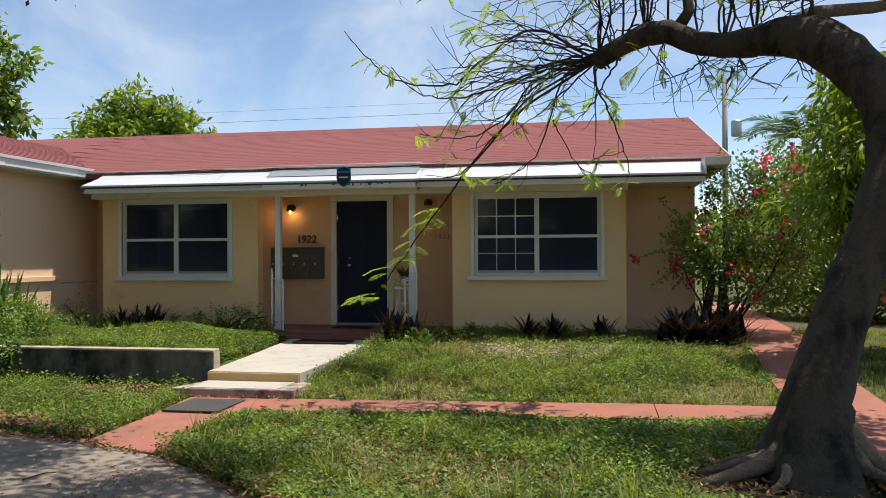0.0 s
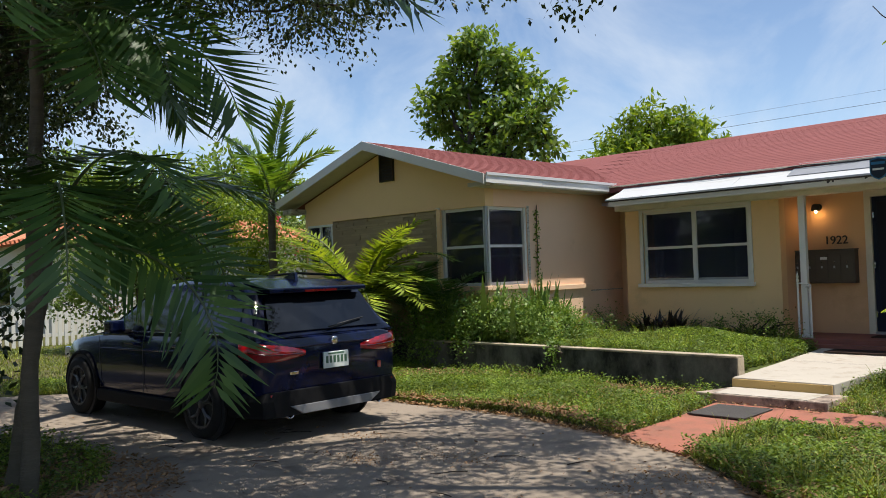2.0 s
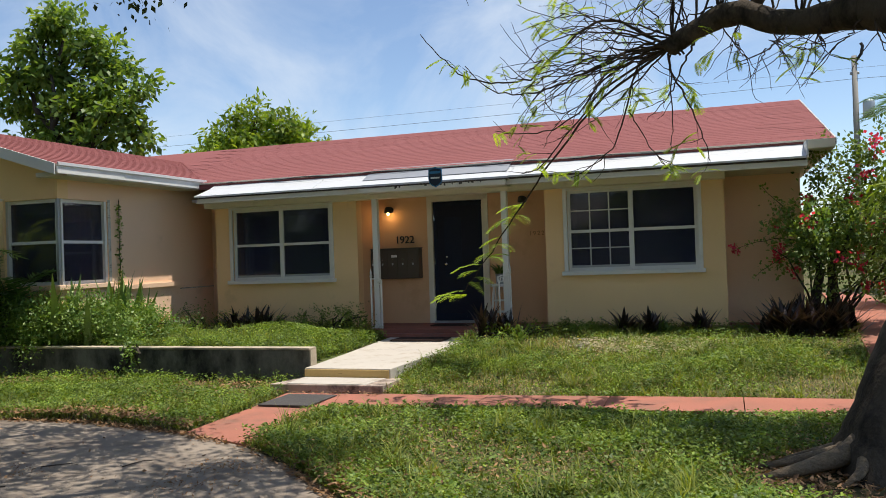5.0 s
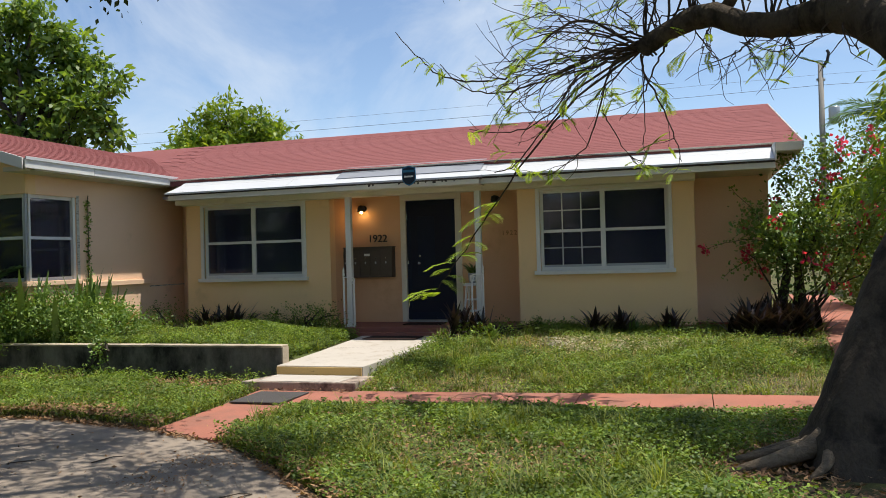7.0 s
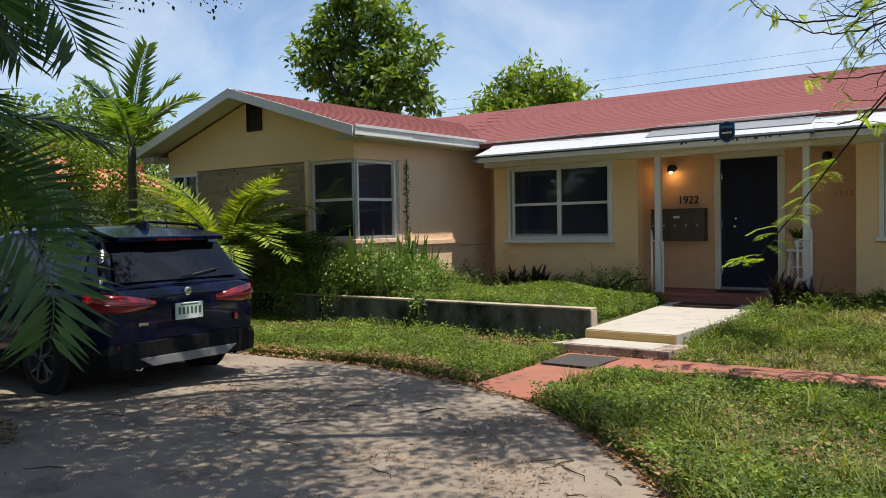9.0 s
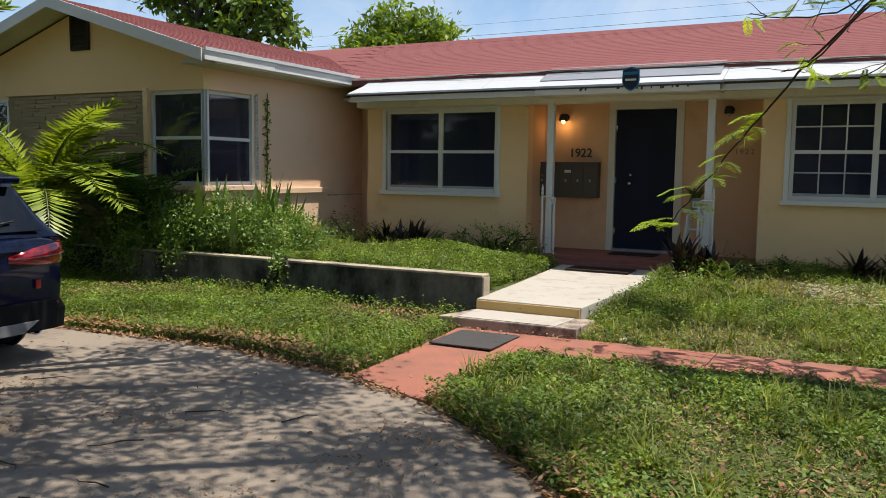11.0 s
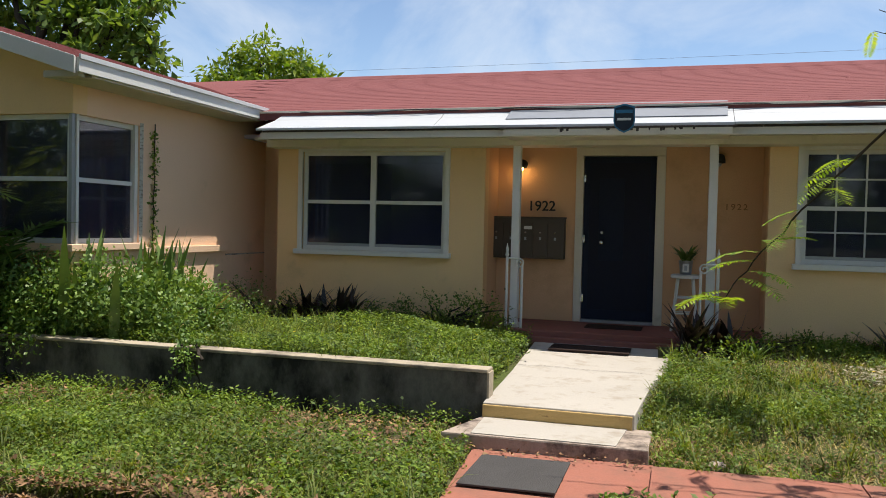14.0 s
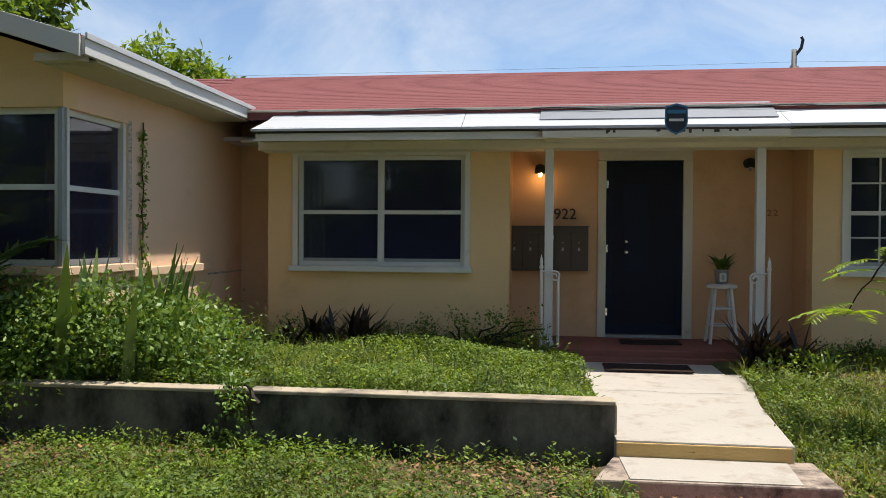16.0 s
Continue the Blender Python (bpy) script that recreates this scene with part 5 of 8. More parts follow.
def broad_tree(name, label, category, base, fork, r, lobes, clumps, per, leaf, wide, clump_r, lmat, bark, droop=-0.2, shell=0.55, group="", twigs=0.45):
    """Tapered trunk, limbs to each lobe, twigs to clumps, leaves round the clumps."""
    t = thing(name, label, category, group, at=base)
    o = Vector(base)
    fork = Vector(fork)
    wood = Shape()
    tp = bend_path((0, 0, -0.15), fork - o, 0.0, 6, 0.03)
    wood.tube(tp, taper(r * 1.25, r * 0.75, 7), 10)
    P, D = [], []
    share = sum(l[3] ** 2 for l in lobes)
    for cx, cy, cz, cr in lobes:
        c = Vector((cx, cy, cz)) - o
        wood.tube(bend_path(fork - o, c, -0.06 * (c - fork + o).length, 5, 0.05), taper(r * 0.55, r * 0.16, 6), 7)
        n = max(3, int(clumps * cr ** 2 / share))
        for _ in range(n):
            d = Vector((random.gauss(0, 1), random.gauss(0, 1), random.gauss(0, 1) * 0.85)).normalized()
            q = c + d * cr * (shell + (1.12 - shell) * random.random() ** 0.8) * random.uniform(0.85, 1.12)
            if random.random() < twigs:
                wood.tube(bend_path(c + d * cr * 0.12, q, 0.04 * cr, 3, 0.06), taper(r * 0.12, r * 0.03, 4), 4, False)
            k = max(4, int(per * random.uniform(0.5, 1.4)))
            P.append(np.array(q)[None] + np.random.randn(k, 3) * clump_r * np.array([1, 1, 0.75]))
            D.append(dirs(k) + np.array(d)[None] * 0.7 + np.array([0, 0, droop]))
    P, D = np.concatenate(P), np.concatenate(D)
    k = len(P)
    up = np.array([0, 0, 1.0]) + 0.7 * np.random.randn(k, 3)
    L = leaf * (0.65 + 0.7 * rnd(k))
    part("trunk", wood, bark, t, "", 0, True)
    part("crown", leaf_mesh("crown", P, D, up, L, L * wide, 0.12, 0.1), lmat, t)
    return t


def frond_mesh(length, arch, n=34, leaflet=0.42, width=0.035, vee=0.12, rise=0.9, sweep=0.9, twist=0.0, hang=0.25):
    """A palm frond that grows from the origin along +x, rising and arching over; leaflets both sides. Returns rachis shape and leaflets."""
    pts = []
    a, p = rise, Vector((0, 0, 0))
    k = 16
    for i in range(k + 1):
        pts.append(p.copy())
        a2 = a - arch * (i / k) ** 1.3
        p = p + Vector((math.cos(a2), 0, math.sin(a2))) * (length / k)
    rach = Shape().tube(pts, taper(0.018, 0.004, k + 1), 5)
    B, D, U, L, W = [], [], [], [], []
    for j in range(n):
        u = 0.16 + 0.84 * (j + 0.5) / n
        x = u * k
        i = min(int(x), k - 1)
        q = pts[i].lerp(pts[i + 1], x - i)
        t = (pts[i + 1] - pts[i]).normalized()
        side = Matrix.Rotation(twist, 3, t) @ Vector((0, 1, 0))
        nrm = t.cross(side) * -1
        le = leaflet * (0.45 + 0.75 * math.sin(math.pi * (0.12 + 0.80 * u))) * random.uniform(0.88, 1.08)
        for s_ in (1, -1):
            d = (t * (sweep * (0.5 + 0.7 * u)) + side * s_ + nrm * vee * (1 - 0.5 * u) + Vector((0, 0, -hang * 0.6)) + Vector((random.gauss(0, 1), random.gauss(0, 1), random.gauss(0, 1))) * 0.07).normalized()
            B.append(q), D.append(d), U.append(nrm + t * 0.15 * s_), L.append(le), W.append(width * random.uniform(0.8, 1.15))
    return rach, leaf_mesh("leaflets", np.array(B), np.array(D), np.array(U), np.array(L), np.array(W), 0.3, 0.10, 0.30)


def palm(name, label, base, top, r, fronds, lmat, group=""):
    """Trunk with rings and fronds; fronds: (yaw, rise degrees, arch, length, leaflet, width, hang, twist degrees if any)."""
    t = thing(name, label, "palm tree", group, at=base)
    o, c = Vector(base), Vector(top) - Vector(base)
    tr, rr = bend_path((0, 0, -0.1), c, 0.0, 14, 0.004), []
    for i in range(15):
        rr.append(r * (1.25 - 0.35 * i / 14) * (1.04 if i % 2 else 0.97))
    part("trunk", Shape().tube(tr, rr, 12), M_palmtrunk, t, "", 0, True)
    for yaw, rise, arch, length, leaflet, width, hang, *turn in fronds:
        rach, lv = frond_mesh(length, arch, int(10 + length * 12), leaflet, width * 0.9, 0.14, radians(rise), 0.62, radians(turn[0]) if turn else 0, hang)
        f = tagged(part("frond", lv, lmat, t), "", "", "", "stuff")
        f.matrix_basis = Matrix.Translation(c) @ pose(0, 0, 0, 0, 0, yaw)
        part("rachis", rach, M_frondstem, f)
    return t


M_frondstem = plain("green_frond_stem", (0.07, 0.10, 0.03), 0.5)


def clump_plant(name, label, category, base, k, length, width, spread, lmat, bend=0.8, group="", lean=(0.1, 0.9), steps=5):
    """A tuft of long leaves."""
    t = thing(name, label, category, group, at=base)
    yaw = rnd(k) * 6.283
    rad = spread * np.sqrt(rnd(k))
    b = np.stack([rad * np.cos(yaw * 3.1), rad * np.sin(yaw * 3.1), np.zeros(k) - 0.02], 1)
    v, q = strap_arrays(b, yaw, lean[0] + (lean[1] - lean[0]) * rnd(k), length * (0.6 + 0.6 * rnd(k)), width * (0.75 + 0.5 * rnd(k)), steps, bend * (0.4 + 0.9 * rnd(k)))
    part("leaves", np_mesh("leaves", v, q), lmat, t)
    return t


def bush(name, label, category, base, blobs, clumps, per, leaf, wide, clump_r, lmat, stems=8, flowers=0, bark=None, fl_size=0.05, group=""):
    """Stems from the base into blobs, leaf clumps over them, with flowers where given."""
    t = thing(name, label, category, group, at=base)
    o = Vector(base)
    wood, P, D = Shape(), [], []
    share = sum(b[3] ** 2 for b in blobs)
    tips = []
    for cx, cy, cz, cr in blobs:
        c = Vector((cx, cy, cz)) - o
        for _ in range(max(1, int(stems * cr ** 2 / share + 0.5))):
            d = Vector((random.gauss(0, 1), random.gauss(0, 1), random.gauss(0, 0.8))).normalized() * cr * 0.8
            wood.tube(bend_path((random.gauss(0, 0.06), random.gauss(0, 0.06), -0.05), c + d, -0.05, 5, 0.05), taper(0.022, 0.006, 6), 5, False)
        for _ in range(max(3, int(clumps * cr ** 2 / share))):
            d = Vector((random.gauss(0, 1), random.gauss(0, 1), random.gauss(0, 1))).normalized()
            q = c + d * cr * (0.45 + 0.65 * random.random() ** 0.7)
            k = max(4, int(per * random.uniform(0.5, 1.4)))
            P.append(np.array(q)[None] + np.random.randn(k, 3) * clump_r)
            D.append(dirs(k) + np.array(d)[None] * 0.6)
            tips.append(q + d * clump_r)
    P, D = np.concatenate(P), np.concatenate(D)
    keep = (P[:, 2] > -0.02) | ((P[:, 2] > 0.02 - o.z) & (P[:, 1] + o.y < 10.42) & (o.y > 10.3))
    P, D = P[keep], D[keep]
    k = len(P)
    L = leaf * (0.6 + 0.8 * rnd(k))
    tagged(part("stems", wood, bark or M_bark2, t), "", "", "", "stuff")
    part("foliage", leaf_mesh("foliage", P, D, np.array([0, 0, 1.0]) + 0.8 * np.random.randn(k, 3), L, L * wide, 0.12, 0.08), lmat, t)
    for q in random.sample(tips, min(flowers, len(tips))):
        n = 16
        p = np.array(q)[None] + np.random.randn(n, 3) * fl_size * 0.75
        tagged(part("flower", leaf_mesh("flower", p, dirs(n), np.random.randn(n, 3), fl_size * (0.7 + 0.6 * rnd(n)), fl_size * 0.8 * np.ones(n), 0.1), L_flower, t), "magenta bracts", "", "", "stuff")
    return t


# flame tree with the arching limb
def flame_tree():
    base = Vector((5.70, 7.35, 0.06))
    t = thing("flame_tree", "leaning grey-barked tree with arching limb, sparse feathery leaves", "tree", at=base)
    trunk = [(5.66, 7.33, -0.1), (5.66, 7.34, 0.10), (5.68, 7.35, 0.32), (5.72, 7.40, 0.60), (5.86, 7.50, 0.97), (6.01, 7.60, 1.35), (6.18, 7.70, 1.74), (6.33, 7.85, 2.14), (6.37, 8.0, 2.52)]
    trunk = trunk + [(6.31, 8.12, 2.80), (6.17, 8.30, 3.06), (6.01, 8.5, 3.25), (5.84, 8.7, 3.34), (5.64, 8.85, 3.35)]
    girth = [0.42, 0.36, 0.275, 0.215, 0.186, 0.172, 0.163, 0.155, 0.16, 0.178, 0.195, 0.188, 0.168, 0.13]
    fine, rads = [], []
    for i in range(len(trunk) - 1):
        for j in range(4):
            u = j / 4
            fine.append(Vector(trunk[i]).lerp(Vector(trunk[i + 1]), u) - base + Vector((math.sin(i * 2.3 + u * 5), math.cos(i * 1.7 + u * 4), 0)) * 0.008)
            rads.append((girth[i] * (1 - u) + girth[i + 1] * u) * (1 + 0.025 * math.sin(i * 4.1 + j * 1.9)))
    fine.append(Vector(trunk[-1]) - base)
    rads.append(girth[-1])
    tk = Shape().tube(fine, rads, 22)
    # flutes that run down into the roots
    for i, p in enumerate(tk.v):
        c = fine[min(i // 22, len(fine) - 1)]
        a_ = math.atan2(p[1] - c.y, p[0] - c.x)
        k_ = 1 + (0.03 + 0.10 * max(0.0, 1 - p[2] / 0.6)) * math.sin(a_ * 5 + p[2] * 1.2) * (p[2] < 2.4)
        tk.v[i] = (c.x + (p[0] - c.x) * k_, c.y + (p[1] - c.y) * k_, p[2])
    part("trunk", tk, M_bark, t, "rough grey leaning trunk", 0, True)
    for a, l_, r in ((203, 1.05, 0.075), (186, 1.0, 0.05), (168, 0.8, 0.045), (228, 0.62, 0.05), (335, 0.95, 0.085), (312, 0.75, 0.05), (20, 0.7, 0.08), (80, 0.6, 0.08)):
        c, s_ = math.cos(radians(a)), math.sin(radians(a))
        out = Vector((c, s_, 0))
        pts = [Vector((0.05, 0.02, 0.42)) + out * 0.04, out * 0.20 + Vector((0.02, 0, 0.25)), out * 0.36 + Vector((0, 0, 0.12)), out * (0.36 + 0.4 * (l_ - 0.36)) + Vector((-s_ * 0.04, c * 0.04, 0.07)), out * l_ + Vector((0, 0, -0.03))]
        part("root", Shape().tube(pts, [r * 0.9, r * 1.1, r * 0.9, r * 0.6, r * 0.2], 9), M_root, t, "", 0, True)
    limb = [(6.14, 8.35, 3.08), (5.96, 8.55, 3.28), (5.62, 8.86, 3.345), (5.38, 9.0, 3.36), (5.16, 9.1, 3.42), (4.93, 9.2, 3.56), (4.74, 9.3, 3.57), (4.53, 9.35, 3.49), (4.32, 9.4, 3.385), (4.27, 9.42, 3.34)]
    lf, lr = [], []
    lg = [0.132, 0.112, 0.10, 0.112, 0.104, 0.092, 0.085, 0.092]
    for i in range(7):
        for j in range(3):
            u = ease(j / 3) * 0.5 + j / 6
            lf.append(Vector(limb[2 + i]).lerp(Vector(limb[3 + i]), u) - base)
            lr.append((lg[i] * (1 - u) + lg[i + 1] * u) * (1 + 0.05 * math.sin(i * 3.3 + j * 2.1)))
    lf.append(Vector(limb[-1]) - base)
    lr.append(0.05)
    part("limb", Shape().tube(lf, lr, 14), M_bark, t, "dark arching limb ending in a lopped knob", 0, True)
    part("limb", Shape().tube([Vector(p) - base for p in [(5.75, 8.85, 3.42), (6.1, 8.9, 3.58), (6.6, 9.0, 3.62), (7.3, 9.1, 3.75), (8.0, 9.2, 4.1)]], [0.05, 0.055, 0.05, 0.045, 0.03], 10), M_root, t, "", 0, True)
    part("limb", Shape().tube([Vector(p) - base for p in [(5.0, 9.2, 3.56), (5.12, 9.25, 3.75), (5.10, 9.3, 4.0), (4.9, 9.4, 4.4)]], [0.06, 0.05, 0.05, 0.03], 10), M_bark, t, "", 0, True)
    knob = Vector((4.29, 9.42, 3.36))
    wood, LP = Shape(), []

    def leaf_at(p, way, size):
        LP.append((Vector(p), Vector(way).normalized(), size))

    def shoot(pts, r0, r1, side_n, leaves, side_len=0.5):
        pts = [Vector(p) for p in pts]
        fine = []
        for i in range(len(pts) - 1):
            a0, a1, a2, a3 = pts[max(i - 1, 0)], pts[i], pts[i + 1], pts[min(i + 2, len(pts) - 1)]
            for j in range(5):
                u = j / 5
                fine.append(0.5 * ((2 * a1) + (a2 - a0) * u + (2 * a0 - 5 * a1 + 4 * a2 - a3) * u * u + (3 * a1 - a0 - 3 * a2 + a3) * u ** 3) + Vector((random.gauss(0, 1), random.gauss(0, 1), random.gauss(0, 1))) * 0.008)
        fine.append(pts[-1])
        wood.tube([p - base for p in fine], taper(r0, r1, len(fine)), 6, False)
        for _ in range(side_n):
            i = random.randrange(len(fine) // 4, len(fine) - 1)
            t_ = (fine[i + 1] - fine[i]).normalized()
            d = (t_ * 0.9 + Vector((random.gauss(0, 0.6), random.gauss(0, 0.5), random.gauss(-0.25, 0.5)))).normalized()
            q = [fine[i]]
            for _k in range(5):
                d = (d + Vector((random.gauss(0, 0.22), random.gauss(0, 0.22), random.gauss(0.04, 0.2)))).normalized()
                q.append(q[-1] + d * side_len * random.uniform(0.12, 0.26))
            wood.tube([p - base for p in q], taper(max(r1, 0.005), 0.0022, 6), 4, False)
            if random.random() < leaves:
                for _m in range(3):
                    leaf_at(q[-1 - _m], Vector((random.gauss(d.x, 0.8), random.gauss(d.y, 0.8), random.gauss(-0.05, 0.25))), random.uniform(0.12, 0.22))
        return fine

    # crown out over the path, added above the view to shade the tree's foot
    crown_wood = Shape()
    CP, CD = [], []
    for cx, cy, cz, cr in ((7.2, 7.9, 5.5, 0.9), (8.1, 8.3, 5.9, 1.0), (7.9, 7.4, 6.5, 1.0), (6.9, 8.8, 6.0, 0.9), (8.8, 8.0, 5.2, 0.9), (7.6, 9.4, 5.2, 0.8)):
        c_ = Vector((cx, cy, cz)) - base
        crown_wood.tube(bend_path(Vector((7.3, 9.1, 3.75)) - base, c_, -0.15, 6, 0.04), taper(0.085, 0.02, 7), 8)
        for _ in range(46):
            d_ = Vector((random.gauss(0, 1), random.gauss(0, 1), random.gauss(0, 0.7)))
            q_ = c_ + d_.normalized() * cr * random.uniform(0.3, 1.05)
            n_ = 40
            CP.append(np.array(q_)[None] + np.random.randn(n_, 3) * 0.15)
            CD.append(dirs(n_) + np.array([0, 0, -0.2]))
    CP, CD = np.concatenate(CP), np.concatenate(CD)
    part("limb", crown_wood, M_bark, t, "rising limbs of the unseen crown added for shade", 0, True)
    part("crown", leaf_mesh("crown", CP, CD, np.random.randn(len(CP), 3) + np.array([0, 0, 1.0]), 0.09 + 0.05 * rnd(len(CP)), 0.035 + 0.02 * rnd(len(CP))), L_poin, t)
    K = knob
    shoot([K, (3.7, 9.6, 3.75), (3.2, 9.8, 3.56), (2.88, 9.8, 3.31), (2.53, 9.8, 3.29), (2.18, 9.8, 3.40), (1.92, 9.8, 3.63), (1.70, 9.8, 3.90)], 0.015, 0.004, 7, 0.2, 0.35)
    shoot([K, (3.9, 9.6, 3.42), (3.5, 9.7, 3.29), (3.2, 9.7, 3.18), (2.85, 9.7, 3.13), (2.5, 9.7, 3.2), (2.22, 9.7, 3.48)], 0.015, 0.004, 6, 0.2, 0.35)
    drop = shoot([K, (3.55, 10.2, 3.10), (2.90, 10.75, 2.55), (2.37, 11.05, 1.98), (2.02, 11.2, 1.55), (1.72, 11.25, 1.18), (1.58, 11.2, 0.98)], 0.015, 0.004, 2, 0.4, 0.3)
    shoot([K, (4.29, 9.6, 3.2), (4.43, 9.7, 2.89), (4.56, 9.7, 2.54), (4.61, 9.7, 2.32)], 0.014, 0.004, 7, 0.9, 0.32)
    shoot([K, (3.98, 9.7, 3.3), (3.8, 9.9, 2.83), (3.62, 9.9, 2.48), (3.25, 9.9, 2.27)], 0.013, 0.004, 7, 0.8, 0.35)
    shoot([(3.85, 9.85, 2.9), (3.93, 9.8, 2.75), (4.08, 9.8, 2.46), (4.24, 9.8, 2.33)], 0.008, 0.003, 4, 0.9, 0.25)
    shoot([K, (4.29, 9.55, 3.1), (4.29, 9.6, 2.77), (4.26, 9.6, 2.48)], 0.009, 0.003, 3, 0.4, 0.3)
    shoot([K, (3.7, 9.75, 3.15), (3.25, 9.9, 2.75), (2.95, 9.95, 2.42), (2.7, 10.0, 2.35)], 0.013, 0.004, 7, 0.7, 0.35)
    shoot([K, (3.75, 9.65, 3.3), (3.35, 9.8, 2.9), (2.9, 9.9, 2.75), (2.45, 9.95, 2.82)], 0.012, 0.004, 6, 0.5, 0.35)
    for k in range(16):
        a = random.uniform(-1.0, 1.0)
        d = Vector((-1.0 + 0.5 * abs(a), random.gauss(0, 0.35), random.uniform(-0.75, 0.55))).normalized()
        st = K + Vector((random.gauss(0, 0.1), random.gauss(0, 0.05), random.gauss(0.02, 0.08)))
        q = [st]
        for _i in range(4):
            d = (d + Vector((random.gauss(0, 0.12), random.gauss(0, 0.12), random.gauss(-0.04, 0.15)))).normalized()
            q.append(q[-1] + d * random.uniform(0.22, 0.42))
        shoot(q, 0.011, 0.003, 7, 0.22, 0.5)
    for k in range(20):
        i = random.randrange(1, 9)
        st = Vector(limb[i]) + Vector((random.gauss(0, 0.08), 0.02, random.uniform(-0.05, 0.1)))
        up = random.random() < 0.45
        d = Vector((random.gauss(-0.2, 0.4), random.gauss(0, 0.3), 1.0 if up else -0.9)).normalized()
        q = [st]
        for _i in range(4):
            d = (d + Vector((random.gauss(0, 0.22), random.gauss(0, 0.2), random.gauss(0.12, 0.1)))).normalized()
            q.append(q[-1] + d * random.uniform(0.10, 0.22))
        shoot(q, 0.008, 0.0025, 4, 0.12, 0.4)
    for k in range(26):
        i = random.randrange(1, 9)
        st = Vector(limb[i]) + Vector((0, 0, 0.3 + random.random() * 0.5))
        q = [Vector(limb[i]), st, st + Vector((random.gauss(-0.3, 0.5), random.gauss(0, 0.4), random.uniform(0.1, 0.6)))]
        q.append(q[-1] + Vector((random.gauss(-0.3, 0.4), random.gauss(0, 0.3), random.gauss(-0.1, 0.25))))
        shoot(q, 0.012, 0.003, 8, 0.2, 0.6)
    # leaves down the drooping shoot
    n = len(drop)
    for i in range(int(n * 0.46), n):
        for s_ in (1, -1):
            if random.random() < 0.62:
                t_ = (drop[min(i + 1, n - 1)] - drop[max(i - 1, 0)]).normalized()
                sd = t_.cross(Vector((0, 0, 1))).normalized()
                leaf_at(drop[i], t_ * 0.25 + sd * s_ * random.uniform(0.2, 0.8) + Vector((random.gauss(0, 0.45), random.gauss(0, 0.3), random.gauss(0.05, 0.12) + 0.25)), random.uniform(0.28, 0.46))
    tagged(part("twig_tangle", wood, M_twig, t), "tangle of thin dark twigs", "", "", "stuff")
    B, D, U, L = [], [], [], []
    stalk = Shape()
    for p, d, size in LP:
        side = d.cross(Vector((0, 0, 1)))
        side = side.normalized() if side.length > 0.1 else Vector((1, 0, 0))
        nn = side.cross(d)
        q, w = p.copy(), d.copy()
        m_ = 15
        line = [q.copy()]
        for j in range(m_):
            w = (w + Vector((0, 0, -0.05))).normalized()
            q = q + w * size / m_
            line.append(q.copy())
            ln = size * 0.27 * math.sin(math.pi * (0.25 + 0.62 * j / m_))
            for s_ in (1, -1):
                B.append(q), D.append(side * s_ + w * 0.55 + Vector((0, 0, -0.15)) + Vector((random.gauss(0, 0.08), random.gauss(0, 0.08), random.gauss(0, 0.08)))), U.append(nn), L.append(ln)
        stalk.tube([x - base for x in line], 0.0016, 3, False)
    B = np.array(B) - np.array(base)
    L = np.array(L)
    tagged(part("leaf_stalk", stalk, L_poin, t), "", "", "", "stuff")
    part("feathery_leaves", leaf_mesh("feathery_leaves", B, np.array(D), np.array(U), L, 0.007 + L * 0.17, 0.05), L_poin, t, "sparse feathery yellow-green leaves")
    return t


flame_tree()

# shade tree over the driveway
broad_tree("shade_tree", "large shade tree with fine dark leaves arching over the driveway", "tree", (-3.9, 1.3, 0.02), (-3.3, 1.9, 3.9), 0.26,
           [(-6.2, 5.4, 4.3, 0.9), (-5.0, 4.5, 3.9, 0.8), (-6.4, 4.3, 3.5, 0.9), (-8.0, 4.9, 3.8, 1.0), (-4.4, 6.4, 5.3, 0.75), (-3.3, 6.7, 4.85, 0.48), (-2.2, 7.0, 4.75, 0.45), (-1.25, 7.35, 4.6, 0.42), (-0.4, 7.95, 4.5, 0.40), (0.15, 8.3, 4.6, 0.4), (1.6, 4.6, 6.1, 1.3), (0.2, 4.4, 5.8, 1.1), (-2.2, 4.6, 5.2, 1.3), (-0.4, 5.4, 5.6, 1.2), (1.0, 6.4, 5.7, 1.1),
            (-4.0, 3.6, 5.0, 1.4), (0.6, 3.6, 6.0, 1.3), (2.4, 5.0, 6.0, 1.2), (3.0, 7.2, 6.0, 0.9), (-6.8, 4.2, 5.0, 1.2), (-7.8, 5.6, 5.0, 1.0), (2.6, 2.6, 6.3, 1.2), (4.4, 5.0, 6.4, 1.0), (-5.2, 8.2, 5.4, 1.0),
            (1.4, 8.0, 6.2, 0.9), (-3.0, 8.4, 6.0, 1.0), (-1.2, 3.2, 6.0, 1.2), (4.6, 2.4, 6.6, 1.0)],
           2250, 72, 0.070, 0.55, 0.16, L_olive, M_bark2, -0.35, 0.25, twigs=0.18)

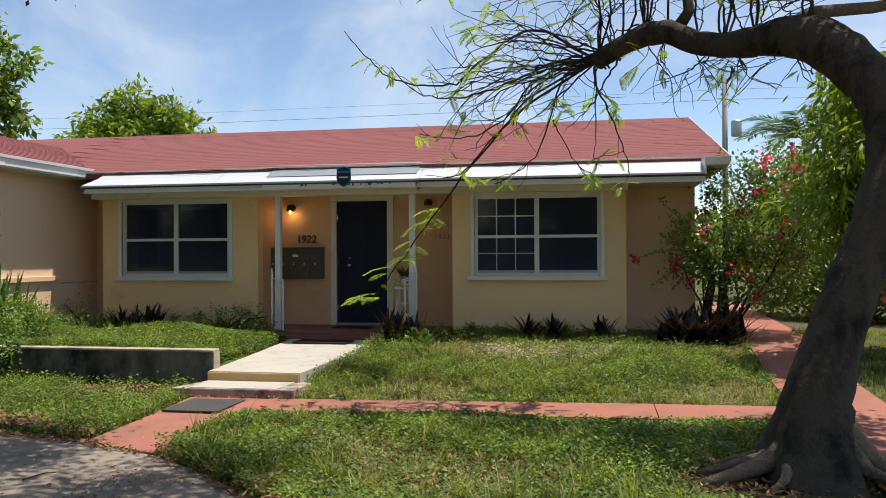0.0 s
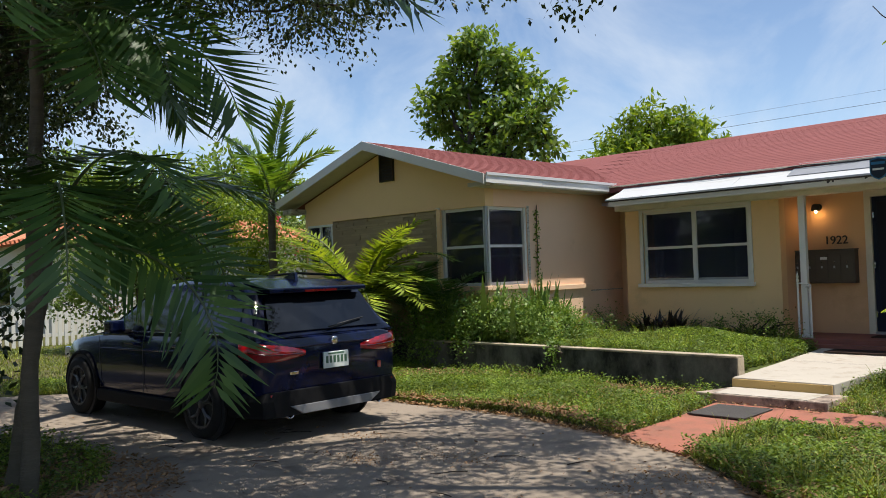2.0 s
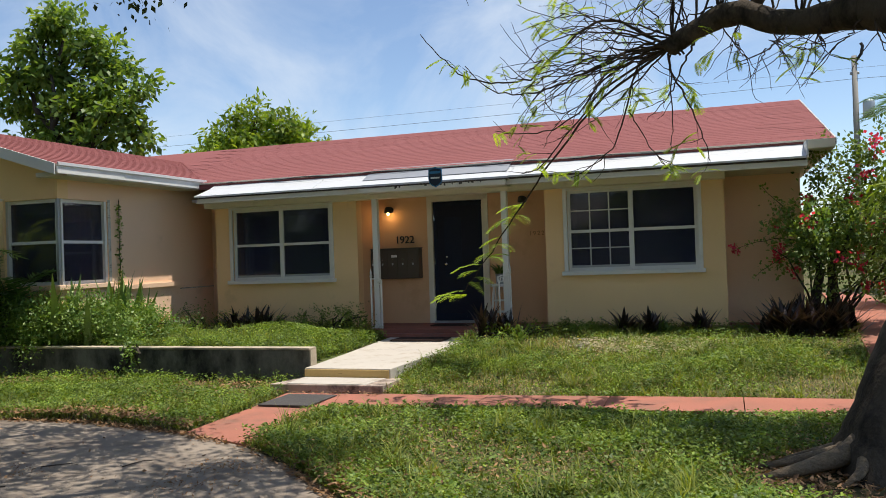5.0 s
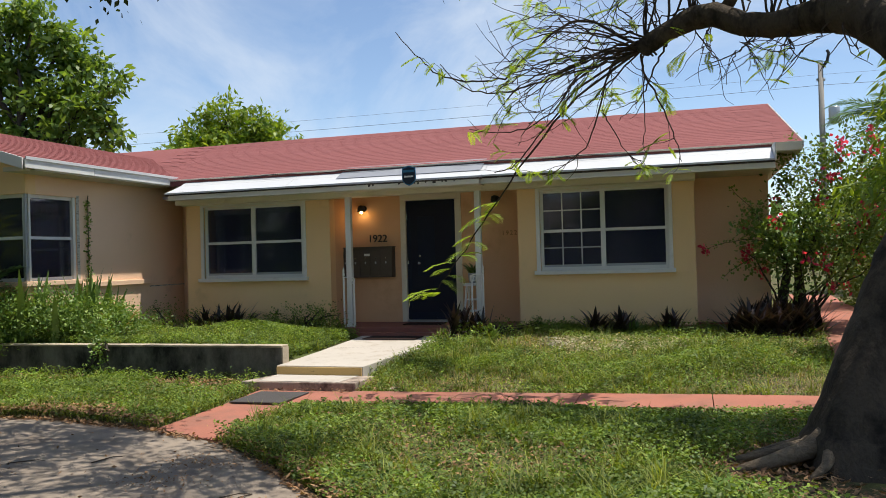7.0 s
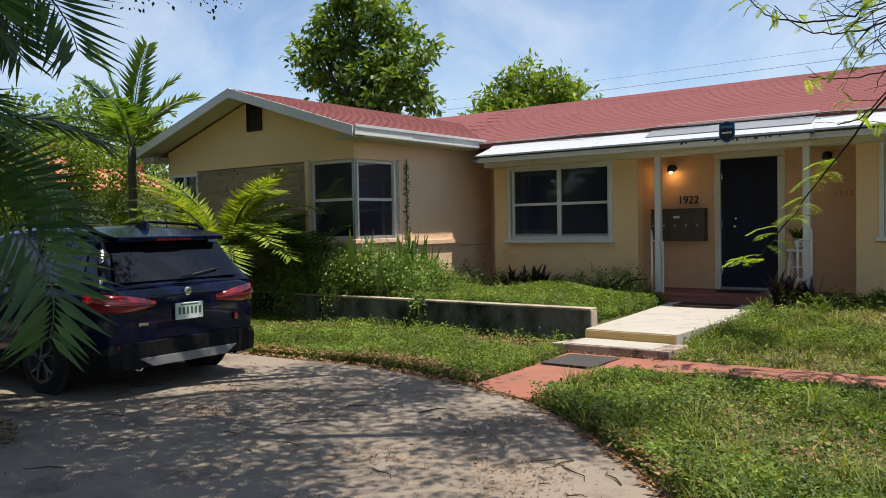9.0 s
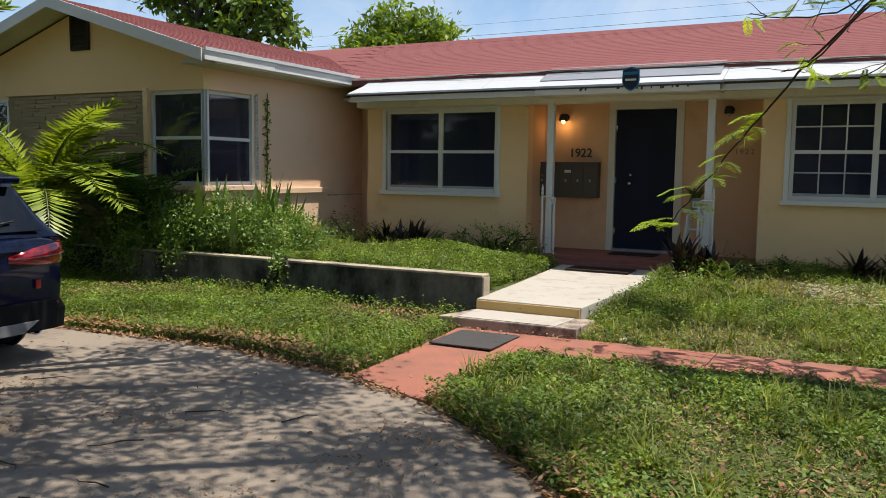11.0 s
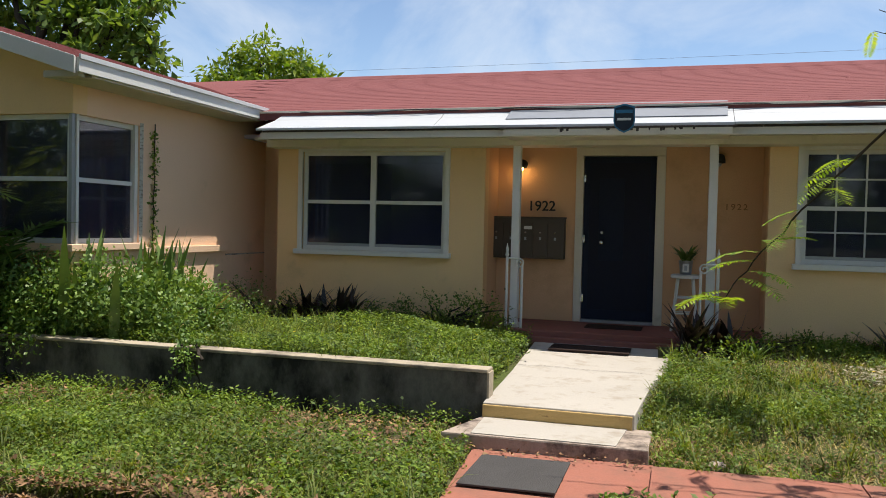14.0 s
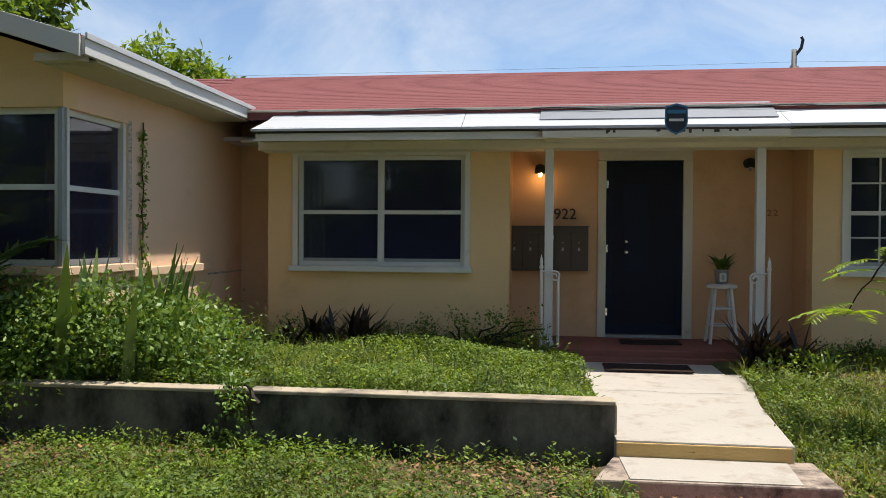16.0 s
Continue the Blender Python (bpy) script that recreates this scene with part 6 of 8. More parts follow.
# palms beside the driveway
palm("areca_palm", "slender ringed palm with long dark arching fronds", (-1.96, 3.44, 0.03), (-2.12, 3.62, 3.45), 0.05,
     [(50, 36, 1.45, 3.1, 0.60, 0.060, 0.35, 40), (60, 16, 1.75, 1.8, 0.58, 0.054, 0.2, 55), (20, 15, 1.7, 1.6, 0.56, 0.052, 0.3, 35), (-25, 30, 1.9, 1.9, 0.56, 0.052, 0.3), (75, 5, 1.3, 1.3, 0.56, 0.052, 0.2, 60), (40, -5, 1.2, 1.3, 0.56, 0.052, 0.2), (0, 0, 1.3, 1.5, 0.56, 0.052, 0.2), (95, 10, 1.5, 1.5, 0.56, 0.052, 0.2), (105, 50, 1.7, 2.0, 0.52, 0.048, 0.3), (150, 50, 1.6, 2.1, 0.52, 0.048, 0.3), (215, 55, 1.8, 2.0, 0.48, 0.048, 0.3), (300, 60, 1.9, 2.0, 0.48, 0.048, 0.3), (35, 70, 1.5, 2.0, 0.52, 0.048, 0.3)],
     L_palm, "palms by the driveway")
palm("areca_palm", "slender ringed palm with drooping dark fronds", (-2.42, 3.46, 0.03), (-2.36, 3.74, 1.80), 0.05,
     [(40, 8, 2.1, 2.05, 0.55, 0.058, 0.40, 55), (-15, 45, 2.4, 2.1, 0.56, 0.052, 0.30), (58, 32, 2.1, 1.7, 0.52, 0.052, 0.2, 50), (85, 40, 1.8, 1.6, 0.52, 0.052, 0.2, 50), (62, 48, 1.6, 1.9, 0.50, 0.048, 0.3), (10, 60, 2.2, 2.0, 0.52, 0.05, 0.3), (120, 45, 1.7, 1.8, 0.48, 0.048, 0.3), (180, 50, 1.7, 1.8, 0.48, 0.048, 0.3), (260, 50, 1.7, 1.8, 0.48, 0.048, 0.3), (-50, 55, 1.9, 1.9, 0.52, 0.05, 0.3)],
     L_palm, "palms by the driveway")
palm("young_palm", "young palm with upright bright green fronds beside the wing", (-9.55, 10.35, 0.05), (-9.5, 10.35, 3.05), 0.075,
     [(235, 82, 0.5, 2.0, 0.50, 0.09, 0.0), (40, 60, 1.0, 1.6, 0.48, 0.085, 0.1), (215, 45, 1.1, 1.7, 0.48, 0.085, 0.1), (30, 30, 0.9, 1.5, 0.46, 0.085, 0.1), (240, 25, 0.9, 1.5, 0.46, 0.085, 0.1), (20, 86, 0.35, 1.9, 0.50, 0.085, 0.0), (205, 72, 0.8, 1.7, 0.48, 0.085, 0.1), (130, 60, 1.0, 1.6, 0.46, 0.085, 0.1), (310, 55, 1.1, 1.5, 0.46, 0.085, 0.1), (60, 76, 0.8, 1.6, 0.48, 0.085, 0.1)],
     L_young)
fr = []
for k in range(22):
    fr.append((-95 + 205 * random.random() - 5, 32 + 50 * random.random(), 1.0 + 0.8 * random.random(), 1.6 + 0.6 * random.random(), 0.38, 0.045, 0.12))
palm("areca_clump", "bushy yellow-green areca palm in the planter", (-6.35, 10.0, 0.03), (-6.35, 9.98, 0.92), 0.05, [(a - 60, b, c, d, e, f, g) for a, b, c, d, e, f, g in fr], L_areca)
for px, py, pz, n_, ln_ in ((-5.72, 10.62, 0.38, 11, 1.35), (-5.05, 10.66, 0.38, 8, 1.0), (-6.9, 10.3, 0.03, 9, 1.4)):
    fr = [(360 * k / n_ + random.uniform(-15, 15), 52 + 32 * random.random(), 1.0 + 0.7 * random.random(), ln_ * random.uniform(0.75, 1.15), 0.34, 0.045, 0.15) for k in range(n_)]
    palm("young_areca", "dark green young palm before the wing's stone front", (px, py, pz), (px, py - 0.02, pz + 0.40), 0.045, fr, L_palm, "young palms in the planter")
# far palm behind the bougainvillea
fr = [(360 * k / 11 + random.uniform(-15, 15), 25 + 55 * random.random(), 1.1 + 0.6 * random.random(), 1.9, 0.5, 0.06, 0.2) for k in range(11)]
palm("distant_palm", "palm with blue-green fronds behind the garden", (9.6, 23.5, 0.1), (9.6, 23.5, 4.3), 0.11, fr, L_palm)

# trees behind the house
broad_tree("garden_tree", "tall airy tree with bright green leaves behind the wing", "tree", (-12.2, 19.3, 0.1), (-12.1, 19.3, 4.0), 0.22,
           [(-12.0, 19.3, 8.05, 0.62), (-12.7, 19.1, 7.5, 0.62), (-11.3, 19.5, 7.45, 0.66), (-13.3, 19.0, 6.7, 0.70), (-12.1, 18.8, 6.75, 0.60), (-10.75, 19.6, 6.65, 0.70), (-13.9, 19.3, 6.0, 0.5), (-12.7, 19.8, 5.75, 0.66),
            (-11.4, 19.2, 5.75, 0.66), (-10.2, 19.0, 5.6, 0.62), (-13.1, 19.6, 5.05, 0.55), (-12.0, 19.0, 4.8, 0.55), (-10.8, 19.0, 4.8, 0.5), (-9.6, 19.3, 4.95, 0.45), (-9.75, 19.4, 6.2, 0.36)],
           250, 40, 0.21, 0.5, 0.17, L_tree, M_bark2, -0.3, 0.25)
broad_tree("mango_tree", "dense rounded tree with yellow-green leaves behind the roof", "tree", (-15.2, 34.0, 0.1), (-15.2, 34.0, 4.2), 0.3,
           [(-15.2, 34.0, 7.7, 1.0), (-16.5, 33.8, 7.2, 1.0), (-13.9, 34.0, 7.3, 1.0), (-17.6, 33.6, 6.4, 0.9), (-13.0, 34.2, 6.4, 1.0), (-14.7, 33.2, 6.4, 1.1), (-16.1, 33.2, 6.1, 1.0), (-12.0, 34.0, 5.9, 0.8), (-16.8, 34.4, 5.5, 1.0), (-18.2, 34.0, 5.4, 0.8), (-14.0, 34.0, 5.4, 1.1)],
           330, 46, 0.30, 0.36, 0.26, L_mango, M_bark2, -0.5, 0.5)
broad_tree("leaning_tree", "leafy tree with long drooping bright leaves beside the path", "tree", (8.6, 12.4, 0.15), (8.3, 12.3, 1.7), 0.11,
           [(7.35, 11.9, 2.75, 0.60), (7.9, 12.2, 3.2, 0.8), (8.7, 12.4, 2.6, 0.9), (7.8, 12.6, 2.2, 0.65), (8.9, 12.0, 3.4, 0.8), (8.5, 12.0, 1.9, 0.6), (7.15, 12.0, 2.1, 0.5), (7.4, 12.3, 3.5, 0.5)],
           420, 34, 0.17, 0.24, 0.13, L_mango, M_bark2, -0.9, 0.3)
broad_tree("far_tree", "dark green tree in the distance", "tree", (14.5, 40.0, 0.1), (14.5, 40.0, 2.6), 0.25,
           [(13.2, 40.0, 4.2, 1.5), (15.2, 40.0, 4.8, 1.8), (17.4, 39.5, 4.2, 1.7), (11.8, 40.5, 3.4, 1.1)], 170, 50, 0.30, 0.45, 0.36, L_tree, M_bark2)
broad_tree("far_tree", "dark green tree in the distance", "tree", (-28.0, 20.0, 0.1), (-28.0, 20.0, 2.6), 0.3,
           [(-28.0, 20.0, 5.2, 2.0), (-30.0, 17.6, 4.8, 2.0), (-26.5, 22.0, 4.4, 1.7), (-31.0, 14.0, 5.0, 2.2)], 240, 50, 0.30, 0.45, 0.4, L_tree, M_bark2)

# bougainvillea and hedge at the house's right
boug = bush("bougainvillea", "sprawling bougainvillea bush with magenta flowers beside the wall", "bush", (5.95, 14.0, 0.32),
     [(5.95, 13.8, 1.75, 0.55), (6.5, 13.9, 2.0, 0.65), (5.6, 13.6, 1.55, 0.40), (6.9, 14.0, 2.5, 0.6), (6.2, 14.0, 2.55, 0.45), (6.6, 13.7, 1.35, 0.55), (7.3, 14.2, 1.9, 0.6), (6.05, 13.7, 1.2, 0.4)], 430, 24, 0.062, 0.6, 0.085, L_hedge, 12, 28, M_bark, 0.07)
for dx, dy, bend_ in ((-0.06, 0.0, 0.10), (0.14, 0.05, -0.08)):
    bt = part("trunk", Shape().tube([(5.95 + dx, 14.0 + dy, 0.25), (5.95 + dx * 1.3, 13.97 + dy, 0.7), (5.95 + dx * 1.6 + bend_, 13.95 + dy, 1.15), (5.95 + dx * 3, 13.9, 1.7)], [0.085, 0.07, 0.06, 0.03], 9), M_bark2, None, "", 0, True)
    bt.parent = boug
    bt.location = (-5.95, -14.0, -0.32)
bush("flowering_hedge", "tall tangled hedge with scattered magenta flowers", "hedge", (8.6, 17.2, 0.2),
     [(7.9, 17.4, 1.5, 0.9), (8.9, 16.6, 1.3, 1.0), (9.9, 16.2, 1.6, 1.1), (8.3, 17.6, 2.3, 0.7), (9.4, 17.2, 2.4, 0.9), (10.6, 15.2, 1.4, 1.1), (8.4, 16.6, 0.8, 0.7), (10.2, 15.6, 0.7, 0.9), (11.2, 14.2, 1.2, 1.1), (7.9, 18.2, 0.7, 0.7), (7.7, 18.4, 2.0, 0.7), (9.2, 16.4, 0.6, 0.7)], 1150, 30, 0.09, 0.55, 0.13, L_hedge, 18, 34, M_bark2, 0.09)
# trailing flowering shoots towards the wall
tr = thing("bougainvillea_shoot", "thin trailing bougainvillea shoots with flower tips", "plant", at=(5.85, 13.85, 1.5))
sh_ = Shape()
tips = [((-0.98, -0.25, -0.02), 0.10), ((-0.75, -0.2, -0.42), 0.05), ((-0.55, -0.1, 0.28), 0.05), ((-0.62, 0.05, 0.85), 0.03)]
LPs, LDs = [], []
for tip, sag in tips:
    pts = bend_path((0, 0, 0), tip, -sag, 8, 0.015)
    sh_.tube(pts, taper(0.009, 0.003, 9), 5, False)
    for p in pts[1:]:
        for _ in range(9):
            LPs.append(np.array(p) + np.random.randn(3) * 0.03)
            LDs.append(np.random.randn(3))
part("shoots", sh_, M_twig, tr)
k = len(LPs)
part("foliage", leaf_mesh("foliage", np.array(LPs), np.array(LDs), np.random.randn(k, 3), 0.03 + 0.03 * rnd(k), 0.022 + 0.015 * rnd(k)), L_shrub, tr)
for q, sz in (((-1.0, -0.26, -0.03), 0.06), ((-0.45, -0.15, 0.30), 0.045)):
    n = 26
    tagged(part("flower", leaf_mesh("flower", np.array(q)[None] + np.random.randn(n, 3) * sz * 0.6, dirs(n), np.random.randn(n, 3), sz * (0.6 + 0.6 * rnd(n)), sz * 0.8 * np.ones(n)), L_flower, tr), "magenta bracts", "", "", "stuff")

# tree-like shrubs at the far left
bush("garden_shrub", "tall loose shrub with small green leaves before the neighbour's house", "bush", (-12.6, 9.4, 0.1),
     [(-12.6, 9.4, 2.3, 1.1), (-13.7, 8.8, 2.0, 1.0), (-11.7, 10.0, 1.9, 0.9), (-12.9, 9.2, 3.0, 0.8), (-13.4, 9.0, 1.0, 0.9), (-11.9, 9.6, 1.0, 0.8), (-14.6, 8.3, 1.6, 0.8)], 560, 28, 0.095, 0.55, 0.15, L_hedge, 20, 5, M_bark2, 0.06)
bush("garden_shrub", "leafy green shrub beside the wing with pink blooms", "bush", (-10.3, 11.8, 0.1),
     [(-10.4, 11.8, 1.5, 0.8), (-10.0, 12.2, 2.4, 0.6), (-10.9, 11.6, 2.2, 0.7)], 170, 24, 0.08, 0.55, 0.13, L_hedge, 10, 8, M_bark2, 0.07)
bush("garden_shrub", "bushy yellow-green shrub with small leaves behind the parked car", "bush", (-11.2, 9.9, 0.1),
     [(-11.3, 9.2, 2.1, 0.6), (-11.2, 10.0, 2.7, 0.72), (-11.2, 10.8, 2.6, 0.66), (-11.2, 9.6, 1.4, 0.8), (-11.1, 10.6, 1.5, 0.8), (-11.3, 10.4, 3.1, 0.42), (-11.2, 11.2, 2.0, 0.5)], 480, 28, 0.075, 0.5, 0.11, L_mango, 16, 5, M_bark2, 0.06)
bush("low_shrub", "low green shrub against the planter wall behind the car", "bush", (-8.0, 10.3, 0.05),
     [(-8.0, 10.2, 0.6, 0.55), (-9.0, 10.2, 0.7, 0.6), (-7.3, 10.4, 0.9, 0.5)], 150, 22, 0.07, 0.55, 0.09, L_shrub, 9)
# weedy mass spilling over the planter
bush("planter_weeds", "rank green vines and weeds spilling over the planter wall", "weeds", (-4.8, 11.0, 0.37),
     [(-5.0, 10.72, 0.72, 0.34), (-4.5, 10.75, 0.80, 0.33), (-4.0, 10.95, 0.78, 0.34), (-3.75, 11.3, 0.72, 0.36), (-4.4, 10.65, 0.50, 0.28), (-5.6, 10.70, 0.75, 0.34), (-3.5, 11.7, 0.55, 0.30), (-5.2, 10.46, 0.36, 0.24), (-6.2, 10.5, 0.5, 0.3), (-4.5, 10.5, 0.42, 0.16), (-7.0, 10.6, 0.6, 0.35), (-3.9, 10.9, 0.70, 0.30), (-3.7, 11.9, 0.62, 0.28), (-4.5, 10.68, 0.80, 0.28), (-5.1, 10.65, 0.85, 0.30), (-3.2, 10.9, 0.52, 0.2), (-5.5, 10.42, 0.30, 0.22), (-6.4, 10.40, 0.25, 0.22), (-3.5, 11.0, 0.66, 0.30), (-3.15, 11.5, 0.5, 0.26)],
     820, 40, 0.046, 0.55, 0.080, L_shrub, 26)
bush("planter_weeds", "low bushy weeds in the planter's inner corner", "weeds", (-3.5, 12.9, 0.37),
     [(-3.9, 12.3, 0.55, 0.26), (-3.6, 12.9, 0.52, 0.24), (-3.2, 12.3, 0.47, 0.22), (-3.9, 13.4, 0.62, 0.28), (-3.3, 13.3, 0.5, 0.2)], 120, 20, 0.035, 0.5, 0.055, L_hedge, 16)
bush("planter_weeds", "tall soft weeds along the foot of the wall", "weeds", (-1.4, 13.45, 0.37),
     [(-1.9, 13.45, 0.52, 0.15), (-1.5, 13.4, 0.56, 0.17), (-1.1, 13.35, 0.55, 0.18), (-0.75, 13.2, 0.58, 0.2), (-2.3, 13.5, 0.48, 0.12)], 90, 20, 0.035, 0.55, 0.05, L_weed, 22)
bush("walk_weeds", "small-leaved weeds with white flowers beside the walk", "weeds", (1.6, 12.9, 0.30),
     [(1.55, 12.75, 0.36, 0.12), (1.8, 12.85, 0.38, 0.13), (2.1, 13.1, 0.38, 0.13), (2.5, 13.3, 0.40, 0.12), (1.35, 12.4, 0.33, 0.10)], 70, 20, 0.04, 0.5, 0.045, L_weed, 16)
# vine on the wing wall
vn = thing("wall_vine", "thin half-dried vine climbing the wing wall", "vine", at=(-4.31, 12.08, 1.2))
vs = Shape().tube(bend_path((0.012, 0, -0.5), (0.012, 0.03, 1.38), 0.0, 16, 0.006), 0.007, 5)
part("stem", vs, M_twig, vn)
k = 240
hz = rnd(k) ** 1.25 * 1.75 - 0.45
part("foliage", leaf_mesh("foliage", np.stack([0.015 + 0.03 * rnd(k), 0.03 * np.random.randn(k), hz], 1), dirs(k), np.random.randn(k, 3), 0.030 + 0.035 * rnd(k), 0.022 + 0.022 * rnd(k)), L_weed, vn)

# sword plants and purple strap-leaved plants
for x, y, n, h in ((-3.95, 11.15, 13, 0.98), (-3.85, 11.5, 13, 1.0), (-4.0, 11.85, 12, 0.95), (-4.05, 12.15, 10, 0.88), (-4.15, 10.8, 11, 0.98), (-4.6, 10.72, 9, 0.95), (-3.62, 11.35, 9, 0.9), (-5.2, 10.7, 8, 0.9), (-3.65, 10.85, 6, 0.85)):
    clump_plant("snake_plant", "upright green sword-leaved plant in the planter", "plant", (x, y, 0.38), n, h, 0.095, 0.16, L_snake, 0.25, "sword plants in the planter", (0.0, 0.35))
clump_plant("agave_leaf_plant", "plant with long pale arching leaves at the planter corner", "plant", (-3.4, 11.6, 0.40), 9, 0.75, 0.04, 0.06, L_straw, 1.2, "", (0.3, 0.9))
for x, y, z, n, h, s_ in ((-2.95, 13.35, 0.38, 34, 0.36, 0.16), (-2.5, 13.38, 0.38, 30, 0.40, 0.14), (-3.3, 13.3, 0.38, 12, 0.25, 0.10), (1.42, 12.98, 0.31, 40, 0.46, 0.12), (1.70, 13.05, 0.31, 26, 0.38, 0.12),
                          (3.35, 13.35, 0.33, 24, 0.36, 0.10), (3.7, 13.30, 0.33, 30, 0.34, 0.12), (4.35, 13.4, 0.33, 22, 0.32, 0.10)):
    clump_plant("oyster_plant", "clump of dark purple-green strap leaves by the wall", "plant", (x, y, z), int(n * 1.7), h * 1.15, 0.066, s_ * 1.2, L_oyster, 0.7, "purple strap plants along the house", (0.05, 0.85))
for x, y, n in ((5.35, 13.2, 46), (5.7, 13.05, 60), (6.05, 13.15, 54), (5.55, 13.5, 40), (5.95, 13.5, 46)):
    clump_plant("oyster_plant", "dense dark strap-leaved clump under the bougainvillea", "plant", (x, y, 0.30), int(n * 1.5), 0.54, 0.075, 0.24, L_oyster, 0.6, "purple strap plants along the house", (0.05, 0.8))
clump_plant("spider_lily", "green and pale strap-leaved plant by the walk", "plant", (1.95, 12.75, 0.28), 22, 0.36, 0.03, 0.1, L_snake, 0.9, "", (0.2, 0.9))
clump_plant("spider_lily", "green and pale strap-leaved plant before the window", "plant", (3.9, 13.2, 0.31), 24, 0.34, 0.03, 0.1, L_snake, 0.9, "", (0.2, 0.9))
# vine tuft on the planter wall
bush("wall_tuft", "tuft of green vine hanging over the planter wall", "vine", (-2.72, 10.42, 0.42),
     [(-2.72, 10.40, 0.44, 0.09), (-2.70, 10.40, 0.30, 0.07), (-2.85, 10.38, 0.12, 0.09), (-2.62, 10.38, 0.08, 0.07)], 46, 14, 0.04, 0.6, 0.03, L_shrub, 5)

# added out of view: a dark mass for the corner window to reflect
bush("unseen_hedge", "unseen dark hedge added beyond the driveway to darken the corner window's reflection", "hedge", (-16.0, -2.0, 0.1),
     [(-16.5, y_, z_, 1.35) for y_ in (-9, -7, -5, -3, -1, 1) for z_ in (0.9, 2.6)], 620, 30, 0.2, 0.55, 0.26, L_olive, 14)
# dark growth added on the driveway island, so the car's side reflects less light
bush("added_shrub", "dark dense shrubs added on the driveway island to darken the car's reflections", "bush", (-5.2, 2.9, 0.03),
     [(-3.6, 3.0, 0.9, 0.7), (-4.6, 3.2, 1.2, 0.8), (-5.6, 2.7, 1.3, 0.8), (-4.2, 2.6, 1.9, 0.7), (-5.3, 2.4, 2.1, 0.7), (-3.4, 2.4, 1.6, 0.6), (-6.2, 2.3, 0.9, 0.7)], 420, 26, 0.10, 0.5, 0.15, L_olive, 16)

# ---- neighbours, fence, poles ----
M_tile = surface("orange_roof_tile", (0.50, 0.20, 0.11), 0.85, 1.0, 40, 0.2, 0.4, 0.01, per_island=0.25, spec=0.2)
M_pale = surface("pale_stucco", (0.62, 0.58, 0.50), 0.9, 0.6, 50, 0.1, 0.3, 0.005, spec=0.2)
M_polewood = surface("grey_utility_pole", (0.27, 0.25, 0.22), 0.9, 1.0, 30, 0.2, 0.5, 0.01, stretch=(1, 1, 0.2))
M_steel = plain("galvanised_steel", (0.45, 0.46, 0.47), 0.45, 0.6)
M_wire = plain("grey_cable", (0.10, 0.11, 0.12), 0.6)


def neighbour(name, label, x0, x1, y0, y1, h, ridge, wallm, roofm):
    t = thing(name, label, "house", at=((x0 + x1) / 2, (y0 + y1) / 2, 0))
    a, b = (x1 - x0) / 2, (y1 - y0) / 2
    part("wall", Shape().box(-a, a, -b, b, -0.1, h), wallm, t)
    part("roof", Shape().add([(-a - .5, -b - .5, h), (a + .5, -b - .5, h), (a + .5, b + .5, h), (-a - .5, b + .5, h), (-a + b, 0, ridge), (a - b, 0, ridge)],
                             [(0, 1, 5, 4), (1, 2, 5), (2, 3, 4, 5), (3, 0, 4), (3, 2, 1, 0)]), roofm, t, "barrel tile roof")
    # tile rows on the two long slopes and the near hip
    rows = Shape()
    n = 26
    for i in range(n):
        x = -a - 0.4 + (2 * a + 0.8) * i / (n - 1)
        top = min(1.0, max(0.05, (a + 0.5 - abs(x)) / (b + 0.5)))
        rows.tube([(x, -b - 0.5, h + 0.03), (x, -b - 0.5 + (b + 0.5) * top, h + (ridge - h) * top + 0.03)], 0.09, 5, False)
    for i in range(18):
        y = -b - 0.4 + (2 * b + 0.8) * i / 17
        top = max(0.05, (b + 0.5 - abs(y)) / (b + 0.5))
        rows.tube([(a + 0.5, y, h + 0.03), (a + 0.5 - (b + 0.5) * top, y, h + (ridge - h) * top + 0.03)], 0.09, 5, False)
    tagged(part("tile_layer", rows, roofm, t), "rows of orange barrel tiles", "", "", "stuff")
    for k, x in enumerate((-a * 0.55, a * 0.1, a * 0.62)):
        w = part("window", Shape().box(x - 0.6, x + 0.6, -b - 0.03, -b + 0.02, 0.9, 2.1), M_tint, t, "dark window")
        part("frame", Shape().box(x - 0.68, x - 0.6, -b - 0.06, -b, 0.82, 2.18).box(x + 0.6, x + 0.68, -b - 0.06, -b, 0.82, 2.18).box(x - 0.6, x + 0.6, -b - 0.06, -b, 2.1, 2.18).box(x - 0.6, x + 0.6, -b - 0.06, -b, 0.82, 0.9), M_white, w)
    for y in (-b * 0.4, b * 0.4):
        w = part("window", Shape().box(a - 0.02, a + 0.03, y - 0.6, y + 0.6, 0.9, 2.1), M_tint, t, "dark window")
        part("frame", Shape().box(a, a + 0.06, y - 0.68, y - 0.6, 0.82, 2.18).box(a, a + 0.06, y + 0.6, y + 0.68, 0.82, 2.18).box(a, a + 0.06, y - 0.6, y + 0.6, 2.1, 2.18), M_white, w)
    return t


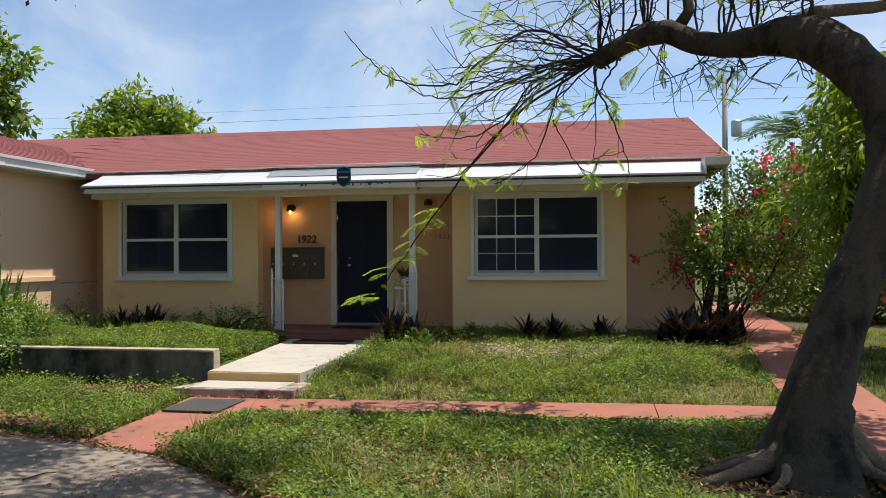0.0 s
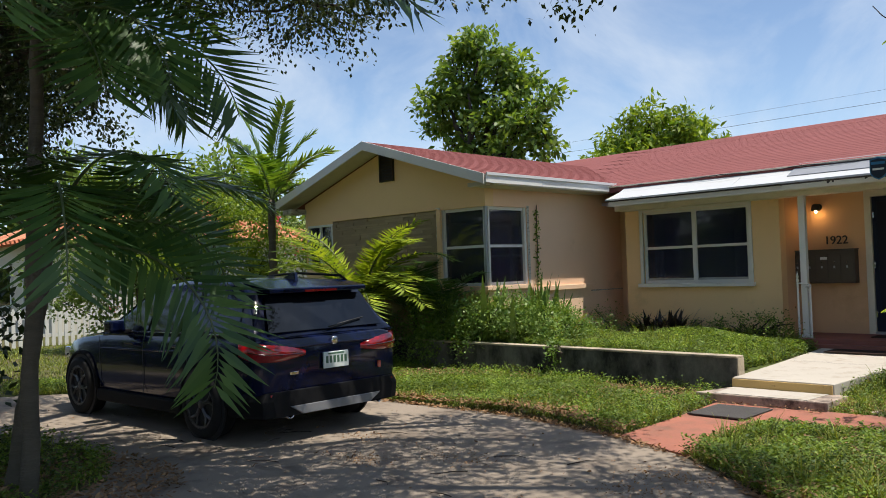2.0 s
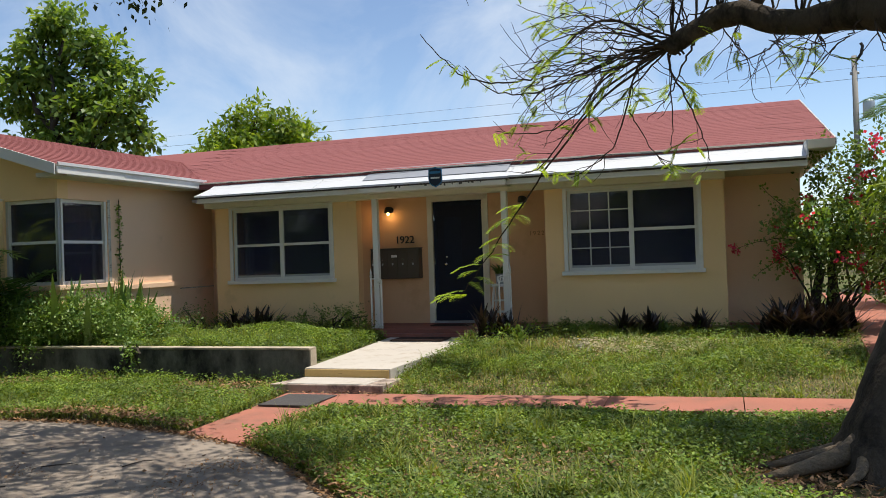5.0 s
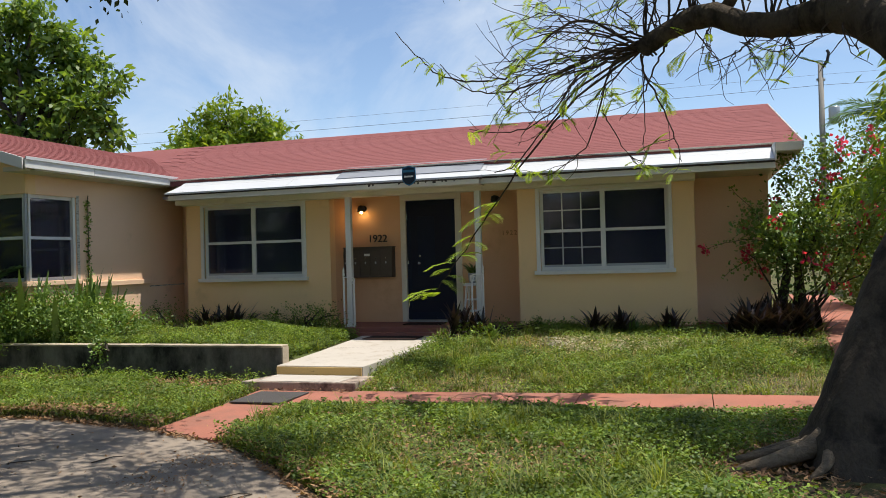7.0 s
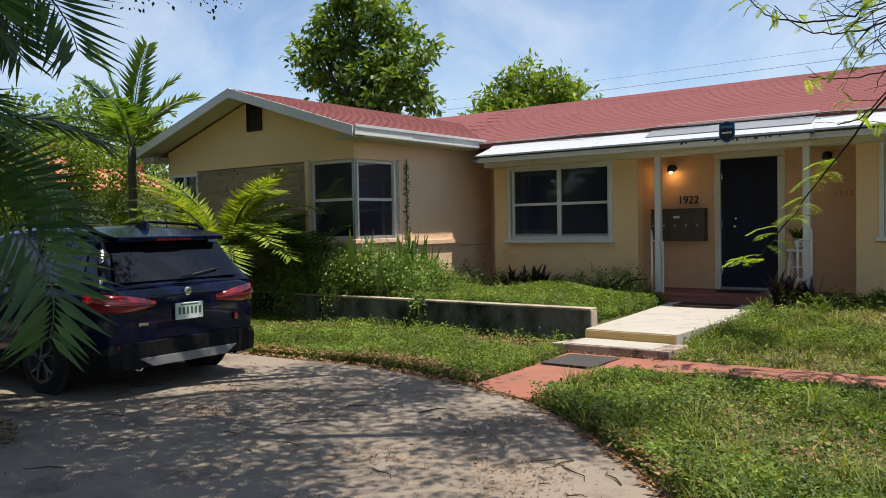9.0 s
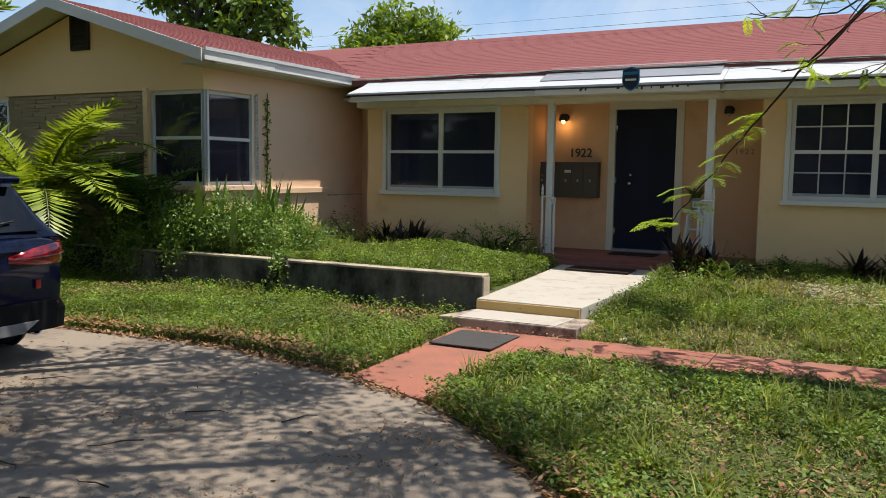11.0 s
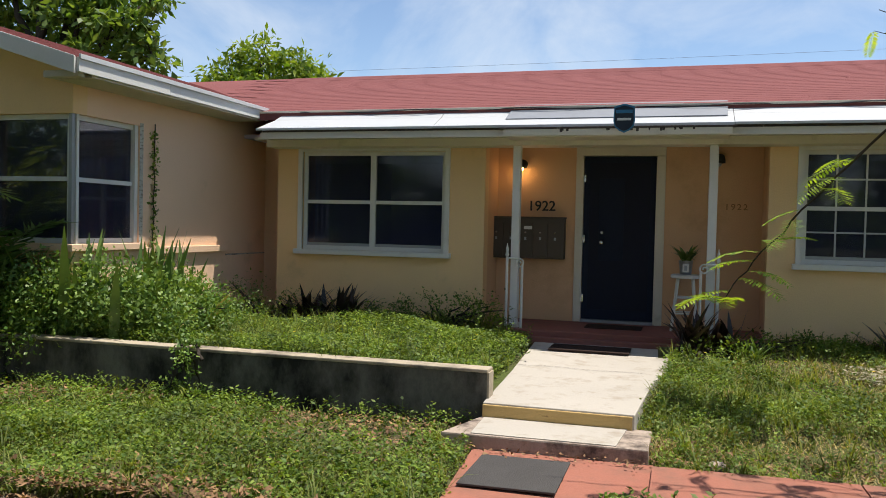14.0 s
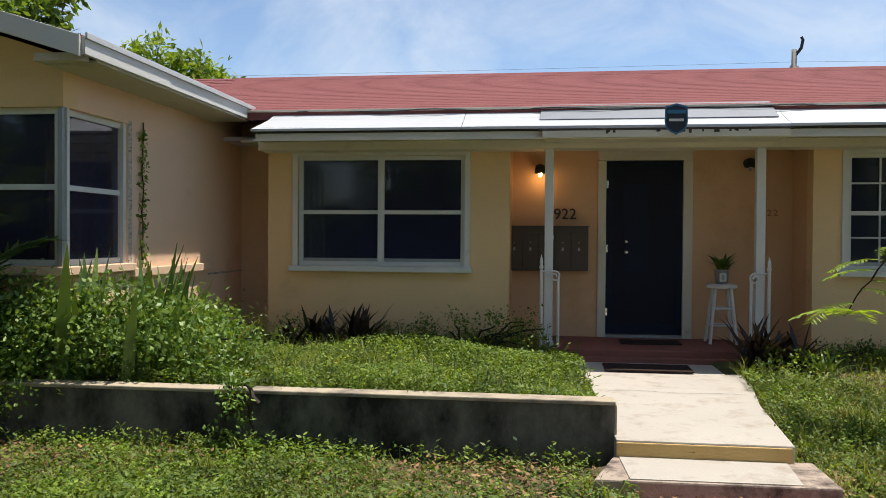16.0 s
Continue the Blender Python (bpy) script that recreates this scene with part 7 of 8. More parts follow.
neighbour("neighbour_house", "pale house with an orange barrel tile roof beyond the fence", -30.0, -20.5, 10.0, 20.0, 2.8, 4.6, M_pale, M_tile)
neighbour("street_house", "pale house with a grey roof across the street", -10.0, 6.0, -32.0, -22.0, 3.0, 5.0, M_pale, M_polewood)
# unseen trees, added to keep bright sky out of the windows' reflections
for x, y in ((-24, -6), (-22, -13), (-15, -15), (-6, -16), (3, -15.5), (12, -15)):
    broad_tree("street_tree", "unseen leafy green tree, added towards the street to darken window reflections", "tree", (x, y, 0.1), (x, y, 2.6), 0.2,
               [(x - 1.5, y, 4.2, 1.9), (x + 1.6, y, 4.6, 2.0), (x, y + 0.6, 6.4, 2.0), (x, y - 1, 3.4, 1.8), (x + 0.5, y, 2.0, 1.4)], 150, 40, 0.36, 0.5, 0.42, L_tree, M_bark2, group="trees across the street")

# white picket fence
fence = thing("picket_fence", "white painted picket fence at the far side of the garden", "fence", at=(-16.6, 8.6, 0.05))
pk = Shape().add([(-0.012, -0.042, 0), (-0.012, 0.042, 0), (-0.012, 0.042, 0.86), (-0.012, 0, 0.95), (-0.012, -0.042, 0.86), (0.012, -0.042, 0), (0.012, 0.042, 0), (0.012, 0.042, 0.86), (0.012, 0, 0.95), (0.012, -0.042, 0.86)],
                 [(4, 3, 2, 1, 0), (5, 6, 7, 8, 9), (0, 1, 6, 5), (1, 2, 7, 6), (2, 3, 8, 7), (3, 4, 9, 8), (4, 0, 5, 9)]).mesh("picket")
pk.materials.append(M_white)
for k in range(46):
    p_ = part("picket", pk, None, fence)
    p_.location = (0.0, -3.4 + 0.15 * k, 0)
part("rail", Shape().box(-0.045, -0.013, -3.5, 3.5, 0.22, 0.30), M_white, fence)
part("rail", Shape().box(-0.045, -0.013, -3.5, 3.5, 0.66, 0.74), M_white, fence)
for y in (-3.45, -1.15, 1.15, 3.45):
    part("post", Shape().box(-0.13, -0.046, y - 0.045, y + 0.045, -0.05, 0.98), M_white, fence)

# utility poles and wires
def utility_pole(base, h, label, transformer):
    t = thing("utility_pole", label, "utility pole", at=base)
    part("pole", Shape().tube([(0, 0, -0.2), (0, 0, h * 0.5), (0, 0, h)], [0.17, 0.15, 0.12], 12), M_polewood, t, "", 0, True)
    if transformer:
        part("transformer", Shape().lathe([(0.24, 0.0), (0.27, 0.04), (0.27, 0.75), (0.24, 0.82), (0.08, 0.85)], pose(0.55, -0.15, h - 3.1), 18), M_steel, t, "grey transformer drum", 0, True)
        part("bracket", Shape().tube([(0.05, 0, h - 0.3), (0.32, 0, h + 0.05), (0.40, 0, h + 0.45), (0.32, 0, h + 0.6)], 0.075, 8), M_black, t, "dark curved bracket")
        for x in (-0.16, 0.16):
            part("insulator", Shape().lathe([(0.03, 0), (0.06, 0.03), (0.04, 0.07), (0.06, 0.1), (0.02, 0.16)], pose(x, 0, h - 0.93), 10), M_steel, t)
    else:
        part("crossarm", Shape().box(-0.5, 0.5, -0.05, 0.05, h - 0.35, h - 0.25), M_polewood, t)
    return t


utility_pole((11.1, 46.3, 0.1), 10.6, "grey wooden utility pole with a transformer drum", True)
utility_pole((-31.5, 30.5, 0.1), 8.6, "grey wooden utility pole beyond the wing", False)
for z, sag, y, r in ((10.1, 0.25, 46.3, 0.006), (9.55, 0.35, 46.2, 0.010)):
    w = Shape().tube(bend_path((11.1, y, z), (-70, y, z + 0.2), sag, 24, 0), r, 5, False)
    tagged(part("power_line", w, M_wire), "thin grey overhead power line", "cable", "overhead wires")
    w = Shape().tube(bend_path((11.1, y, z), (80, y, z + 0.2), sag, 16, 0), r, 5, False)
    tagged(part("power_line", w, M_wire), "thin grey overhead power line", "cable", "overhead wires")

# far greenery that closes the horizon
far = np.random.RandomState(5)
P = []
for a in np.linspace(0, 2 * math.pi, 220, endpoint=False):
    d = 70 + 12 * far.rand()
    h = 3.0 + 2.5 * far.rand()
    k = 120
    P.append(np.stack([d * math.cos(a) + far.randn(k) * 1.6, 8 + d * math.sin(a) + far.randn(k) * 1.6, np.abs(far.rand(k)) * h], 1))
P = np.concatenate(P)
k = len(P)
tagged(part("far_trees", leaf_mesh("far_trees", P, dirs(k), np.random.randn(k, 3), 1.1 + 0.8 * rnd(k), 0.8 + 0.4 * rnd(k)), L_tree), "distant belt of green trees", "woods", "", "stuff")

# ---- grass, weeds, litter ----
def scatter(x0, x1, y0, y1, per, keepf=None, seed=1):
    rs = np.random.RandomState(seed)
    n = int((x1 - x0) * (y1 - y0) * per)
    x, y = x0 + (x1 - x0) * rs.rand(n), y0 + (y1 - y0) * rs.rand(n)
    ok = ~paved(x, y)
    ok &= ~((x > -0.29) & (x < 1.14) & (y > 9.75) & (y < 10.4)) & ~((x > -0.2 - 0.03 * (y - 10)) & (x < 1.0 + 0.09 * (y - 10.3)) & (y > 10.2)) & ~((y > 10.43) & (y < 10.62) & (x < -0.08) & (x > -9.2))
    ok &= ~((y > 13.3) & (x > -1.0) & (x < 2.15)) & ~((x < -4.3) & (x > -9.2) & (y > 10.8)) & (y < 14.5) & ~((y > 13.66) & (x > -3.7) & (x < 5.0))
    ok &= (np.hypot((x - 5.7) / 1.2, y - 6.95) > 0.68 + 0.3 * rs.rand(n))
    if keepf is not None:
        ok &= keepf(x, y, rs)
    return x[ok], y[ok]


def patch(x, y, s=0.9, seed=0.0):
    """Smooth blotches between 0 and 1."""
    return 0.5 + 0.25 * (np.sin(x * 2.1 * s + 1.3 * np.sin(y * 1.7 * s + seed)) + np.sin(y * 2.6 * s + 1.1 * np.sin(x * 1.9 * s + 2 + seed)))


def lush(lo):
    return lambda x, y, rs: rs.rand(len(x)) < lo + (1 - lo) * np.clip(1.6 * patch(x, y) - 0.25, 0, 1)


def trodden(x, y):
    """Growth is low beside the narrow path."""
    return 1 - 0.72 * ease((y - 8.35) / 0.5) * (y < 9.2) * (x > 0.8)


AREAS = {
    "front": (0.6, 6.3, 2.6, 9.4), "upper": (0.9, 6.4, 9.6, 13.7), "strip": (-9.0, 0.3, 5.2, 10.5), "planter": (-4.3, 0.0, 10.6, 13.6), "right": (6.9, 10.5, 6.5, 17.5), "island": (-7.0, -1.4, 0.0, 4.5), "left": (-17.0, -7.0, 3.5, 10.5),
}


def grass(area, per, height, width, mat_, name, label, seed, keepf=None, lean=(0.1, 0.8), straw=False):
    x, y = scatter(*AREAS[area], per, keepf, seed)
    k = len(x)
    z = lay(x, y) - 0.008
    rs = np.random.RandomState(seed + 50)
    v, q = strap_arrays(np.stack([x, y, z], 1), rs.rand(k) * 6.283, lean[0] + (lean[1] - lean[0]) * rs.rand(k), height * (0.4 + 0.9 * rs.rand(k)) * (0.6 + 0.6 * patch(x, y, 1.4, 2.0)) * trodden(x, y), width * (0.6 + 0.8 * rs.rand(k)), 2, 0.5 + 0.7 * rs.rand(k))
    tagged(part(name, np_mesh(name, v, q), mat_), label, "grass", "", "stuff")


def weeds(area, per, height, leaf, name, label, seed, keepf=None, mat_=None):
    """Small-leaved weeds: whorls of leaves at several heights."""
    x, y = scatter(*AREAS[area], per, keepf, seed)
    rs = np.random.RandomState(seed + 90)
    m_ = 7
    x, y = np.repeat(x, m_), np.repeat(y, m_)
    k = len(x)
    h = height * rs.rand(k) ** 1.2 * (0.4 + 0.9 * patch(x, y, 1.4, 2.0)) * trodden(x, y)
    p = np.stack([x + rs.randn(k) * 0.022, y + rs.randn(k) * 0.022, lay(x, y) + h], 1)
    a = rs.rand(k) * 6.283
    d = np.stack([np.cos(a), np.sin(a), 0.25 + 0.5 * rs.rand(k)], 1)
    L = leaf * (0.6 + 0.8 * rs.rand(k))
    up = np.array([0, 0, 1.0]) + 0.5 * rs.randn(k, 3)
    tagged(part(name, leaf_mesh(name, p, d, up, L, L * 0.55, 0.12, 0.15), mat_ or L_weed), label, "weeds", "", "stuff")


grass("front", 2100, 0.11, 0.010, L_grass, "grass", "thin green grass on the lawn by the driveway", 1, lush(0.10))
weeds("front", 1450, 0.17, 0.030, "lawn_weeds", "small-leaved green weeds in the lawn", 2, lush(0.12))
grass("front", 800, 0.08, 0.007, L_straw, "dry_grass", "dry straw-coloured grass blades", 3, None, (0.7, 1.4))
grass("upper", 1700, 0.10, 0.010, L_grass, "grass", "thin sunlit grass before the house", 4, lush(0.2))
weeds("upper", 850, 0.14, 0.028, "lawn_weeds", "small-leaved green weeds in the lawn", 5, lush(0.1))
grass("upper", 1700, 0.08, 0.007, L_straw, "dry_grass", "dry straw-coloured grass blades", 6, None, (0.6, 1.4))
grass("strip", 1400, 0.09, 0.010, L_grass, "grass", "green grass strip along the planter wall", 7, lush(0.25))
weeds("strip", 850, 0.14, 0.030, "lawn_weeds", "small-leaved green weeds in the lawn", 8, lush(0.2))
grass("strip", 380, 0.06, 0.007, L_straw, "dry_grass", "dry straw-coloured grass blades", 9, None, (0.7, 1.4))
grass("planter", 1500, 0.09, 0.009, L_grass, "grass", "tall green grass in the planter", 10)
weeds("planter", 1100, 0.19, 0.027, "planter_cover", "dense small-leaved weeds in the planter", 11)
grass("right", 900, 0.09, 0.010, L_grass, "grass", "sunlit grass beside the house", 12)
grass("island", 500, 0.10, 0.010, L_grass, "grass", "shaded thin grass under the palms", 13, lush(0.2))
weeds("island", 260, 0.12, 0.035, "lawn_weeds", "small-leaved green weeds under the palms", 14)
grass("left", 260, 0.10, 0.014, L_grass, "grass", "sunlit grass beyond the driveway", 15)


def tufts(area, count, blades, length, name, label, seed, mat_):
    """Clumps of long blades."""
    x0, x1, y0, y1 = AREAS[area]
    cx, cy = scatter(x0, x1, y0, y1, count, lush(0.1), seed)
    rs = np.random.RandomState(seed)
    x, y = np.repeat(cx, blades), np.repeat(cy, blades)
    k = len(x)
    x, y = x + rs.randn(k) * 0.03, y + rs.randn(k) * 0.03
    size = np.repeat(0.6 + 0.8 * rs.rand(len(cx)), blades)
    v, q = strap_arrays(np.stack([x, y, lay(x, y) - 0.01], 1), rs.rand(k) * 6.283, 0.15 + 0.75 * rs.rand(k), length * size * (0.5 + 0.7 * rs.rand(k)) * trodden(x, y), 0.006 + 0.004 * rs.rand(k), 3, 0.5 + 0.9 * rs.rand(k))
    tagged(part(name, np_mesh(name, v, q), mat_), label, "grass", "", "stuff")


tufts("front", 30, 26, 0.22, "grass_tufts", "long arching grass tufts in the lawn", 31, L_grass)
tufts("upper", 26, 20, 0.19, "grass_tufts", "grass tufts in the lawn before the house", 32, L_grass)
tufts("upper", 9, 18, 0.14, "straw_tufts", "dry straw tufts in the lawn", 33, L_straw)
tufts("strip", 22, 20, 0.17, "grass_tufts", "grass tufts along the planter", 34, L_grass)
tufts("planter", 24, 20, 0.25, "grass_tufts", "grass tufts in the planter", 35, L_grass)


def edge_weeds(name, label, xs, ys, height, seed, spread=0.05, mat_=None):
    rs = np.random.RandomState(seed)
    P, D = [], []
    stem = Shape()
    for x, y in zip(xs, ys):
        z = float(lay(x, y))
        h = height * (0.5 + 0.9 * rs.rand())
        lx, ly = rs.randn() * spread, rs.randn() * spread
        stem.tube([(x, y, z - 0.01), (x + lx * 0.5, y + ly * 0.5, z + h * 0.6), (x + lx, y + ly, z + h)], 0.0022, 3, False)
        for j in range(9):
            u = 0.15 + 0.85 * j / 8
            P.append((x + lx * u, y + ly * u, z + h * u))
            a = rs.rand() * 6.28
            D.append((math.cos(a), math.sin(a), 0.4))
    k = len(P)
    L = 0.030 + 0.03 * rs.rand(k)
    t = thing(name, label, "weeds", kind="stuff", at=(0, 0, 0))
    part("stalks", stem, M_frondstem, t)
    part("foliage", leaf_mesh(name, np.array(P), np.array(D), np.array([0, 0, 1.0]) + 0.3 * rs.randn(k, 3), L, L * 0.5), mat_ or L_weed, t)


rs_ = np.random.RandomState(3)
n = 110
edge_weeds("wall_foot_weeds", "straggly weeds along the foot of the planter wall", -7.5 + 7.2 * rs_.rand(n), 10.38 - 0.16 * rs_.rand(n), 0.13, 4)
n = 420
edge_weeds("planter_top_weeds", "flowering weeds behind the planter wall", -4.2 + 4.0 * rs_.rand(n), 10.66 + 2.6 * rs_.rand(n) ** 1.6, 0.20, 5)
n = 45
edge_weeds("path_edge_weeds", "weeds leaning over the red path", 0.95 + 3.5 * rs_.rand(n), 9.12 - 0.10 * rs_.rand(n), 0.07, 6)
n = 110
edge_weeds("upper_edge_weeds", "weeds along the top of the lawn", 1.5 + 3.4 * rs_.rand(n), 13.1 + 0.4 * rs_.rand(n), 0.14, 7)
n = 130
edge_weeds("facade_foot_weeds", "tall weeds along the foot of the house wall", -3.4 + 2.9 * rs_.rand(n), 13.1 + 0.45 * rs_.rand(n), 0.24, 17)
n = 40
edge_weeds("walk_edge_weeds", "weeds beside the concrete walk", -0.22 - 0.1 * rs_.rand(n), 10.7 + 2.2 * rs_.rand(n), 0.13, 8)
# yellow flowers
k = 26
fx, fy = np.concatenate([-4 + 3.8 * rs_.rand(k), 1.4 + 3 * rs_.rand(k // 2)]), np.concatenate([10.8 + 2 * rs_.rand(k), 12 + 1.2 * rs_.rand(k // 2)])
fp = np.repeat(np.stack([fx, fy, lay(fx, fy) + 0.13], 1), 6, 0)
an = np.tile(np.arange(6) * 1.047, len(fx))
tagged(part("yellow_flowers", leaf_mesh("yellow_flowers", fp, np.stack([np.cos(an), np.sin(an), 0.15 + 0 * an], 1), np.tile([0, 0, 1.0], (len(an), 1)), 0.018 + 0 * an, 0.012 + 0 * an), L_yellow), "tiny yellow wildflowers in the grass", "flowers", "", "stuff")


# fallen leaves along the driveway's edge, round the tree and on the paving
def litter(name, label, x, y, z, size, seed):
    rs = np.random.RandomState(seed)
    k = len(x)
    a = rs.rand(k) * 6.283
    d = np.stack([np.cos(a), np.sin(a), 0.3 * rs.randn(k)], 1)
    L = size * (0.5 + rs.rand(k))
    tagged(part(name, leaf_mesh(name, np.stack([x, y, z + 0.012 * rs.rand(k)], 1), d, np.array([0, 0, 1.0]) + 0.35 * rs.randn(k, 3), L, L * 0.45, 0.3, -0.1), L_dry), label, "leaf litter", "", "stuff")


rs_ = np.random.RandomState(8)
ex, ey = [], []
E_ = DRIVE[3:15]
for (xa, ya), (xb, yb) in zip(E_[:-1], E_[1:]):
    L = math.hypot(xb - xa, yb - ya)
    k = int(L * 720)
    u = rs_.rand(k)
    off = np.abs(rs_.randn(k)) * 0.20 - 0.08
    nxn, nyn = -(yb - ya) / L, (xb - xa) / L
    ex.append(xa + (xb - xa) * u + nxn * off)
    ey.append(ya + (yb - ya) * u + nyn * off)
ex, ey = np.concatenate(ex), np.concatenate(ey)
ok = (~inside(PATH_RED, ex, ey) | (rs_.rand(len(ex)) < 0.06)) & (rs_.rand(len(ex)) < np.clip(3.0 * patch(ex, ey, 1.6, 1.0) - 0.5, 0.25, 1))
ex, ey = ex[ok], ey[ok]
litter("fallen_leaves", "brown fallen leaves along the driveway edge", ex, ey, np.where(paved(ex, ey), 0.006, lay(ex, ey) + 0.055), 0.048, 9)
k = 6000
a, r_ = rs_.rand(k) * 6.283, 0.15 + 1.0 * np.sqrt(rs_.rand(k))
litter("fallen_leaves", "brown leaf litter round the tree's roots", 5.75 + r_ * np.cos(a) * 1.1, 6.95 + r_ * np.sin(a) * 0.8, lay(5.75 + r_ * np.cos(a) * 1.1, 6.95 + r_ * np.sin(a) * 0.8) + 0.03, 0.045, 10)
k = 1700
a, r_ = rs_.rand(k) * 6.283, 0.9 * np.sqrt(rs_.rand(k))
litter("fallen_leaves", "brown leaf litter at the island's edge", -2.3 + r_ * np.cos(a) * 1.2, 3.95 + r_ * np.sin(a) * 0.7, 0.03 + 0 * a, 0.05, 11)
k = 700
lx, ly = -7 + 10 * rs_.rand(k), 3 + 5 * rs_.rand(k)
ok = paved(lx, ly)
litter("scattered_leaves", "few dry leaves scattered on the driveway", lx[ok], ly[ok], 0.006 + 0 * lx[ok], 0.035, 12)
k = 160
lx, ly = -0.2 + 1.4 * rs_.rand(k), 9.0 + 1.6 * rs_.rand(k)
litter("scattered_leaves", "dry leaf bits on the path before the steps", lx, 9.72 + 0.06 * rs_.randn(k), 0.04 + 0 * lx, 0.03, 13)
k = 900
lx, ly = 0.9 + 1.6 * rs_.rand(k) ** 1.5, 0 * rs_.rand(k)
ly = 9.8 + rs_.rand(k) * 0.5
litter("fallen_leaves", "brown leaf bits beside the steps", lx + 0.1, ly, lay(lx + 0.1, ly) + 0.02, 0.03, 14)
k = 5200
lx, ly = 0.9 + 5.0 * rs_.rand(k), 4.5 + 4.5 * rs_.rand(k)
ok = ~paved(lx, ly) & (rs_.rand(k) < np.clip(1.5 - 2.2 * patch(lx, ly), 0.04, 1))
litter("lawn_leaves", "brown leaf bits lying in thin patches of the lawn", lx[ok], ly[ok], lay(lx[ok], ly[ok]) + 0.055, 0.042, 15)
k = 7500
lx, ly = -6.0 + 6.0 * rs_.rand(k), 7.9 + 2.4 * rs_.rand(k)
ok = ~paved(lx, ly) & (rs_.rand(k) < np.clip(1.3 - 2.2 * patch(lx, ly), 0.03, 1))
litter("lawn_leaves", "brown leaf bits in the grass strip", lx[ok], ly[ok], lay(lx[ok], ly[ok]) + 0.05, 0.04, 16)
# pale dried-out patch of the upper lawn
k = 3800
a, r_ = rs_.rand(k) * 6.283, np.sqrt(rs_.rand(k))
lx, ly = 3.75 + 0.95 * r_ * np.cos(a) + 0.1 * rs_.randn(k), 12.35 + 0.42 * r_ * np.sin(a) + 0.1 * rs_.randn(k)
d_ = np.stack([np.cos(a * 7), np.sin(a * 7), 0.2 * rs_.randn(k)], 1)
tagged(part("dead_grass", leaf_mesh("dead_grass", np.stack([lx, ly, lay(lx, ly) + 0.02 + 0.05 * rs_.rand(k)], 1), d_, np.array([0, 0, 1.0]) + 0.5 * rs_.randn(k, 3), 0.05 + 0.04 * rs_.rand(k), 0.010 + 0.006 * rs_.rand(k)), L_pale), "pale dead grass in a dry patch of the lawn", "grass", "", "stuff")
# crumbled leaf debris gathered on the driveway
cx_, cy_ = -2.6 + 4.6 * rs_.rand(9), 4.6 + 2.2 * rs_.rand(9)
k = 2200
i_ = rs_.randint(0, 9, k)
lx, ly = cx_[i_] + 0.22 * rs_.randn(k), cy_[i_] + 0.12 * rs_.randn(k)
ok = paved(lx, ly)
litter("leaf_debris", "dark crumbled leaf debris on the driveway", lx[ok], ly[ok], 0.004 + 0 * lx[ok], 0.022, 18)
# fallen twigs
for k in range(34):
    x, y = -3.5 + 6.2 * random.random(), 3.6 + 3.2 * random.random()
    if not paved(x, y):
        continue
    a, L = random.uniform(0, 6.28), random.uniform(0.07, 0.34)
    d = Vector((math.cos(a), math.sin(a), 0))
    pts = [Vector((0, 0, 0.006)), d * L * 0.4 + Vector((0, 0, 0.012)), d * L * 0.75 + Vector((-d.y, d.x, 0)) * L * 0.12 + Vector((0, 0, 0.010)), d * L + Vector((0, 0, 0.004))]
    tw = part("fallen_twig", Shape().tube(pts, [0.004, 0.0045, 0.003, 0.0015], 6), M_twig)
    tw.location = (x, y, 0.0)
    tagged(tw, "dark dry twig lying on the driveway", "twig", "twigs on the driveway")
# stray pale stone by the lower step
stn = Shape().lathe([(0.02, 0.0), (0.06, 0.01), (0.075, 0.02), (0.05, 0.04), (0.01, 0.046)], pose(0, 0, 0, 8, 0, 20), 9)
st_ = part("pale_stone", stn, M_oldconc)
st_.location = (1.55, 9.86, float(lay(1.55, 9.86)))
tagged(st_, "pale stone lying in the grass by the step", "stone")

# ---- pieces of the setting: shingle courses and veneer stones ----
def course_mesh(a, b, depth, lift):
    """One strip of shingles of a course: the lower edge proud."""
    s = Shape()
    s.add([(a, 0, lift), (b, 0, lift), (b, depth, lift * 0.25 + SL * depth), (a, depth, lift * 0.25 + SL * depth), (a, 0, 0), (b, 0, 0)],
          [(0, 1, 2, 3), (4, 5, 1, 0), (5, 2, 1), (4, 0, 3)])
    me = s.mesh("shingle")
    me.materials.append(M_shingle)
    return me


roof = [o_ for o_ in scene.objects if o_.name == "roof_main"][0]
NC = 28
dep = (RY - EY) / NC
strips = [course_mesh(0, w_ - 0.006, dep * 1.04, 0.003) for w_ in (0.95, 0.90, 0.82)]
joined = Shape()
made = 0
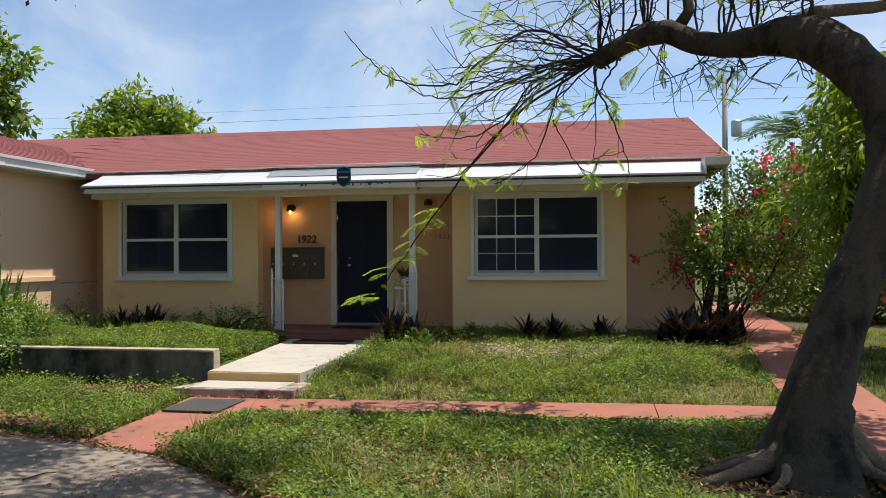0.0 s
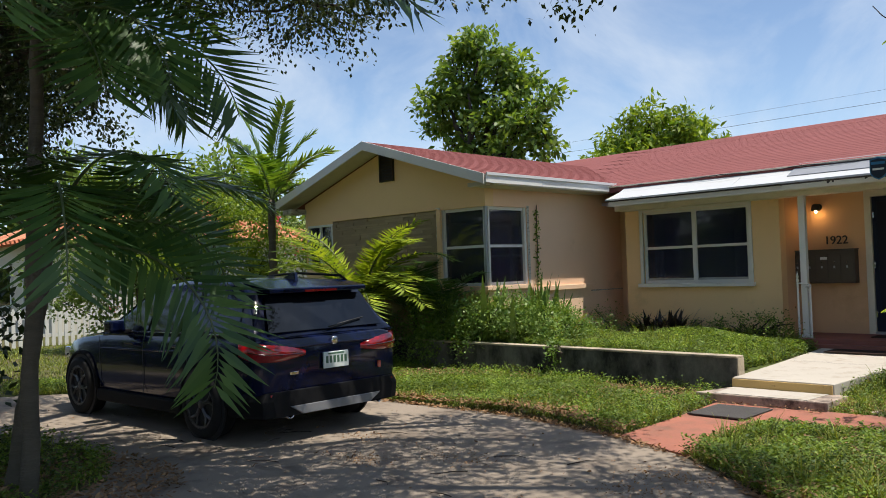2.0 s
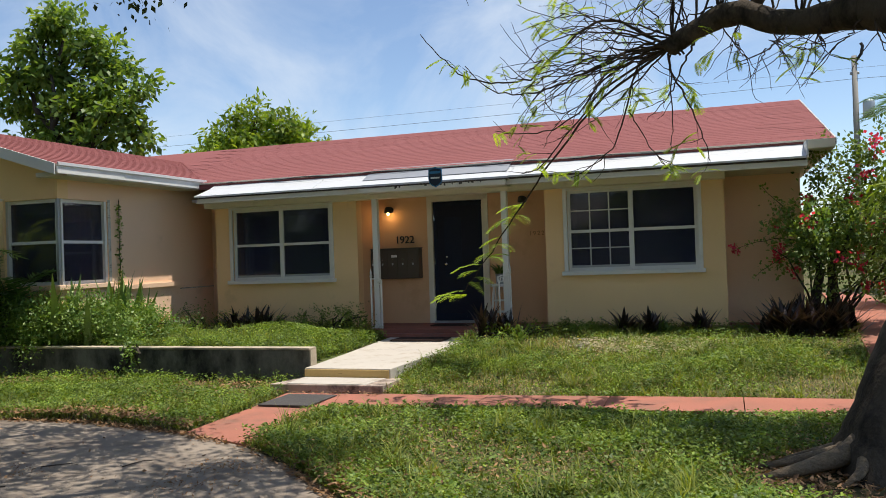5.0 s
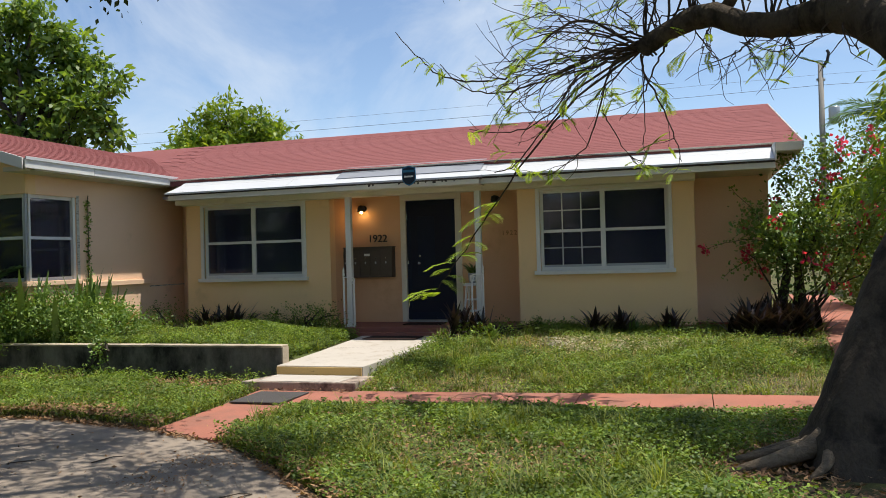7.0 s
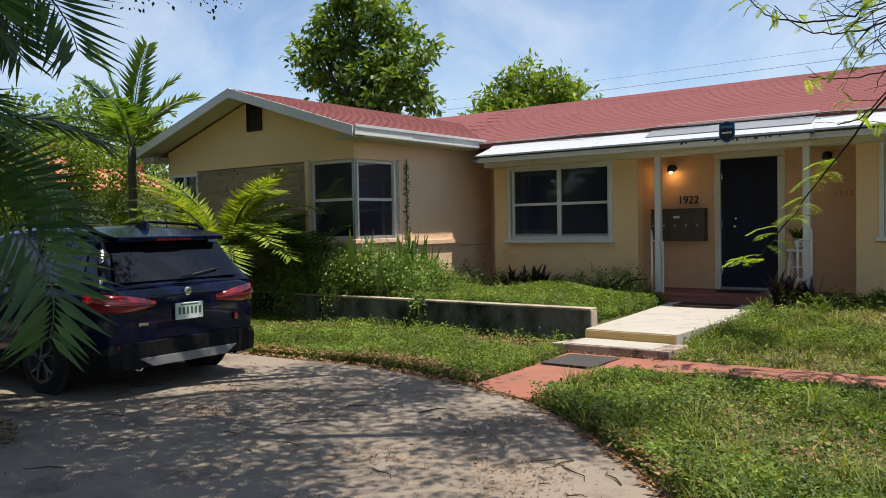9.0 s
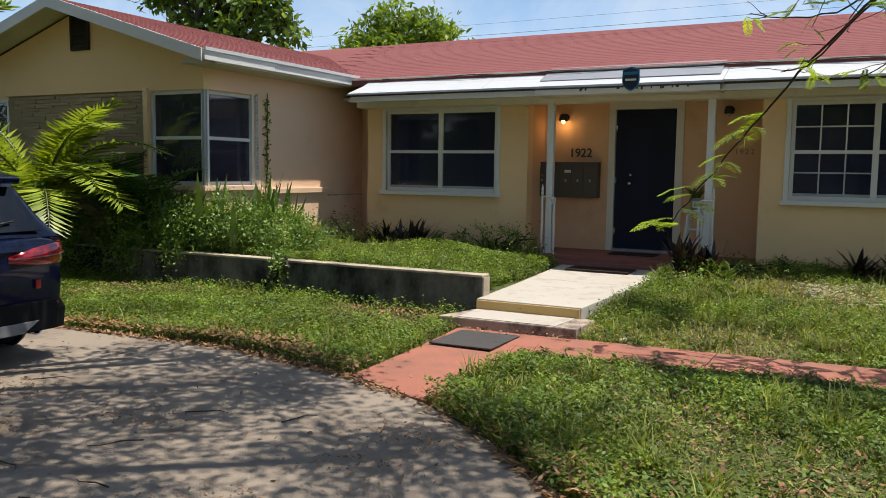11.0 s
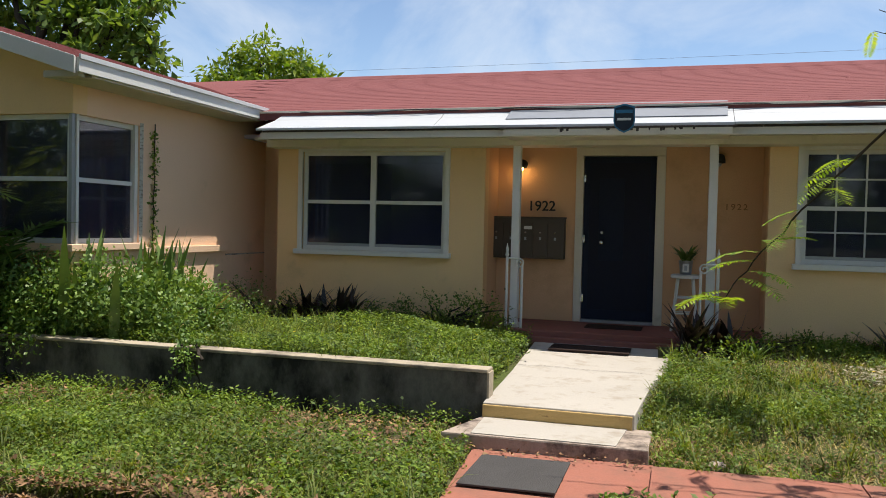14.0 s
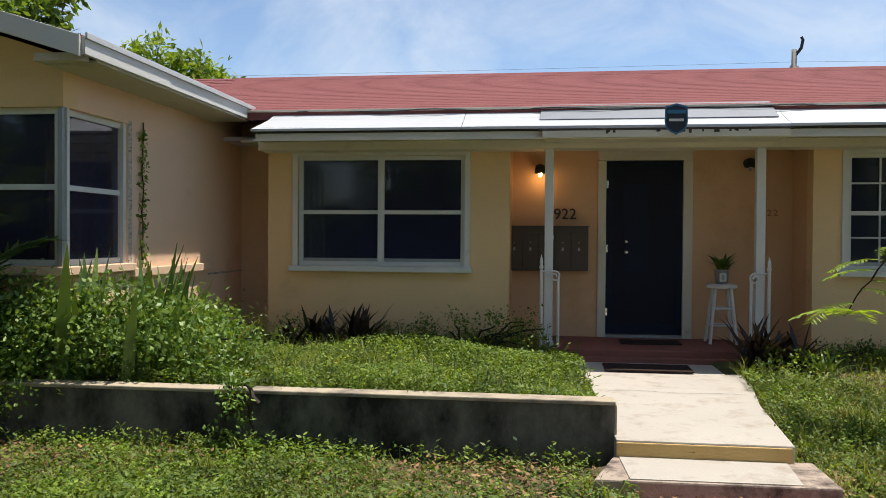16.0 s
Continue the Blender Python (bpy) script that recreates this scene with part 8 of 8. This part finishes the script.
for r_i in range(NC):
    y = EY + r_i * dep
    z = EZ + SL * (y - EY) + 0.004
    x = -4.4 - 0.33 * (r_i % 3) - (0.0 if r_i < 2 else (wingY - EY) * 0 + 1.6 * r_i / NC)
    while x < 6.1:
        k = random.randrange(3)
        w_ = (0.95, 0.90, 0.82)[k]
        if x + w_ > 6.16:
            w_ = 6.16 - x
            if w_ < 0.05:
                break
            joined.add([(x, y, z + 0.005), (x + w_, y, z + 0.005), (x + w_, y + dep, z + 0.003 + SL * dep), (x, y + dep, z + 0.003 + SL * dep)], [(0, 1, 2, 3)])
        elif made < 300:
            ob = part("shingle", strips[k], None, roof)
            ob.location = (x, y, z)
            made += 1
        else:
            joined.add([(x, y, z + 0.005), (x + w_ - 0.006, y, z + 0.005), (x + w_ - 0.006, y + dep, z + 0.003 + SL * dep), (x, y + dep, z + 0.003 + SL * dep), (x, y, z), (x + w_ - 0.006, y, z)], [(0, 1, 2, 3), (4, 5, 1, 0)])
        x += w_
tagged(part("shingle_courses", joined, M_shingle, roof), "upper courses of red shingles", "", "", "stuff")
# wing slopes
wroof = [o_ for o_ in scene.objects if o_.name == "roof_wing"][0]
jw = Shape()
NW = 18
for side in (1, -1):
    for r_i in range(NW):
        u0, u1 = r_i / NW, (r_i + 1) / NW
        xa = (WX1 if side > 0 else WX0) + ((WXR - WX1) if side > 0 else (WXR - WX0)) * u0
        xb = (WX1 if side > 0 else WX0) + ((WXR - WX1) if side > 0 else (WXR - WX0)) * u1
        za, zb = WZ + (WRZ - WZ) * u0 + 0.016, WZ + (WRZ - WZ) * u1 + 0.006
        yend = EY + (za - EZ) / SL + 0.05
        y = WY0 - 0.01
        while y < yend:
            ln = min(random.choice((0.95, 0.9, 0.82)), yend - y)
            q = [(xa, y, za), (xa, y + ln - 0.006, za), (xb, y + ln - 0.006, zb), (xb, y, zb), (xa, y, za - 0.014), (xa, y + ln - 0.006, za - 0.014)]
            jw.add(q, [(0, 1, 2, 3) if side > 0 else (3, 2, 1, 0), (4, 5, 1, 0), (4, 0, 3)])
            y += ln
tagged(part("shingle_courses", jw, M_shingle, wroof), "courses of red shingles on the wing", "", "", "stuff")
# strip stones
sizes = {}
z = 0.01
n_st = 0
while z < 2.12:
    h = random.choice((0.035, 0.045, 0.055))
    if z + h > 2.135:
        break
    x = -1.43 - random.random() * 0.2
    while x < 1.40:
        w_ = random.choice((0.26, 0.38, 0.5))
        a = max(x, -1.43)
        b = min(x + w_ - 0.008, 1.41)
        if b - a > 0.05:
            full = abs((b - a) - (w_ - 0.008)) < 1e-6
            key = (w_, h) if full and n_st < 300 and z > 0.7 else None
            dpt = random.choice((0.022, 0.030, 0.038))
            if key:
                kk = (w_, h, dpt)
                if kk not in sizes:
                    me = Shape().box(0, w_ - 0.008, -dpt, -0.012, 0, h - 0.006).mesh("stone")
                    me.materials.append(M_stone)
                    sizes[kk] = me
                ob = part("stone", sizes[kk], None, sv)
                ob.location = (a, 0, z)
                n_st += 1
            else:
                sizes.setdefault("rest", Shape()).box(a, b, -dpt, -0.012, z, z + h - 0.006)
        x += w_
    z += h
tagged(part("stone_courses", sizes["rest"], M_stone, sv), "buff strip stones", "", "", "stuff")
